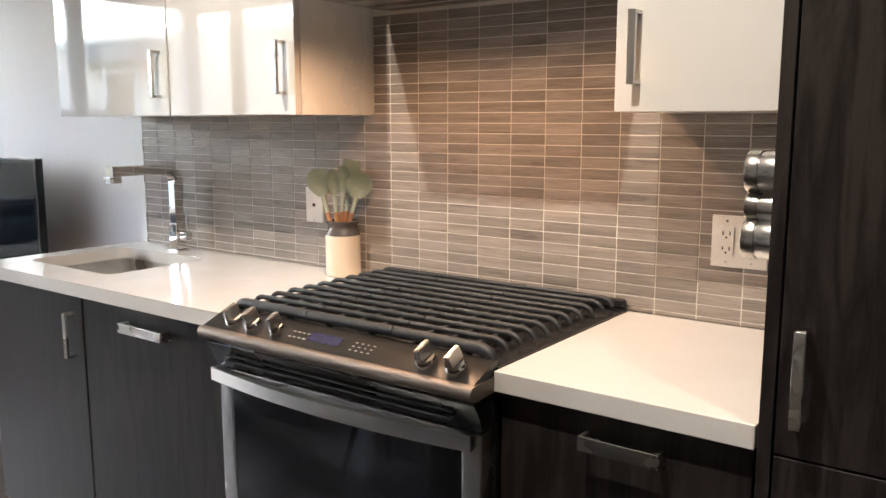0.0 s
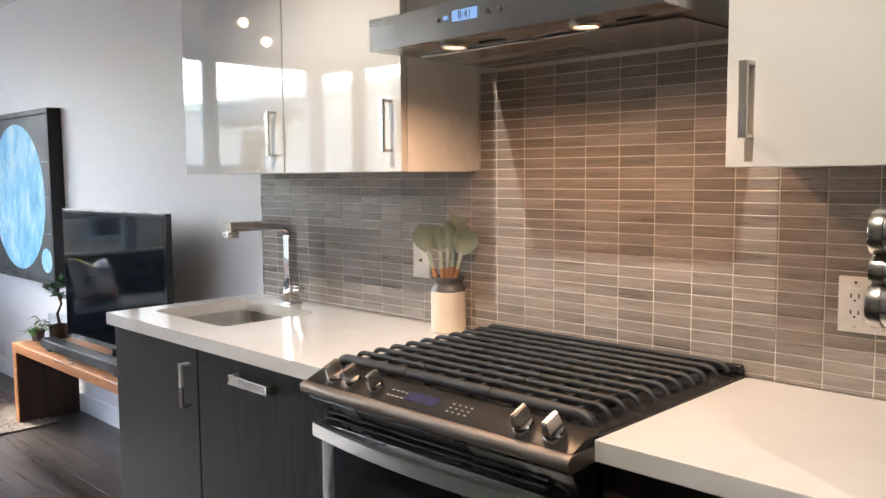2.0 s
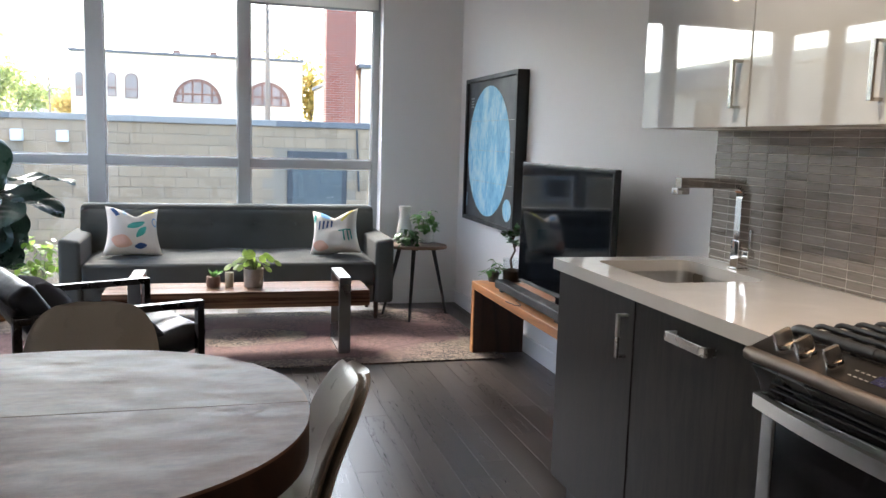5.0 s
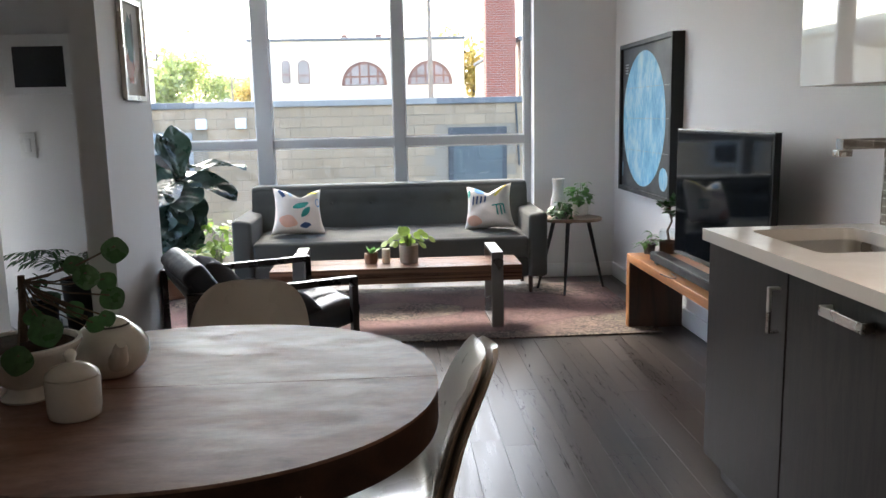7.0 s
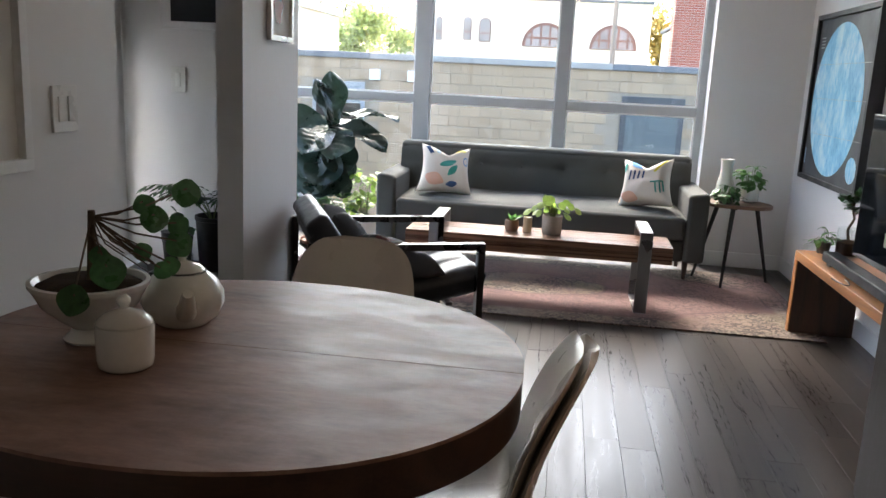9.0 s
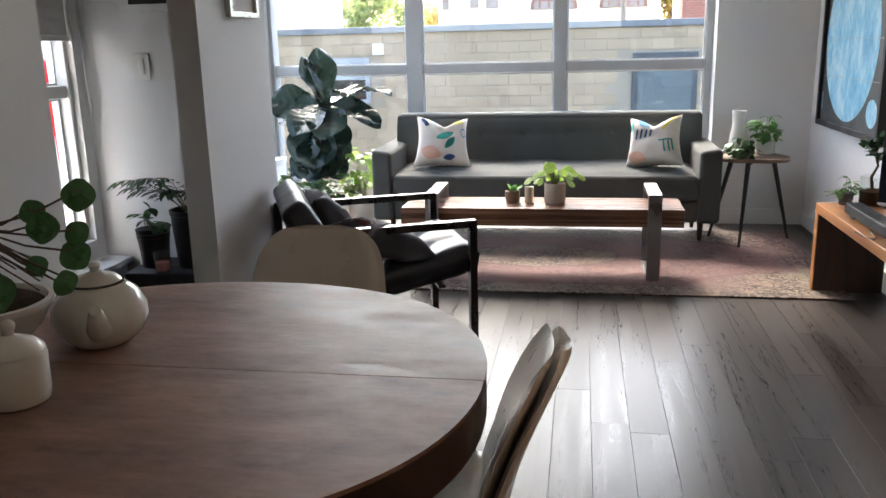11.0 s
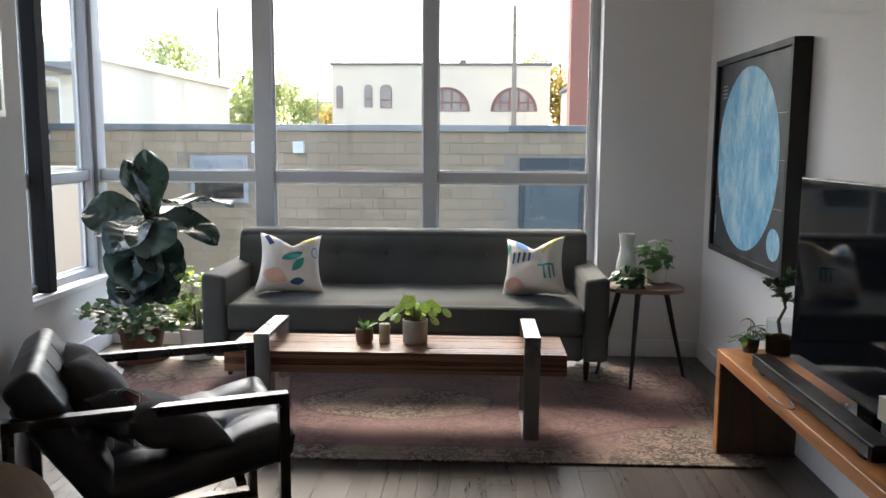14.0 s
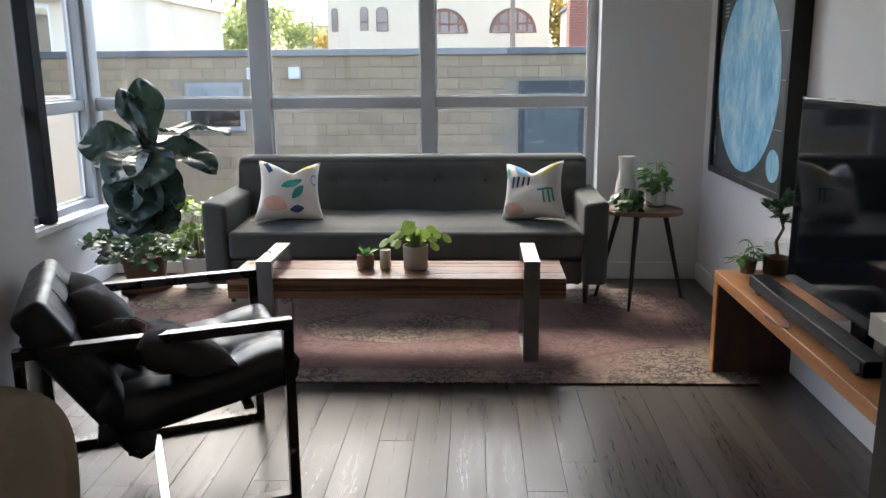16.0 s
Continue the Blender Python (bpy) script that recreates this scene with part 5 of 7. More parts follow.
def leaf_card(bm, base, direction, up, length, width, bend=0.2, round_=1.0, nu=4, nv=5, fold=0.15, wave=0.0, rib=0.0, blunt=0.75):
    """A curved leaf blade from its base along a direction; round_ widens it into a disc."""
    d = Vector(direction).normalized()
    s = d.cross(Vector(up))
    s = s.normalized() if s.length > 1e-3 else Vector((1, 0, 0))
    n = s.cross(d).normalized()
    b = Vector(base)
    def f(u, v):
        x = u * 2 - 1
        w = width * math.sin(math.pi * (0.04 + 0.94 * v ** round_)) ** blunt
        p = b + d * (length * v) + s * (x * w) - n * (bend * length * v * v) + n * (fold * w * abs(x)) + n * (wave * length * math.sin(9 * v + 2 * x) * abs(x)) + n * (rib * abs(math.sin(math.pi * (v * 7 - abs(x) * 1.6))) * (1 - abs(x) * 0.5))
        return p
    grid_sheet(bm, nu, nv, f)


def rand_dir(rng, lo=-0.2, hi=0.9):
    a = rng.uniform(0, 2 * math.pi)
    z = rng.uniform(lo, hi)
    r = math.sqrt(max(0.02, 1 - z * z))
    return Vector((r * math.cos(a), r * math.sin(a), z))


# pots on the coffee table
p1 = thing("plant_pot", (-1.59, 4.40, 0.399), "round-leaved green plant in a pale concrete pot", "plant")
bm = bmesh.new()
lathe(bm, [(0, 0), (0.054, 0), (0.058, 0.004), (0.060, 0.112), (0.056, 0.112), (0.054, 0.095), (0, 0.095)], seg=32)
part("pot", bm, M_CONCRETE, p1)
bm = bmesh.new()
lathe(bm, [(0.054, 0.0952), (0.03, 0.099), (0, 0.1)], seg=20)
part("soil", bm, M_SOIL, p1)
rng = random.Random(4)
bms = bmesh.new()
for i in range(26):
    d = rand_dir(rng, 0.1, 0.95)
    L = rng.uniform(0.07, 0.15)
    tip = Vector((d.x * L * 1.05, d.y * L * 1.05, 0.10 + d.z * L * 0.95))
    mid = Vector((d.x * 0.03, d.y * 0.03, 0.10 + L * 0.6))
    tube(bms, [(d.x * 0.012, d.y * 0.012, 0.095), mid, tip], 0.0015, 5)
    out = Vector((d.x, d.y - 0.25, rng.uniform(-1.6, -0.4))).normalized()
    r = rng.uniform(0.020, 0.036)
    bml = bmesh.new()
    leaf_card(bml, tip - out * r * 0.7, out, (d.x, d.y - 0.6, 0.5), r * 2, r * 1.05, bend=0.12, nu=6, nv=8, fold=-0.1, blunt=0.55)
    part("leaf", bml, M_LEAF_LIGHT, p1, "round bright green leaf")
part("stems", bms, M_STEMG, p1)

p2 = thing("succulent_pot", (-1.83, 4.40, 0.399), "small succulent in a brown clay pot", "plant")
bm = bmesh.new()
lathe(bm, [(0, 0), (0.034, 0), (0.040, 0.01), (0.043, 0.035), (0.041, 0.066), (0.037, 0.068), (0.035, 0.055), (0, 0.055)], seg=28)
part("pot", bm, M_CLAY, p2)
bm = bmesh.new()
lathe(bm, [(0.035, 0.0552), (0, 0.058)], seg=16)
part("soil", bm, M_SOIL, p2)
bm = bmesh.new()
for i in range(9):
    d = rand_dir(rng, 0.3, 0.95)
    leaf_card(bm, (0, 0, 0.056), d, (0.1, 0.2, 1), rng.uniform(0.05, 0.085), 0.012, bend=0.1, fold=0.3)
part("leaves", bm, M_LEAF, p2, "pointed grey-green leaves")
cn = thing("candle", (-1.735, 4.40, 0.399), "cream pillar candle with a wick", "candle")
bm = bmesh.new()
lathe(bm, [(0, 0), (0.025, 0), (0.026, 0.003), (0.026, 0.087), (0.024, 0.090), (0.020, 0.086), (0, 0.085)], seg=24)
part("wax", bm, M_WAX, cn)
bm = bmesh.new()
rod(bm, (0, 0, 0.085), (0.001, 0, 0.094), 0.001, seg=6)
part("wick", bm, M_DARK, cn)

# side table
st = thing("side_table", (-0.39, 5.10, 0.0), "small three-legged side table with a walnut top", "side table")
bm = bmesh.new()
pts = []
for k in range(48):
    a = 2 * math.pi * k / 48
    r = 0.205 + 0.022 * math.cos(3 * (a - radians(205)))
    pts.append((r * math.cos(a), r * math.sin(a)))
prism(bm, pts, 0.547, 0.570, 0.006, 3)
part("top", bm, M_WALNUT, st)
for fx, fy in ((-0.075, -0.125), (0.275, 0.145), (-0.215, 0.175)):
    bm = bmesh.new()
    rod(bm, (fx, fy, 0.0115), (fx * 0.5, fy * 0.5, 0.5465), 0.009, 0.016, 14)
    part("leg", bm, M_DARK, st, "slim black tapered leg")
va = thing("milk_vase", (-0.475, 5.16, 0.571), "white milk-glass bottle vase", "vase")
bm = bmesh.new()
lathe(bm, [(0, 0), (0.050, 0), (0.056, 0.006), (0.056, 0.07), (0.052, 0.12), (0.040, 0.17), (0.037, 0.20), (0.040, 0.245), (0.044, 0.265), (0.044, 0.272), (0.038, 0.270), (0.034, 0.2), (0.045, 0.1), (0, 0.02)], seg=36)
part("body", bm, M_WHITECER, va)


def leafy_pot(name, at, label, pot_mat, pot_prof, n, leaf_mat, spread, height, leaf, seed, droop=0.2, category="plant", rounded=1.0, lo=0.0):
    t = thing(name, at, label, category)
    bm = bmesh.new()
    lathe(bm, pot_prof, seg=28)
    part("pot", bm, pot_mat, t)
    r = random.Random(seed)
    top_r = max(p[0] for p in pot_prof)
    ztop = max(p[1] for p in pot_prof)
    bm = bmesh.new()
    lathe(bm, [(top_r * 0.86, ztop - 0.012), (0, ztop - 0.006)], seg=18)
    part("soil", bm, M_SOIL, t)
    bs, bl = bmesh.new(), bmesh.new()
    for i in range(n):
        d = rand_dir(r, lo, 0.95)
        L = r.uniform(0.5, 1.0)
        tip = Vector((d.x * spread * L, d.y * spread * L, ztop + max(-0.5 * ztop, d.z * height * L)))
        mid = Vector((d.x * spread * L * 0.4, d.y * spread * L * 0.4, ztop + abs(d.z) * height * L * 0.75 + 0.02))
        tube(bs, [(d.x * top_r * 0.25, d.y * top_r * 0.25, ztop - 0.01), mid, tip], 0.0016, 4)
        for k in range(3):
            q = mid.lerp(tip, (k + 1) / 3)
            o = (Vector((d.x, d.y, -droop)) + 0.9 * rand_dir(r, -0.5, 0.7)).normalized()
            leaf_card(bl, q, o, (0.05, 0.02, 1), leaf * r.uniform(0.7, 1.3), leaf * 0.36 * r.uniform(0.8, 1.2), bend=0.25, round_=rounded, nu=2, nv=4)
    part("stems", bs, M_STEMG, t)
    part("leaves", bl, leaf_mat, t)
    return t


leafy_pot("leafy_plant", (-0.31, 5.16, 0.571), "green leafy plant in a small white pot", M_WHITECER, [(0, 0), (0.046, 0), (0.056, 0.008), (0.058, 0.085), (0.053, 0.085), (0.05, 0.07), (0, 0.07)], 22, M_LEAF, 0.12, 0.17, 0.055, 11)
leafy_pot("trailing_plant", (-0.49, 5.0, 0.571), "trailing blue-green plant in a low pot", M_GREYCER, [(0, 0), (0.04, 0), (0.05, 0.03), (0.045, 0.045), (0, 0.04)], 24, M_LEAF_DEEP, 0.09, 0.10, 0.045, 12, droop=0.5, lo=-0.4)

# low bench, television, sound bar
bench = thing("tv_bench", (-0.085, 3.25, 0.0), "orange fir plank bench with dark sides under the television", "bench")
part("top", B(-0.178, 0.165, -0.98, 0.875, 0.412, 0.462, bevel=0.004), M_BENCH, bench, "orange fir plank")
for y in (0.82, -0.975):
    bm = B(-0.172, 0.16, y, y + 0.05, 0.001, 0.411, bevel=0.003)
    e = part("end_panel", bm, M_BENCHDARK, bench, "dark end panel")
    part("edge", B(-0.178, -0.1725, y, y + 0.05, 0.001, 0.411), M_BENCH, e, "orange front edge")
tv = thing("television", (-0.105, 3.125, 0.463), "flat black television mirroring the sofa", "television", rz=1.0)
part("stand_foot", B(-0.02, 0.10, -0.22, 0.22, 0.0, 0.014, bevel=0.005), M_TVBODY, tv)
part("stand_neck", B(0.004, 0.035, -0.05, 0.05, 0.0142, 0.10, bevel=0.004), M_TVBODY, tv)
bm = bmesh.new()
box(bm, -0.012, 0.022, -0.55, 0.55, 0.075, 0.755, 0.004)
box(bm, 0.0222, 0.055, -0.40, 0.40, 0.10, 0.62, 0.012)
part("housing", bm, M_TVBODY, tv)
part("screen", B(-0.0136, -0.0122, -0.53, 0.53, 0.098, 0.737), M_SCREEN, tv, "dark reflective screen")
part("top_edge", B(-0.0125, 0.0225, -0.55, 0.55, 0.7552, 0.7575), M_NICKEL, tv, "thin bright top edge")
LEAN = Matrix.Translation((0, 0, 0.075)) @ Matrix.Rotation(radians(0.4), 4, "Y") @ Matrix.Translation((0, 0, -0.075))
for piece in tv.children:
    if not piece.name.startswith("stand"):
        piece.matrix_basis = LEAN @ piece.matrix_basis
sb = thing("sound_bar", (-0.185, 3.31, 0.463), "long black sound bar in front of the television", "speaker")
part("body", B(-0.038, 0.038, -0.5, 0.49, 0.012, 0.062, bevel=0.008), M_BARPLASTIC, sb)
part("grille", B(-0.0405, -0.0385, -0.48, 0.47, 0.02, 0.054), M_DARK, sb)
for y in (-0.42, 0.41):
    part("foot", B(-0.03, 0.03, y - 0.02, y + 0.02, 0.0, 0.0118), M_DARK, sb)
loop = tagged(link("cable", (lambda b: (tube(b, [(-0.255 + 0.03 * math.sin(t), 3.45 + 0.16 * math.cos(t) , 0.467) for t in [math.pi * (0.55 + 0.9 * i / 12) for i in range(13)]], 0.003, 6), b)[1])(bmesh.new()), M_DARK), "black cable looped on the bench", "cable")

jade = thing("jade_plant", (-0.03, 4.03, 0.463), "jade plant with a woody stem in a clear glass vase", "plant")
bm = bmesh.new()
lathe(bm, [(0, 0.001), (0.06, 0.001), (0.062, 0.004), (0.062, 0.150), (0.059, 0.150), (0.059, 0.008), (0, 0.008)], seg=32)
ob = part("glass_vase", bm, M_CLEAR, jade)
bm = bmesh.new()
lathe(bm, [(0, 0.009), (0.058, 0.009), (0.058, 0.075), (0.03, 0.085), (0, 0.088)], seg=24)
part("soil", bm, M_SOIL, jade)
bm, bl = bmesh.new(), bmesh.new()
r = random.Random(8)
trunk = [(0, 0, 0.07), (-0.01, 0.012, 0.14), (0.012, 0.0, 0.2), (-0.01, -0.012, 0.26), (0.0, 0.01, 0.33)]
tube(bm, trunk, 0.009, 8, 0.004)
for i in range(16):
    b0 = Vector(trunk[2]).lerp(Vector(trunk[4]), r.random())
    d = rand_dir(r, -0.2, 0.9)
    e = b0 + d * r.uniform(0.03, 0.07)
    tube(bm, [b0, e], 0.003, 5)
    for k in range(9):
        leaf_card(bl, b0.lerp(e, r.uniform(0.4, 1.1)), d + 1.1 * rand_dir(r, -0.5, 0.8), (0.1, 0.1, 1), r.uniform(0.028, 0.042), 0.013, bend=0.1, nu=2, nv=4, blunt=0.55)
part("stem", bm, M_STEM, jade)
part("leaves", bl, M_LEAF_DEEP, jade)
leafy_pot("small_plant", (-0.14, 4.07, 0.463), "small spiky plant in a grey pot on the bench", M_GREYCER, [(0, 0), (0.03, 0), (0.038, 0.06), (0.034, 0.06), (0.03, 0.05), (0, 0.05)], 12, M_LEAF, 0.10, 0.10, 0.04, 15, lo=-0.3)

# moon map
art = thing("moon_map_picture", (XW - 0.002, 4.77, 0.745), "black-framed blue moon chart on a dark ground", "picture")
AW, AH, FD = 0.565, 1.043, 0.08
for nm, a in (("a", (-FD, 0, -AW, AW, 0, 0.03)), ("b", (-FD, 0, -AW, AW, AH - 0.03, AH)), ("c", (-FD, 0, -AW, -AW + 0.03, 0.03, AH - 0.03)), ("d", (-FD, 0, AW - 0.03, AW, 0.03, AH - 0.03))):
    part("frame_bar", B(*a, bevel=0.001), M_DARK, art)
part("print_ground", B(-FD + 0.02, -FD + 0.024, -AW + 0.03, AW - 0.03, 0.03, AH - 0.03), M_INK, art, "dark grey printed sheet")
def disc(y, z, ry, rz_, lift, m, nm, lab):
    bm = bmesh.new()
    bm.faces.new([bm.verts.new((-FD + 0.019 - lift, y + ry * math.cos(2 * math.pi * k / 64), z + rz_ * math.sin(2 * math.pi * k / 64))) for k in range(64)])
    return part(nm, bm, m, art, lab, smooth=False)
disc(0.047, 0.516, 0.466, 0.458, 0.0, M_MOON, "moon_disc", "pale blue printed moon disc")
disc(-0.40, 0.137, 0.085, 0.074, 0.001, M_MOON, "small_moon_disc", "small pale blue disc")
part("legend_strip", B(-FD + 0.0172, -FD + 0.0182, 0.495, 0.52, 0.10, 0.20), mat("blue_grey_print", (0.22, 0.32, 0.40), 0.5, vary=0.1), art, "small blue-grey legend strip")
bm = bmesh.new()
for i in range(4):
    box(bm, -FD + 0.0172, -FD + 0.0182, 0.40, 0.47, 0.835 + 0.02 * i, 0.842 + 0.02 * i)
part("title_bars", bm, M_LEGEND, art, "small pale title lines")
bm = bmesh.new()
for z in (0.30, 0.52, 0.73):
    box(bm, -FD + 0.0166, -FD + 0.0170, -AW + 0.05, AW - 0.05, z, z + 0.002)
part("fold_line", bm, M_LEGEND, art, "faint fold creases")

# ---- armchair ----
ac = thing("armchair", (-2.345, 3.12, 0.0), "black leather armchair in a square dark steel frame", "armchair", rz=24)
LX, LY, AZ = 0.38, 0.334, 0.60
for s in (-1, 1):
    bm = bmesh.new()
    y = s * LY
    t = 0.0145
    box(bm, -LX, LX, y - 0.02, y + 0.02, AZ - 2 * t, AZ, 0.0012)
    box(bm, -LX, LX, y - 0.02, y + 0.02, 0.001, 2 * t, 0.0012)
    box(bm, -LX, -LX + 0.03, y - 0.02, y + 0.02, 2 * t, AZ - 2 * t, 0.0012)
    box(bm, LX - 0.03, LX, y - 0.02, y + 0.02, 2 * t, AZ - 2 * t, 0.0012)
    part("side_frame", bm, M_FRAMEMETAL, ac, "square dark steel side loop")
bm = bmesh.new()
for x, z in ((0.24, 0.325), (-0.10, 0.235)):
    bar(bm, (x, -LY + 0.02, z), (x, LY - 0.02, z), 0.03, 0.014)
part("cross_bar", bm, M_FRAMEMETAL, ac)
part("floor_bar", B(-0.035, -0.007, -LY + 0.0205, LY - 0.0205, 0.001, 0.013, bevel=0.001), M_LEGMETAL, ac, "bright flat steel bar near the floor")


def tufted(bm, a, b, width, thick, cols, rows, normal):
    """A padded slab from a to b (in x, z), with stitched squares and button dips."""
    a, b = Vector(a), Vector(b)
    d = (b - a)
    nrm = Vector(normal).normalized()
    def f(u, v, s):
        y = (u * 2 - 1) * width
        p = a + d * v
        gu, gv = u * cols, v * rows
        pad = abs(math.sin(math.pi * gu)) ** 0.5 * abs(math.sin(math.pi * gv)) ** 0.5
        dip = 0.0
        for i in range(1, cols):
            for j in range(1, rows):
                dip += math.exp(-(((gu - i) / 0.16) ** 2 + ((gv - j) / 0.16) ** 2))
        e = min(1, min(u, 1 - u) * 16, min(v, 1 - v) * 12) ** 0.5
        h = thick / 2 * (0.45 + 0.55 * e) + (0.014 * pad * e - 0.034 * dip if s > 0 else 0)
        return Vector((p.x, y, p.y)) + s * h * Vector((nrm.x, 0, nrm.y))
    grid_sheet(bm, 36, 30, lambda u, v: f(u, v, 1))
    grid_sheet(bm, 36, 30, lambda u, v: f(u, v, -1))
    n = 36
    for edge in (0, 1):
        grid_sheet(bm, 30, 3, lambda u, v: Vector(f(edge, u, 1)).lerp(Vector(f(edge, u, -1)), v))
        grid_sheet(bm, 36, 3, lambda u, v: Vector(f(u, edge, 1)).lerp(Vector(f(u, edge, -1)), v))
    bmesh.ops.remove_doubles(bm, verts=bm.verts[:], dist=0.0005)


bm = bmesh.new()
tufted(bm, (0.40, 0.425), (-0.19, 0.305), 0.305, 0.125, 3, 3, (0.17, 0.98))
part("seat", bm, M_LEATHER, ac, "tufted black leather seat")
bm = bmesh.new()
tufted(bm, (-0.06, 0.22), (-0.34, 0.64), 0.305, 0.10, 3, 3, (0.86, 0.5))
part("backrest", bm, M_LEATHER, ac, "tufted black leather back")
bm = bmesh.new()
prof = [(-0.305 - 0.55 * p + 0.83 * q, 0.632 + 0.83 * p + 0.55 * q) for p, q in ((-0.088, -0.056), (-0.088, 0.056), (0.080, 0.056), (0.080, -0.056))]
ends = [[bm.verts.new((x, y, z)) for x, z in prof] for y in (-0.31, 0.31)]
bm.faces.new(ends[0])
bm.faces.new(ends[1][::-1])
for k in range(len(prof)):
    q = (k + 1) % len(prof)
    bm.faces.new((ends[0][q], ends[0][k], ends[1][k], ends[1][q]))
bmesh.ops.bevel(bm, geom=bm.edges[:], offset=0.034, segments=5, affect="EDGES", profile=0.5)
part("head_roll", bm, M_LEATHER, ac, "rolled black leather top of the back")
for y in (-0.10, 0.10):
    bm = bmesh.new()
    tube(bm, [(-0.305 - 0.55 * p + 0.83 * 0.0572, y, 0.632 + 0.83 * p + 0.55 * 0.0572) for p in (-0.05, -0.02, 0.01, 0.045)], 0.0014, 5)
    part("stitching", bm, M_LEGEND, ac, "pale double stitching")
scatter_cushion((-2.41, 3.14, 0.42), 114, -36, 0.33, M_CHARCOAL, "charcoal linen cushion on the armchair", [], "armchair cushions")
M_PLAID = mat("dark_plaid_wool", (0.04, 0.038, 0.042), 0.95, vary=0.3, scale=10, fine=300, bump=0.2)
pc = scatter_cushion((-2.15, 3.05, 0.458), 138, -68, 0.33, M_CHARCOAL, "charcoal cushion with a plaid edge and a pale outline", [
    ("ring", -0.05, -0.1, 0.5, 0.32, 10, mat("grey_print", (0.09, 0.09, 0.095), 0.9)), ("bar", 0.1, 0.74, 0.62, 0.17, 0, mat("red_plaid", (0.11, 0.022, 0.024), 0.95)),
    ("bar", -0.25, 0.74, 0.07, 0.17, 0, M_PLAID), ("bar", 0.25, 0.74, 0.09, 0.17, 0, M_PLAID), ("bar", 0.1, 0.70, 0.62, 0.03, 0, M_PLAID),
    ("bar", -0.08, 0.74, 0.008, 0.17, 0, M_LEGEND), ("bar", 0.45, 0.74, 0.008, 0.17, 0, M_LEGEND), ("bar", 0.1, 0.79, 0.62, 0.008, 0, M_LEGEND)], "armchair cushions")

# ---- dining ----
TX, TY = -2.165, 1.005
dt = thing("dining_table", (TX, TY, 0.0), "oval dining table with a worn brown top and a seam", "dining table")
def oval(k, n, rx, ry, e=2.15):
    a = 2 * math.pi * k / n
    c, s = math.cos(a), math.sin(a)
    return (rx * math.copysign(abs(c) ** (2 / e), c), ry * math.copysign(abs(s) ** (2 / e), s))
RX, RY = 0.565, 0.525
for sgn in (1, -1):
    pts = [oval(k, 96, RX, RY) for k in range(97)]
    half = [(x, y) for x, y in pts if y * sgn > 0.002]
    half.sort(key=lambda p: math.atan2(p[1] * sgn, p[0]))
    half = [(RX - 0.0005, 0.0007 * sgn)] + half + [(-RX + 0.0005, 0.0007 * sgn)]
    if sgn < 0:
        half = half[::-1]
    bm = bmesh.new()
    prism(bm, half, 0.743, 0.75, 0.0012)
    part("table_leaf", bm, M_TABLE, dt, "worn brown wooden half of the top", smooth=False)
bm = bmesh.new()
prism(bm, [oval(k, 96, RX - 0.001, RY - 0.001) for k in range(96)], 0.668, 0.7425, 0.003)
part("apron", bm, M_TABLEDARK, dt, "dark stained apron")
for sx in (-1, 1):
    for sy in (-1, 1):
        bm = bmesh.new()
        vs = box(bm, sx * 0.30 - 0.035, sx * 0.30 + 0.035, sy * 0.28 - 0.035, sy * 0.28 + 0.035, 0.001, 0.667)
        for v in vs:
            if v.co.z < 0.3:
                v.co.x += (sx * 0.30 - v.co.x) * 0.3
                v.co.y += (sy * 0.28 - v.co.y) * 0.3
        bmesh.ops.bevel(bm, geom=bm.edges[:], offset=0.004, segments=2, affect="EDGES")
        part("leg", bm, M_TABLEDARK, dt)


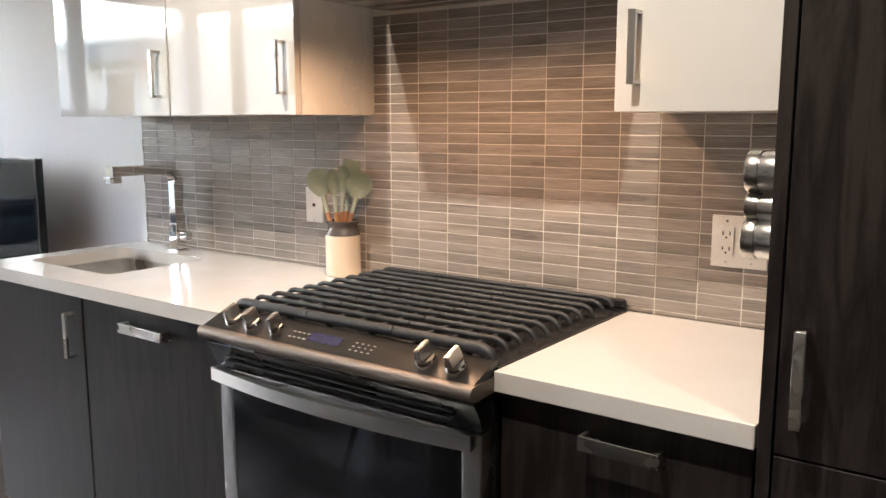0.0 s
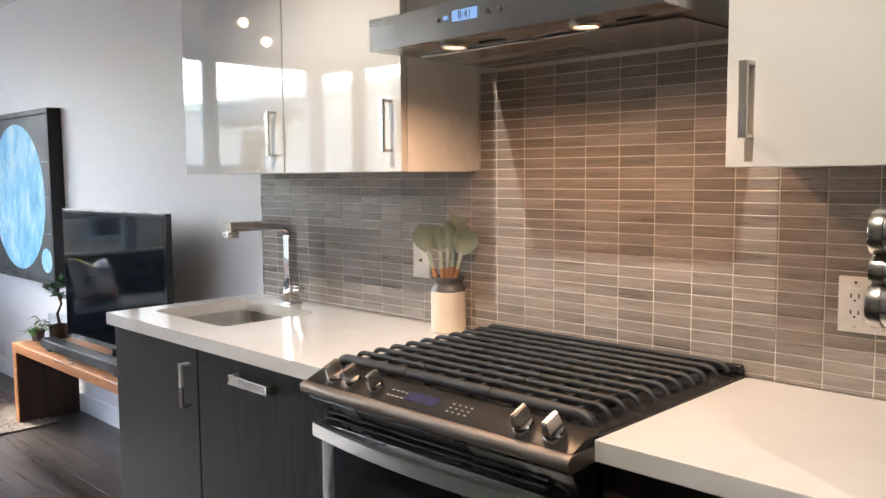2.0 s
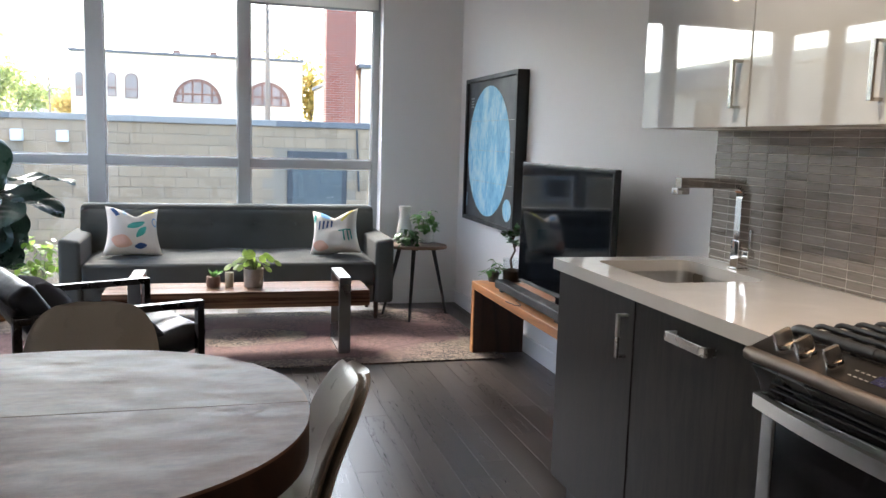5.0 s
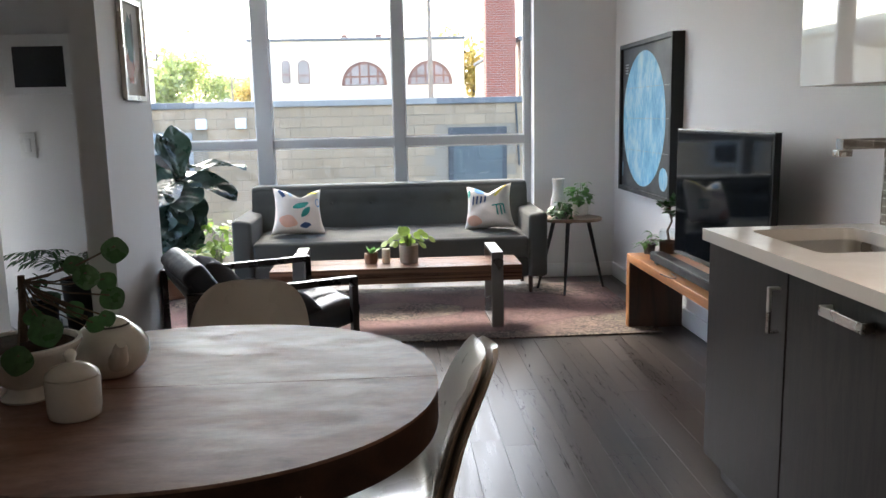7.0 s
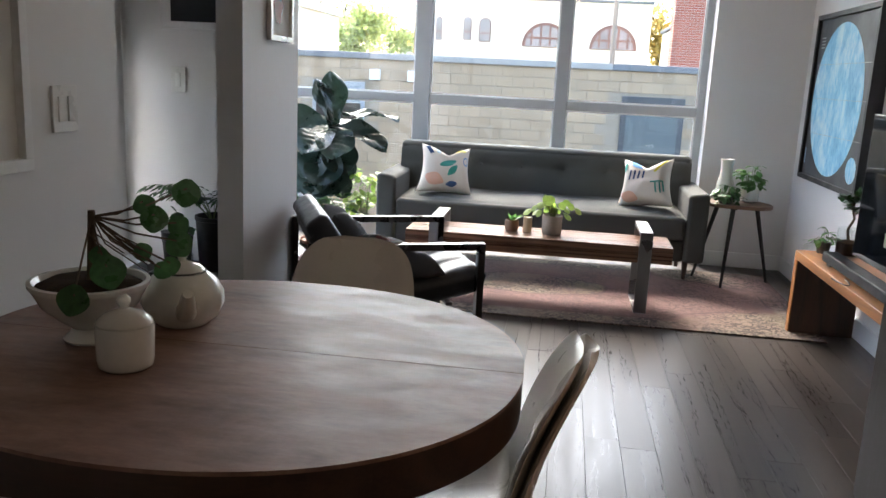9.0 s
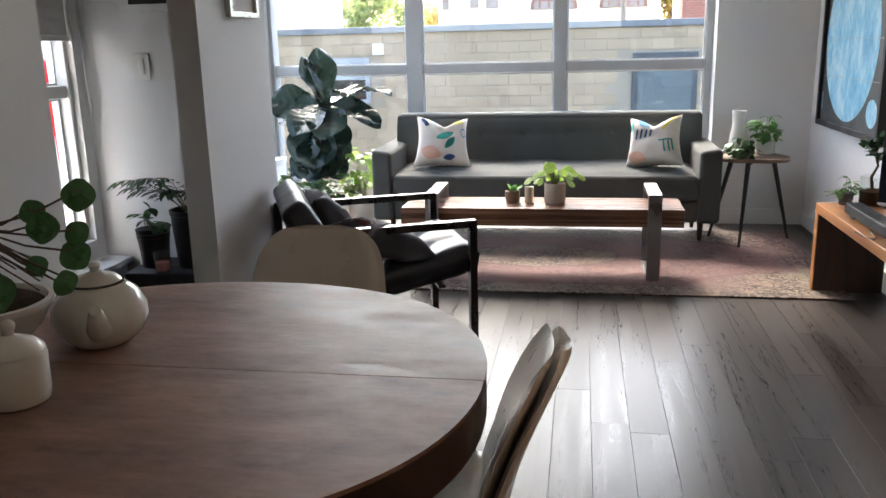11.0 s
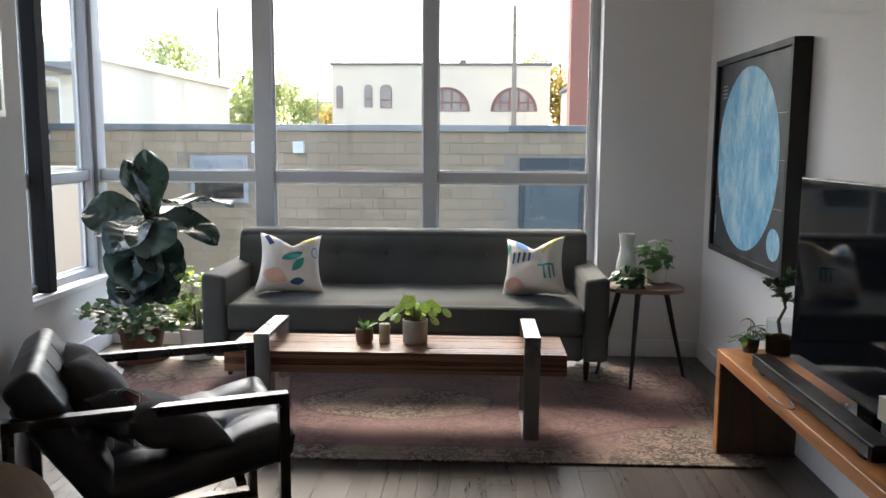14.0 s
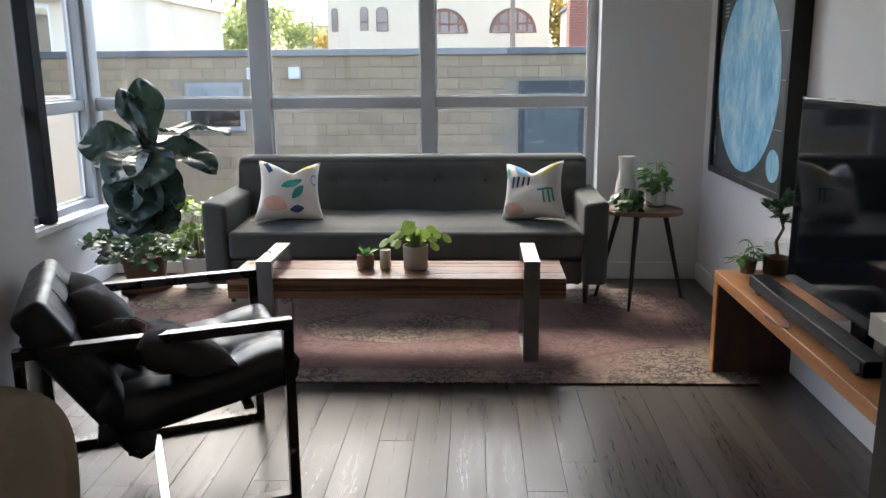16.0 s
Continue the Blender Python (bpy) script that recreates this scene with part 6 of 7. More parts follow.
def shell_chair():
    """Moulded shell chair; faces +y, base centre at the origin."""
    c = thing("dining_chair", (0, 0, 0), "beige leatherette shell chair at the dining table", "chair", "chairs round the dining table")
    def shell(u, v, off=0.0):
        x = u * 2 - 1
        # v from the front lip over the seat up the back
        if v < 0.45:
            t = v / 0.45
            y, z = 0.21 - 0.36 * t, 0.445 - 0.03 * math.sin(math.pi * t * 0.8)
            w = 0.20 + 0.012 * t
            n = Vector((0, 0, 1))
        elif v < 0.6:
            t = (v - 0.45) / 0.15
            a = t * radians(72)
            y, z = -0.15 - 0.075 * math.sin(a), 0.427 + 0.075 * (1 - math.cos(a))
            w = 0.212
            n = Vector((0, math.sin(a), math.cos(a)))
        else:
            t = (v - 0.6) / 0.4
            tt = t
            w = 0.212 - 0.04 * tt
            k = max(0.0, (tt - 0.5) / 0.5)
            y, z = -0.221 - 0.035 * tt - 0.085 * tt * tt, 0.479 + 0.322 * tt
            w *= (1 - 0.985 * k ** 3.2) ** (1 / 3.2)
            n = Vector((0, 0.95, 0.3))
        p = Vector((x * w, y, z))
        lift = (0.055 - 0.037 * max(0, min(1, (v - 0.45) * 4))) * abs(x) ** 2.0
        p += n * lift
        return p + n * off
    bm = bmesh.new()
    def rim(u, v):
        return (max(0.0, math.sin(math.pi * u)) * max(0.0, math.sin(math.pi * v))) ** 0.3
    for side in (-1, 1):
        grid_sheet(bm, 24, 90, lambda u, v: shell(u, v, side * 0.013 * rim(u, v)))
    bmesh.ops.remove_doubles(bm, verts=bm.verts[:], dist=0.0004)
    part("shell", bm, M_CHAIR, c)
    bm = bmesh.new()
    for side in (-1, 1):
        grid_sheet(bm, 24, 90, lambda u, v: shell(0.03 + 0.94 * u, 0.02 + 0.965 * v, 0.024 + side * 0.016 * rim(u, v)))
    bmesh.ops.remove_doubles(bm, verts=bm.verts[:], dist=0.0004)
    part("pad", bm, M_CHAIR, c, "stitched beige pad")
    for sx in (-1, 1):
        for y0, y1 in ((0.10, 0.21), (-0.14, -0.23)):
            bm = bmesh.new()
            rod(bm, (sx * 0.13, y0, 0.425), (sx * 0.215, y1, 0.001), 0.012, 0.009, 12)
            part("leg", bm, M_CHROME, c, "slim polished metal leg")
    bm = bmesh.new()
    box(bm, -0.14, 0.14, -0.15, 0.11, 0.405, 0.419, 0.003)
    part("seat_bracket", bm, M_DARK, c)
    return c


ch = shell_chair()
ch.matrix_basis = pose(-1.80, 1.05, 0, 0, 0, 90)
ch2 = copy_thing(ch, pose(-2.155, 1.585, 0, 0, 0, 180))
ch3 = copy_thing(ch, pose(-2.17, 0.61, 0, 0, 0, 0))

# crockery and plant on the table
jar = thing("sugar_jar", (-2.325, 0.840, 0.751), "white lidded ceramic sugar jar", "jar")
bm = bmesh.new()
lathe(bm, [(0, 0), (0.043, 0), (0.049, 0.005), (0.051, 0.02), (0.052, 0.075), (0.051, 0.082), (0.046, 0.084), (0, 0.084)], seg=36)
part("body", bm, M_WHITECER, jar)
bm = bmesh.new()
lathe(bm, [(0.050, 0.0845), (0.049, 0.090), (0.036, 0.101), (0.018, 0.108), (0.009, 0.112), (0.009, 0.118), (0.0125, 0.124), (0.011, 0.131), (0.005, 0.136), (0, 0.137)], seg=32)
part("lid", bm, M_WHITECER, jar, "domed lid with a small knob")
tp = thing("teapot", (-2.345, 1.115, 0.751), "round white ceramic teapot with a thin brown rim", "teapot", rz=-60)
bm = bmesh.new()
lathe(bm, [(0, 0), (0.05, 0), (0.056, 0.004), (0.076, 0.022), (0.087, 0.048), (0.086, 0.072), (0.072, 0.098), (0.055, 0.111), (0.048, 0.115), (0, 0.115)], seg=40)
part("body", bm, M_WHITECER, tp)
bm = bmesh.new()
lathe(bm, [(0.049, 0.1152), (0.049, 0.118), (0.046, 0.119)], seg=36)
part("rim", bm, M_GREYCER, tp, "thin brown glazed rim")
bm = bmesh.new()
lathe(bm, [(0.046, 0.1192), (0.038, 0.128), (0.018, 0.135), (0.009, 0.138), (0.008, 0.143), (0.012, 0.149), (0.009, 0.156), (0, 0.158)], seg=32)
part("lid", bm, M_WHITECER, tp)
bm = bmesh.new()
tube(bm, [(0.07, 0, 0.045), (0.10, 0, 0.06), (0.115, 0, 0.085), (0.127, 0, 0.098)], 0.024, 14, 0.010)
part("spout", bm, M_WHITECER, tp)
bm = bmesh.new()
tube(bm, [(-0.075, 0, 0.085), (-0.11, 0, 0.095), (-0.125, 0, 0.07), (-0.115, 0, 0.04), (-0.08, 0, 0.03)], 0.008, 10)
part("handle", bm, M_WHITECER, tp)
bowl = thing("footed_bowl", (-2.468, 0.965, 0.751), "white footed bowl planted with a trailing round-leaved plant", "plant bowl")
bm = bmesh.new()
lathe(bm, [(0, 0), (0.05, 0), (0.053, 0.005), (0.040, 0.018), (0.037, 0.028), (0.056, 0.042), (0.092, 0.075), (0.109, 0.108), (0.114, 0.114), (0.1145, 0.122), (0.106, 0.123), (0.098, 0.108), (0, 0.106)], seg=44)
part("bowl", bm, M_WHITECER, bowl)
bm = bmesh.new()
lathe(bm, [(0.1005, 0.112), (0.085, 0.121), (0.05, 0.124), (0, 0.122)], seg=24)
for v in bm.verts:
    v.co.z += 0.004 * noise.noise(v.co * 60)
part("soil", bm, M_SOIL, bowl)
bm = bmesh.new()
tube(bm, [(0.002, 0, 0.1), (0.004, 0.002, 0.15), (0.008, 0.0, 0.21), (0.010, 0.0, 0.262)], 0.009, 8, 0.007)
part("wooden_stake", bm, M_STEM, bowl)
r = random.Random(21)
for tip, rad in (((0.198, 0.02, 0.315), 0.028), ((0.112, 0.01, 0.285), 0.022), ((0.146, -0.01, 0.265), 0.027), ((0.185, 0.0, 0.215), 0.027), ((0.067, -0.05, 0.165), 0.034), ((0.045, -0.125, 0.125), 0.030),
                 ((0.181, -0.02, 0.175), 0.018), ((0.106, 0.01, 0.19), 0.019), ((0.04, -0.03, 0.185), 0.020), ((0.135, 0.03, 0.15), 0.02), ((0.16, 0.05, 0.24), 0.022)):
    tip = Vector(tip)
    mid = Vector((tip.x * 0.55, tip.y * 0.5, 0.5 * (0.255 + tip.z) - 0.012))
    bs, bl = bmesh.new(), bmesh.new()
    tube(bs, [(0.010, 0, 0.25), mid, tip], 0.0020, 5)
    part("stem", bs, M_STEM, bowl)
    out = Vector((0.35 + r.uniform(-0.5, 0.5), -0.25, r.uniform(-1.0, -0.3))).normalized()
    leaf_card(bl, tip - out * rad * 0.7, out, (0.4, -1, 0.35), rad * 2, rad, bend=0.12, nu=8, nv=10, fold=-0.08)
    part("leaf", bl, M_LEAF_DEEP, bowl, "round dark green leaf")
for i in range(12):
    d = rand_dir(r, -0.2, 0.4)
    k = r.uniform(0.5, 1.0)
    bs = bmesh.new()
    tube(bs, [(0.010, 0, 0.252), (0.05 * k + d.x * 0.02, d.y * 0.03, 0.235 - 0.03 * k), (0.15 * k + d.x * 0.02, d.y * 0.05, 0.165 + 0.05 * d.z)], 0.0014, 5)
    part("stem", bs, M_STEM, bowl)

# ---- walls of the dining side ----
sw = thing("light_switch", (-2.897, 1.57, 1.165), "white double rocker light switch", "switch")
part("plate", B(-0.002, 0.006, -0.055, 0.055, -0.062, 0.062, bevel=0.002), M_PLASTIC_W, sw)
for y in (-0.022, 0.022):
    part("rocker", B(0.0062, 0.011, y - 0.015, y + 0.015, -0.034, 0.034, bevel=0.002), M_PLASTIC_W, sw)
pf = thing("framed_print", (-2.897, 0.98, 1.02), "white-framed print with a dark and red image", "picture")
for a in ((0, 0.03, -0.41, 0.41, 0, 0.03), (0, 0.03, -0.41, 0.41, 0.87, 0.9), (0, 0.03, -0.41, -0.38, 0.03, 0.87), (0, 0.03, 0.38, 0.41, 0.03, 0.87)):
    part("frame_bar", B(*a, bevel=0.002), M_TRIM, pf)
part("mount", B(0.004, 0.008, -0.38, 0.38, 0.03, 0.87), M_PAPER, pf)
part("print_image", B(0.009, 0.010, -0.30, 0.31, 0.13, 0.58), M_INK, pf, "dark printed field")
part("print_image", B(0.009, 0.010, -0.30, 0.31, 0.585, 0.78), M_INKRED, pf, "red printed field")
sp = thing("framed_print", (XS + 0.002, 3.06, 1.41), "pale-framed small print with coral brush marks", "picture")
for a in ((0, 0.022, -0.145, 0.145, 0, 0.022), (0, 0.022, -0.145, 0.145, 0.42, 0.442), (0, 0.022, -0.145, -0.123, 0.022, 0.42), (0, 0.022, 0.123, 0.145, 0.022, 0.42)):
    part("frame_bar", B(*a, bevel=0.0015), M_NICKEL, sp)
part("mount", B(0.003, 0.006, -0.123, 0.123, 0.022, 0.42), M_PAPER, sp)
for (y, z, a, b), mm in (((-0.005, 0.27, 0.055, 0.11), mat("teal_grey_wash", (0.16, 0.24, 0.24), 0.7, vary=0.3, scale=20)), ((-0.02, 0.15, 0.06, 0.075), M_INKRED), ((0.03, 0.31, 0.022, 0.08), mat("slate_wash", (0.11, 0.13, 0.14), 0.7, vary=0.3, scale=20))):
    bm = bmesh.new()
    rr = random.Random(int(z * 100))
    bm.faces.new([bm.verts.new((0.0064 + 0.0003 * z * 10, y + a * math.cos(t) * rr.uniform(0.75, 1.1), z + b * math.sin(t) * rr.uniform(0.75, 1.1))) for t in [2 * math.pi * k / 20 for k in range(20)]])
    part("brush_mark", bm, mm, sp, smooth=False)
tpn = thing("wall_panel", (-3.275, 3.198, 1.58), "dark screen in a white wall frame", "panel")
part("frame", B(-0.165, 0.165, -0.012, 0, -0.13, 0.14, bevel=0.003), M_TRIM, tpn)
part("screen", B(-0.112, 0.115, -0.0145, -0.0125, -0.096, 0.085), M_INK, tpn, "dark grey screen")
rs = thing("light_switch", (-3.36, 3.198, 1.22), "white single light switch in the recess", "switch")
part("plate", B(-0.036, 0.036, -0.006, 0, -0.058, 0.058, bevel=0.002), M_PLASTIC_W, rs)
part("rocker", B(-0.014, 0.014, -0.010, -0.0062, -0.032, 0.032, bevel=0.002), M_PLASTIC_W, rs)

# recess: ledge, black planters, palm, blind cord
lg = thing("window_ledge_box", (-3.6, 2.35, 0), "low white boxed ledge under the recess window", "ledge")
part("front_panel", B(-0.10, 0.06, -1.0, 0.84, 0.001, 0.33, bevel=0.003), M_TRIM, lg)
part("top", B(-0.10, 0.09, -1.02, 0.848, 0.331, 0.36, bevel=0.004), M_TRIM, lg)
def planter(at, r, h, label):
    p = thing("planter", at, label, "planter", "black planters in the recess")
    bm = bmesh.new()
    lathe(bm, [(0, 0), (r * 0.82, 0), (r * 0.85, 0.01), (r, h - 0.02), (r * 1.04, h - 0.018), (r * 1.04, h), (r * 0.94, h), (r * 0.9, h - 0.04), (0, h - 0.04)], seg=28)
    part("pot", bm, M_BLACKPOT, p)
    bm = bmesh.new()
    lathe(bm, [(r * 0.9, h - 0.038), (0, h - 0.03)], seg=18)
    part("soil", bm, M_SOIL, p)
    return p
stand = thing("plant_stand", (-3.16, 3.0, 0), "low black plant stand in the recess", "stand")
part("box", B(-0.205, 0.19, -0.13, 0.15, 0.001, 0.37, bevel=0.006), M_DARK, stand)
planter((-3.285, 3.0, 0.371), 0.068, 0.15, "small black plastic planter")
planter((-3.105, 3.03, 0.371), 0.095, 0.25, "tall black plastic planter")
planter((-3.44, 2.92, 0.001), 0.10, 0.27, "black planter on the floor")
palm = thing("parlour_palm", (-3.12, 3.02, 0.59), "small parlour palm with feathery fronds", "plant")
bs, bl = bmesh.new(), bmesh.new()
r = random.Random(5)
for i in range(15):
    a = r.uniform(0, 2 * math.pi)
    L = r.uniform(0.22, 0.36)
    out = Vector((0.9 * math.cos(a) - 0.45, -0.1 - 0.4 * abs(math.sin(a)), 0))
    pts = [Vector((0, 0, 0.0)) + out * (L * 0.75 * t) + Vector((0, 0, L * (1.25 * t - 0.75 * t * t))) for t in [k / 8 for k in range(9)]]
    tube(bs, pts, 0.002, 5, 0.001)
    for k in range(3, 9):
        dirn = (pts[k] - pts[k - 1]).normalized()
        side = dirn.cross(Vector((0, 0, 1))).normalized()
        for s in (-1, 1):
            leaf_card(bl, pts[k], side * s + dirn * 0.7 - Vector((0, 0, 0.25)), (0, 0, 1), 0.095 * (1.2 - k / 14), 0.0085, bend=0.2, nu=2, nv=3)
part("stems", bs, M_STEMG, palm)
part("fronds", bl, M_LEAF_DEEP, palm)
r2 = leafy_pot("small_plant", (-3.30, 2.99, 0.49), "small round-leaved plant in the black planter", M_BLACKPOT, [(0, 0), (0.05, 0), (0.055, 0.05), (0.05, 0.05), (0, 0.045)], 9, M_LEAF_DEEP, 0.07, 0.12, 0.05, 31)
cg = thing("candle_glass", (-3.20, 2.90, 0.371), "small amber candle glass", "candle")
bm = bmesh.new()
lathe(bm, [(0, 0.001), (0.03, 0.001), (0.033, 0.006), (0.035, 0.09), (0.033, 0.09), (0.031, 0.008), (0, 0.008)], seg=24)
part("glass", bm, M_CLEAR, cg)
bm = bmesh.new()
lathe(bm, [(0, 0.009), (0.03, 0.009), (0.03, 0.045), (0, 0.046)], seg=20)
part("wax", bm, mat("coral_wax", (0.5, 0.16, 0.10), 0.5), cg)
bm = bmesh.new()
tube(bm, [(-3.62, 3.15, 2.3), (-3.615, 3.155, 1.5), (-3.61, 3.16, 0.86)], 0.002, 6)
tube(bm, [(-3.60, 3.17, 2.3), (-3.60, 3.17, 1.5), (-3.61, 3.16, 0.86)], 0.002, 6)
cord = tagged(link("blind_cord", bm, M_TRIM), "thin white looped blind cord", "cord")

# ---- plants by the window ----
fig = thing("fiddle_leaf_fig", (-3.345, 5.46, 0.0), "fiddle-leaf fig with large dark leaves in a terracotta pot", "plant")
bm = bmesh.new()
lathe(bm, [(0, 0.001), (0.14, 0.001), (0.152, 0.01), (0.156, 0.032), (0.148, 0.032), (0.14, 0.015), (0, 0.015)], seg=36)
part("saucer", bm, M_TERRA, fig)
bm = bmesh.new()
lathe(bm, [(0, 0.016), (0.105, 0.016), (0.109, 0.03), (0.133, 0.18), (0.143, 0.182), (0.145, 0.222), (0.135, 0.222), (0.13, 0.19), (0, 0.19)], seg=36)
part("pot", bm, M_TERRA, fig, "brown terracotta pot")
bm = bmesh.new()
lathe(bm, [(0.130, 0.192), (0.08, 0.202), (0, 0.20)], seg=24)
part("soil", bm, M_SOIL, fig)
bm = bmesh.new()
tube(bm, [(0, 0, 0.19), (0.03, 0.0, 0.45), (0.03, -0.02, 0.66), (0.07, -0.03, 0.80), (0.10, -0.03, 0.90)], 0.014, 10, 0.007)
part("trunk", bm, M_STEM, fig)
C = (0.10, -0.03, 0.88)
for b0, d, L, w, bend, up in (
        (C, (-0.06, 0.12, 1.0), 0.41, 0.095, 0.08, (0.75, -0.7, 0.2)), (C, (-0.46, -0.15, 0.88), 0.37, 0.085, -0.14, (0.8, -0.45, 0.6)),
        (C, (-0.97, -0.20, 0.12), 0.40, 0.12, 0.10, (0.1, -0.8, 0.6)), ((0.16, 0.0, 0.97), (1.0, 0.05, 0.10), 0.42, 0.075, 0.14, (0.05, -0.1, 1)),
        (C, (0.80, -0.30, 0.05), 0.42, 0.10, 0.42, (0.2, -0.5, 0.8)), (C, (0.30, -0.85, -0.35), 0.34, 0.13, 0.25, (0.1, -0.4, 0.9)),
        (C, (-0.35, -0.85, -0.25), 0.34, 0.13, 0.30, (0, -0.4, 0.9)), (C, (0.25, 0.9, 0.35), 0.32, 0.11, 0.3, (0, 0, 1)), (C, (-0.6, 0.7, 0.1), 0.32, 0.11, 0.4, (0, 0, 1)),
        ((0.06, -0.02, 0.80), (-1.0, -0.1, -0.02), 0.30, 0.07, 0.12, (0, -0.15, 1)), ((0.07, -0.02, 0.78), (0.62, -0.55, -0.6), 0.30, 0.12, 0.2, (0.2, -0.8, 0.5)),
        ((0.06, -0.02, 0.76), (-0.45, -0.6, -0.75), 0.32, 0.13, 0.15, (-0.2, -0.8, 0.5)), ((0.06, -0.02, 0.73), (0.08, -0.75, -0.75), 0.34, 0.13, 0.12, (0, -0.8, 0.5)),
        ((0.05, -0.02, 0.70), (0.75, 0.1, -0.65), 0.28, 0.11, 0.2, (0.5, -0.6, 0.5)), ((0.05, 0.0, 0.68), (-0.80, -0.2, -0.60), 0.30, 0.12, 0.2, (-0.4, -0.7, 0.5)),
        ((0.04, 0.0, 0.62), (0.42, -0.6, -0.75), 0.29, 0.12, 0.12, (0.2, -0.8, 0.4)), ((0.04, 0.0, 0.60), (-0.35, -0.65, -0.7), 0.29, 0.12, 0.12, (-0.2, -0.8, 0.4)),
        ((0.03, 0.0, 0.54), (0.10, -0.8, -0.6), 0.26, 0.12, 0.1, (0, -0.8, 0.5)), ((0.03, 0.0, 0.52), (0.75, -0.3, -0.35), 0.24, 0.10, 0.25, (0.3, -0.6, 0.6)), ((0.03, 0.0, 0.50), (-0.75, -0.35, -0.35), 0.25, 0.10, 0.25, (-0.3, -0.6, 0.6))):
    bm = bmesh.new()
    leaf_card(bm, b0, d, up, L, w * 1.12, bend=bend, round_=1.55, nu=12, nv=36, fold=0.26, wave=0.05, rib=0.009, blunt=0.55)
    part("leaf", bm, M_LEAF_DARK, fig, "large dark leathery leaf")
under = thing("pothos", (-3.37, 5.43, 0.192), "small-leaved trailing plant under the fig", "plant")
bs, bl = bmesh.new(), bmesh.new()
r = random.Random(33)
for i in range(44):
    d = rand_dir(r, -0.1, 0.8)
    L = r.uniform(0.16, 0.36)
    p0, pm = Vector((d.x * 0.08, d.y * 0.08, 0.0)), Vector((d.x * L * 0.65, d.y * L * 0.65, 0.05 + 0.10 * d.z + 0.06))
    pe = Vector((d.x * L, d.y * L, 0.02 + L * 0.75 * d.z))
    tube(bs, [p0, pm, pe], 0.002, 4)
    for k in range(6):
        q = pm.lerp(pe, k / 5) if k else p0.lerp(pm, 0.7)
        leaf_card(bl, q, (d + 0.9 * rand_dir(r, -0.6, 0.6)).normalized(), (0.1, -0.5, 0.9), r.uniform(0.045, 0.062), r.uniform(0.018, 0.025), bend=0.25, nu=2, nv=5, blunt=0.65)
part("stems", bs, M_STEMG, under)
part("leaves", bl, M_LEAF_DEEP, under)
leafy_pot("ivy_pot", (-3.02, 5.52, 0.001), "yellow-green leafy plant in a white pot behind the sofa", M_WHITECER, [(0, 0), (0.085, 0), (0.095, 0.01), (0.11, 0.2), (0.10, 0.2), (0.095, 0.17), (0, 0.17)], 44, M_LEAF_LIGHT, 0.20, 0.42, 0.06, 41, lo=0.2)

# ---- outside ----
ground = structure("ground", B(-80, 80, -40, 160, -3.24, -3.2), M_ROAD, "grey asphalt yard and street", "ground")
bm = B(-9.0, -3.96, -2.0, 6.9, -3.19, -0.14)
terrace = structure("terrace", bm, M_MORTAR, "paved terrace beside the flat", "terrace")
YBK = 15.5
block_wall = tagged(new("wall_block_building"), "tan concrete block building across the yard", "building", kind="structure")
bm = B(-9.6, 3.4, YBK + 0.012, YBK + 5.0, -3.2, 1.52)
part("core", bm, M_MORTAR, block_wall, smooth=False)
bm = bmesh.new()
box(bm, -9.7, -5.4, YBK - 0.05, YBK + 5.1, 1.52, 1.64, 0.01)
part("parapet", bm, M_PARAPET, block_wall, "dark grey metal parapet flashing")
part("parapet", B(-5.398, -0.752, YBK - 0.05, YBK + 5.1, 1.52, 1.64, bevel=0.01), mat("pale_metal_flashing", (0.30, 0.285, 0.26), 0.55, vary=0.1, scale=2, fine=30, bump=0.03), block_wall, "pale weathered parapet flashing")
part("parapet", B(-0.75, 3.5, YBK - 0.05, YBK + 5.1, 1.52, 1.64, bevel=0.01), M_PARAPET, block_wall, "dark grey metal parapet flashing")
bm = B(-0.54, 0.62, YBK - 0.03, YBK + 0.0, -1.1, 1.06, bevel=0.01)
M_SILLGREY = mat("pale_grey_frame", (0.36, 0.36, 0.36), 0.6, vary=0.06)
fd = part("door_frame", bm, M_DARKGREY, block_wall, "dark grey steel door frame")
part("door_leaf", B(-0.44, 0.52, YBK - 0.04, YBK - 0.031, -1.08, 0.86), mat("grey_green_door", (0.10, 0.115, 0.115), 0.5, vary=0.1), fd)
wf = part("window_frame", B(-6.54, -5.48, YBK - 0.04, YBK - 0.002, 0.21, 1.07, bevel=0.01), M_SILLGREY, block_wall, "pale grey framed window")
part("pane", B(-6.46, -5.56, YBK - 0.046, YBK - 0.041, 0.29, 0.99), M_BLKGLASS, wf, "dark window glass")
part("pane", B(-6.46, -5.56, YBK - 0.052, YBK - 0.047, 0.66, 0.99), mat("pale_screen", (0.3, 0.32, 0.33), 0.3), wf)
for x in (-4.53, -5.28):
    v = part("wall_vent", B(x - 0.10, x + 0.10, YBK - 0.14, YBK + 0.0, 1.12, 1.33, bevel=0.02), M_TRIM, block_wall, "white plastic wall vent")
bm = bmesh.new()
rod(bm, (0.86, YBK - 0.05, 0.3), (0.80, YBK - 0.05, 1.5), 0.02, seg=8)
part("downpipe", bm, M_DARKGREY, block_wall)

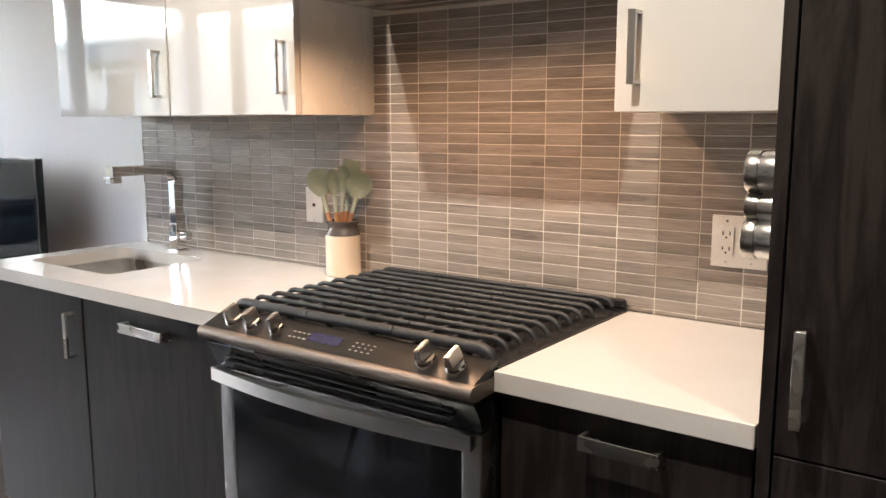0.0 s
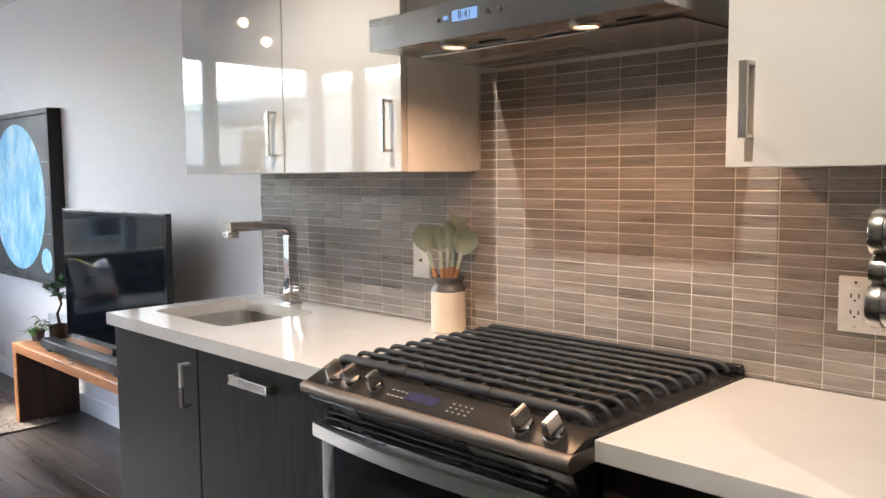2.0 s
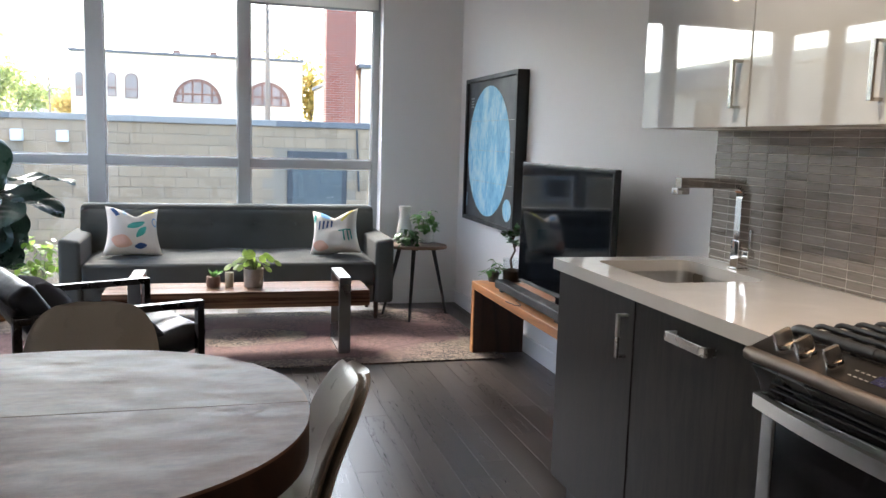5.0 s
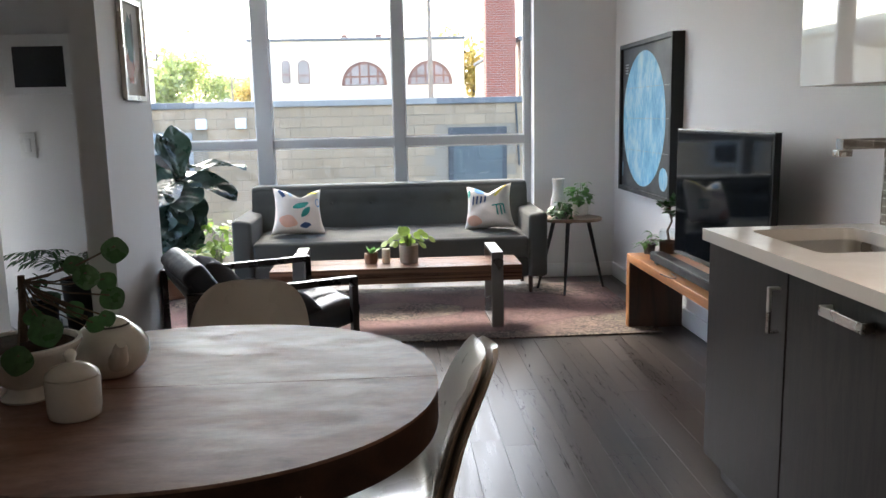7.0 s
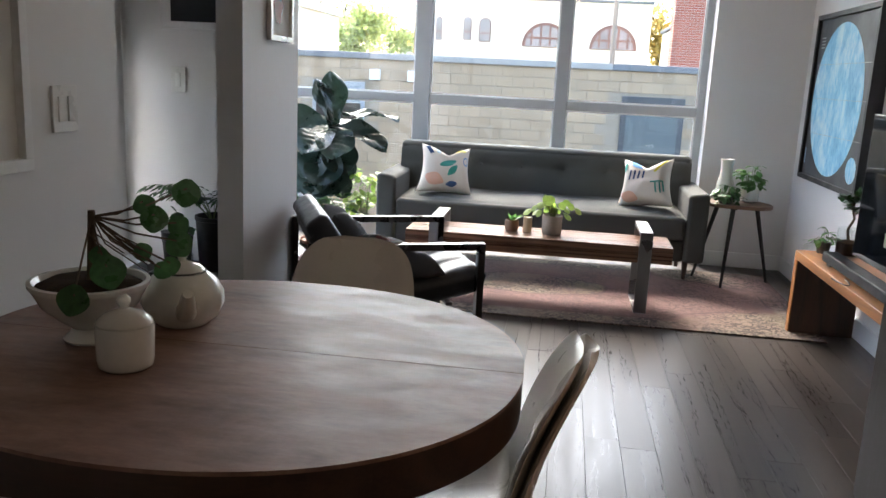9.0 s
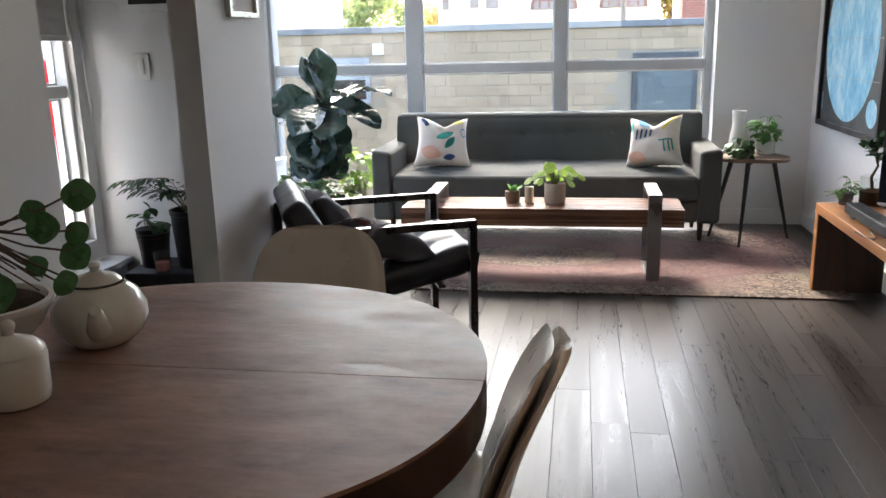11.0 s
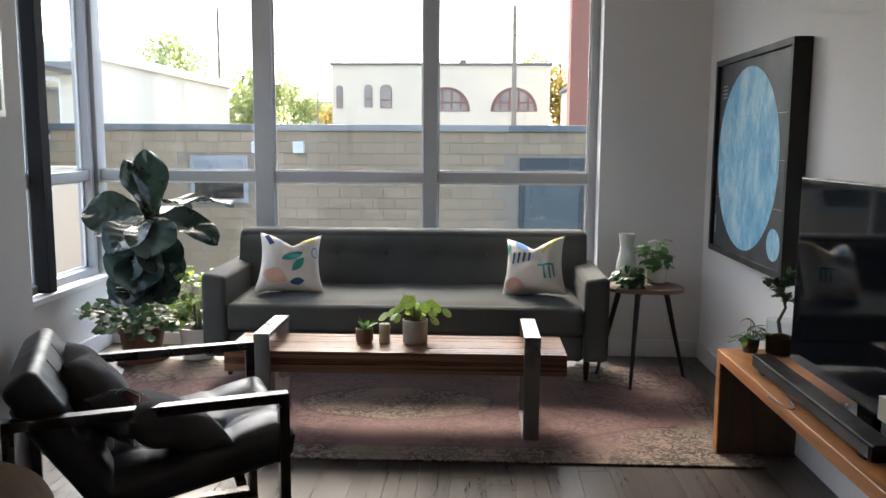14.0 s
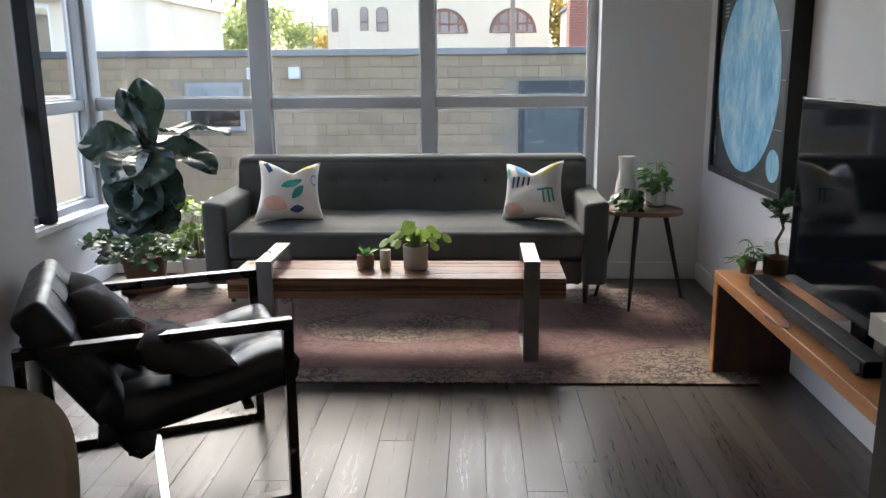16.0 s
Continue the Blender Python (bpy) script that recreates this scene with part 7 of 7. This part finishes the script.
# cream building along the left
def flat_building(name, a, label, mater, cap, band=0.14):
    h = thing(name, (0, 0, 0), label, "building")
    x0_, x1_, y0_, y1_, z1_ = a
    part("wall", B(x0_, x1_, y0_, y1_, -3.2, z1_), mater, h, smooth=False)
    part("roof_edge", B(x0_ - 0.1, x1_ + 0.1, y0_ - 0.1, y1_ + 0.1, z1_, z1_ + band, bevel=0.02), cap, h)
    return h


lb = flat_building("cream_building", (-22.0, -9.2, 1.0, 26.8, 2.97), "cream stucco flat-roofed building", M_STUCCO, mat("pale_yellow_coping", (0.82, 0.76, 0.58), 0.7, vary=0.06, scale=2), 0.22)
w = part("window", B(-9.2, -9.14, 14.75, 16.0, 1.35, 2.50, bevel=0.01), M_TRIM, lb, "white framed window")
part("pane", B(-9.139, -9.13, 14.85, 15.9, 1.45, 2.40), M_BLKGLASS, w)
part("canopy", B(-9.2, -8.75, 13.7, 16.7, 2.60, 3.02, bevel=0.02), M_PARAPET, lb, "grey canopy over the window")
ab = flat_building("arched_building", (-9.1, 2.5, 45.0, 58.0, 5.35), "cream building with arched windows", M_STUCCO, M_PARAPET)


def arched(parent, cx, z0_, w, h, y, mullions):
    """An arched window: brown frame, dark glass, glazing bars."""
    def outline(s):
        r = w / 2 * s
        base = z0_ + (1 - s) * 0.2
        spring = z0_ + h - w / 2
        return [(cx - r, base), (cx + r, base)] + [(cx + r * math.cos(t), spring + r * math.sin(t)) for t in [math.pi * k / 16 for k in range(17)]]
    for s, yy, mm, nm in ((1.0, 0.0, M_BRICKTRIM, "window"), (0.86, 0.03, M_PANE, "pane")):
        bm = bmesh.new()
        a = [bm.verts.new((x, y - 0.03 - yy, z)) for x, z in outline(s)]
        b = [bm.verts.new((x, y - yy, z)) for x, z in outline(s)]
        n = len(a)
        bm.faces.new(a)
        for i in range(n):
            bm.faces.new((a[i], a[(i + 1) % n], b[(i + 1) % n], b[i]))
        ob = part(nm, bm, mm, parent, smooth=False)
        if s == 1.0:
            first = ob
            parent = ob
    bm = bmesh.new()
    for k in range(1, mullions):
        x = cx - w / 2 + w * k / mullions
        hh = z0_ + h - w / 2 + math.sqrt(max(0, (w / 2 * 0.86) ** 2 - (x - cx) ** 2))
        box(bm, x - 0.05, x + 0.05, y - 0.075, y - 0.061, z0_ + 0.1, hh)
    if mullions > 1:
        box(bm, cx - w / 2 * 0.86, cx + w / 2 * 0.86, y - 0.085, y - 0.076, z0_ + 0.42, z0_ + 0.52)
    else:
        box(bm, cx - w / 2 * 0.8, cx + w / 2 * 0.8, y - 0.075, y - 0.061, z0_ + 0.4, z0_ + 0.48)
    return part("glazing_bars", bm, M_BRICKTRIM, first)


M_BRICKTRIM = mat("brown_brick_trim", (0.24, 0.12, 0.085), 0.8, vary=0.15)
M_PANE = mat("far_window_glass", (0.30, 0.25, 0.23), 0.1, vary=0.3, scale=1.0)
arched(ab, 0.62, 2.95, 2.45, 1.28, 45, 5)
arched(ab, -2.95, 2.95, 2.45, 1.28, 45, 5)
arched(ab, -6.2, 3.1, 0.62, 1.25, 45, 1)
arched(ab, -7.15, 3.15, 0.42, 1.2, 45, 1)
arched(ab, -8.7, 3.1, 0.34, 1.2, 45, 1)
bm = bmesh.new()
for x in (-4.2, -2.3):
    box(bm, x, x + 0.35, 46, 46.4, 5.5, 5.75)
part("roof_vent", bm, M_BRICKTRIM, ab)
ch_ob = thing("brick_chimney", (1.93, 26.4, -3.2), "tall red brick chimney stack", "chimney")
part("stack", B(-0.46, 0.5, -0.4, 0.4, 0, 8.88), M_BRICK, ch_ob, smooth=False)
part("cap", B(-0.5, 0.54, -0.44, 0.44, 8.88, 9.0, bevel=0.01), M_PARAPET, ch_ob)
gb = flat_building("grey_building", (2.6, 14.0, 26.0, 40.0, 3.6), "pale grey low building", M_STUCCO, M_PARAPET)
far = flat_building("far_brick_building", (-17.0, -11.8, 95.0, 104.0, 5.0), "far red-brown brick building with a flat roof", M_BRICKTRIM, M_STUCCO)
far2 = flat_building("far_brick_building", (-24.0, -17.5, 110.0, 118.0, 6.4), "far pale stucco building with a flat roof", M_STUCCO, M_PARAPET)
M_POLE = mat("weathered_pole_wood", (0.30, 0.235, 0.18), 0.85, vary=0.2, scale=6, fine=60, bump=0.1, stretch=(1, 1, 0.1))
for px, py, ph, pr in ((0.43, 40.0, 10.85, 0.15), (-20.46, 62.0, 14.3, 0.16), (-13.15, 62.0, 10.3, 0.09)):
    pole = thing("utility_pole", (px, py, -3.2), "weathered wooden utility pole", "pole")
    bm = bmesh.new()
    rod(bm, (0, 0, 0), (-0.06, 0, ph), pr, pr * 0.6, 12)
    part("shaft", bm, M_POLE, pole)
    bm = bmesh.new()
    for k in range(3):
        rod(bm, (-0.03, -pr - 0.06, ph - 0.5 - 0.45 * k), (-0.03, 0, ph - 0.5 - 0.45 * k), 0.05, 0.04, 8)
    part("insulator", bm, M_DARKGREY, pole)


def tree(at, height, crown, mater, seed, label):
    t = thing("tree", at, label, "tree", "street trees")
    r = random.Random(seed)
    bm = bmesh.new()
    tube(bm, [(0, 0, 0), (0.05, 0.02, height * 0.3), (-0.05, 0.0, height * 0.6), (0, 0, height * 0.9)], 0.22, 8, 0.05)
    tips = []
    for i in range(9):
        z = height * r.uniform(0.5, 0.8)
        d = rand_dir(r, 0.1, 0.8)
        e = Vector((d.x * crown * 0.8, d.y * crown * 0.8, z + d.z * crown * 0.9))
        tube(bm, [(0, 0, z), Vector((e.x * 0.5, e.y * 0.5, z + (e.z - z) * 0.6)), e], 0.08, 6, 0.02)
        tips.append(e)
    part("trunk", bm, M_BARK, t)
    vs, fs = [], []
    for i in range(2600):
        c = r.choice(tips) + Vector((r.gauss(0, 0.33), r.gauss(0, 0.33), r.gauss(0, 0.28))) * crown
        d, u = rand_dir(r, -1, 1), rand_dir(r, -1, 1)
        s = d.cross(u).normalized()
        L = r.uniform(0.10, 0.22)
        k = len(vs)
        vs += [c - d * L, c + s * L * 0.6, c + d * L, c - s * L * 0.6]
        fs.append((k, k + 1, k + 2, k + 3))
    me = bpy.data.meshes.new("crown")
    me.from_pydata([tuple(v) for v in vs], [], fs)
    me.materials.append(mater)
    ob = new("crown", me)
    ob.parent = t
    return t


tree((-14.2, 46.0, -3.2), 9.0, 1.7, M_GREENTREE, 1, "green street tree beside the cream building")
tree((-12.4, 70.0, -3.2), 9.0, 1.7, M_AUTUMN, 2, "small distant autumn street tree")
tree((4.0, 55.0, -3.2), 10.8, 2.3, M_AUTUMN, 3, "autumn tree behind the arched building")
tree((-24.0, 60.0, -3.2), 12.0, 2.6, M_GREENTREE, 4, "green tree behind the cream building")
tree((-19.0, 80.0, -3.2), 10.5, 2.4, M_GREENTREE, 5, "tall far green street tree")

# red terrace chair seen through the recess window
rc = thing("terrace_chair", (-5.15, 5.0, -0.135), "tall red plastic terrace chair", "chair", rz=60)
bm = bmesh.new()
def rshell(u, v):
    x = (u * 2 - 1)
    if v < 0.5:
        return (x * 0.24, 0.24 - 0.92 * v, 0.86 + 0.03 * x * x)
    t = (v - 0.5) / 0.5
    return (x * (0.24 - 0.03 * t), -0.22 - 0.10 * t, 0.86 + 0.5 * t + 0.02)
grid_sheet(bm, 10, 20, rshell, 0.012)
part("seat_shell", bm, M_RED, rc)
for sx in (-1, 1):
    for y in (0.2, -0.2):
        bm = bmesh.new()
        rod(bm, (sx * 0.18, y, 0.85), (sx * 0.22, y * 1.15, 0.0), 0.02, 0.016, 10)
        part("leg", bm, M_RED, rc)
rt = copy_thing(rc, pose(-5.7, 4.3, -0.135, 0, 0, -120))
wp = thing("white_planter_box", (-5.15, 7.6, -0.135), "pale privacy panel on the terrace", "panel")
part("panel", B(-0.5, 0.45, -0.03, 0.03, 0.0, 1.25, bevel=0.01), M_STUCCO, wp)

# ---- pieces: floor planks, backsplash tiles, block courses, pavers ----
rng = random.Random(77)
PW = 0.13
k = 0
x = -3.999
while x < 0.09 and k < 300:
    xc = min(x + PW, 0.098)
    y = -0.55 - rng.uniform(0, 1.3)
    while y < 5.86:
        L = rng.choice((0.75, 1.05, 1.35, 1.65, 1.9))
        ye = min(y + L, 5.86)
        if xc - x > 0.02 and ye - y > 0.05 and not (x < -3.74):
            me = chamfer_box_data("plank", (xc - x) / 2 - 0.0007, (ye - y) / 2 - 0.0008, 0.007, 0.0003)
            me.materials.append(M_FLOOR)
            ob = new("plank", me)
            ob.parent = floor
            ob.location = ((x + xc) / 2, (y + ye) / 2, -0.007 + rng.uniform(-0.0003, 0.0002))
            k += 1
        y = ye
    x = xc
# the rest of the boards, behind the walk
verts, faces = [], []
x = -3.999
while x < 0.09:
    xc = min(x + PW, 0.098)
    y = YB
    while y < -0.6:
        ye = min(y + rng.choice((0.75, 1.05, 1.35)), -0.6)
        c = len(verts)
        verts += [(x + 0.001, y + 0.001, -0.002), (xc - 0.001, y + 0.001, -0.002), (xc - 0.001, ye - 0.001, -0.002), (x + 0.001, ye - 0.001, -0.002)]
        faces.append((c, c + 1, c + 2, c + 3))
        y = ye
    x = xc
me = bpy.data.meshes.new("boards_behind")
me.from_pydata(verts, [], faces)
me.materials.append(M_FLOOR)
ob = tagged(new("boards_behind", me), kind="stuff")
ob.parent = floor

splash = structure("backsplash", B(-0.0105, -0.0005, -0.475, 1.95, 0.916, 1.387), M_GROUT, "stacked grey-brown stone mosaic backsplash", "backsplash")
part("upper_bed", B(-0.0105, -0.0005, -0.084, 0.804, 1.3875, 1.679), M_GROUT, splash, smooth=False)
TPY, TPZ = 0.1013, 0.0275
tile_me = chamfer_box_data("tile", (TPY - 0.0028) / 2, (TPZ - 0.0026) / 2, 0.0028, 0.0006)
tile_me.materials.append(M_TILE)
to_wall = Matrix(((0, 0, -1, 0), (1, 0, 0, 0), (0, -1, 0, 0), (0, 0, 0, 1)))
count = 0
rv, rf = [], []
def tile_rect(y0_, y1_, z0_, z1_):
    c = len(rv)
    h = 0.0008
    rv.extend([(-0.0107, y0_, z0_), (-0.0107, y1_, z0_), (-0.0107, y1_, z1_), (-0.0107, y0_, z1_),
               (-0.0118, y0_ + h, z0_ + h), (-0.0118, y1_ - h, z0_ + h), (-0.0118, y1_ - h, z1_ - h), (-0.0118, y0_ + h, z1_ - h)])
    for f in ((4, 5, 6, 7), (0, 1, 5, 4), (1, 2, 6, 5), (2, 3, 7, 6), (3, 0, 4, 7)):
        rf.append(tuple(c + i for i in f))
for iz in range(28):
    z = 1.3935 - TPZ / 2 + TPZ * (iz - 17)
    for iy in range(-6, 20):
        yc = 0.0335 + TPY * (iy + 0.5)
        lo, hi = (-0.475, 1.95) if z < 1.382 else (-0.084, 0.804)
        a, b = max(yc - (TPY - 0.0028) / 2, lo), min(yc + (TPY - 0.0028) / 2, hi)
        za, zb = max(z - (TPZ - 0.0026) / 2, 0.9165), min(z + (TPZ - 0.0026) / 2, 1.679 if -0.084 < yc < 0.804 else 1.3865)
        if b - a < 0.006 or zb - za < 0.004:
            continue
        full = b - a > TPY - 0.0035 and zb - za > TPZ - 0.0035
        if full and -0.3 < yc < 1.1 and count < 296:
            ob = new("tile", tile_me)
            ob.parent = splash
            ob.matrix_basis = Matrix.Translation((-0.0092 + rng.uniform(-0.0002, 0.0002), yc, z)) @ to_wall
            count += 1
        else:
            tile_rect(a, b, za, zb)
me = bpy.data.meshes.new("tiles_rest")
me.from_pydata(rv, [], rf)
me.materials.append(M_TILE_REST)
ob = tagged(new("tiles_rest", me), kind="stuff")
ob.parent = splash
structure("tile_edge_trim", B(-0.0135, -0.0005, 1.9505, 1.9535, 0.916, 1.387), M_NICKEL, "thin metal edge strip of the backsplash", "trim")

block_me = chamfer_box_data("block", 0.194, 0.0945, 0.006, 0.004)
block_me.materials.append(M_BLOCK)
to_face = Matrix(((1, 0, 0, 0), (0, 0, -1, 0), (0, 1, 0, 0), (0, 0, 0, 1)))
for row in range(11):
    z = 1.42 - 0.2 * row
    for col in range(27):
        xx = -9.0 + 0.4 * col + (0.2 if row % 2 else 0.0)
        if xx > 1.6 or (-0.85 < xx < 0.75 and z < 1.1 and z > -1.2) or (-6.75 < xx < -5.3 and 0.15 < z < 1.15):
            continue
        ob = new("block", block_me)
        ob.parent = block_wall
        ob.matrix_basis = Matrix.Translation((xx, YBK + 0.006 + rng.uniform(-0.002, 0.002), z)) @ to_face
verts, faces = [], []
for row in range(11, 22):
    z = 1.42 - 0.2 * row
    for col in range(27):
        xx = -9.0 + 0.4 * col + (0.2 if row % 2 else 0.0)
        if xx > 1.6 or (-0.85 < xx < 0.75 and z > -1.2):
            continue
        c = len(verts)
        verts += [(xx - 0.194, YBK, z - 0.0945), (xx + 0.194, YBK, z - 0.0945), (xx + 0.194, YBK, z + 0.0945), (xx - 0.194, YBK, z + 0.0945),
                  (xx - 0.194, YBK + 0.012, z - 0.0945), (xx + 0.194, YBK + 0.012, z - 0.0945), (xx + 0.194, YBK + 0.012, z + 0.0945), (xx - 0.194, YBK + 0.012, z + 0.0945)]
        faces += [tuple(c + i for i in f) for f in ((0, 1, 2, 3), (0, 4, 5, 1), (1, 5, 6, 2), (2, 6, 7, 3), (3, 7, 4, 0))]
me = bpy.data.meshes.new("lower_blocks")
me.from_pydata(verts, [], faces)
me.materials.append(M_BLOCK)
ob = tagged(new("lower_blocks", me), kind="stuff")
ob.parent = block_wall
paver_me = chamfer_box_data("paver", 0.296, 0.296, 0.012, 0.004)
paver_me.materials.append(M_PAVER)
for i in range(7):
    for j in range(9):
        ob = new("paver", paver_me)
        ob.parent = terrace
        ob.location = (-4.3 - 0.6 * i, 1.2 + 0.6 * j, -0.128)
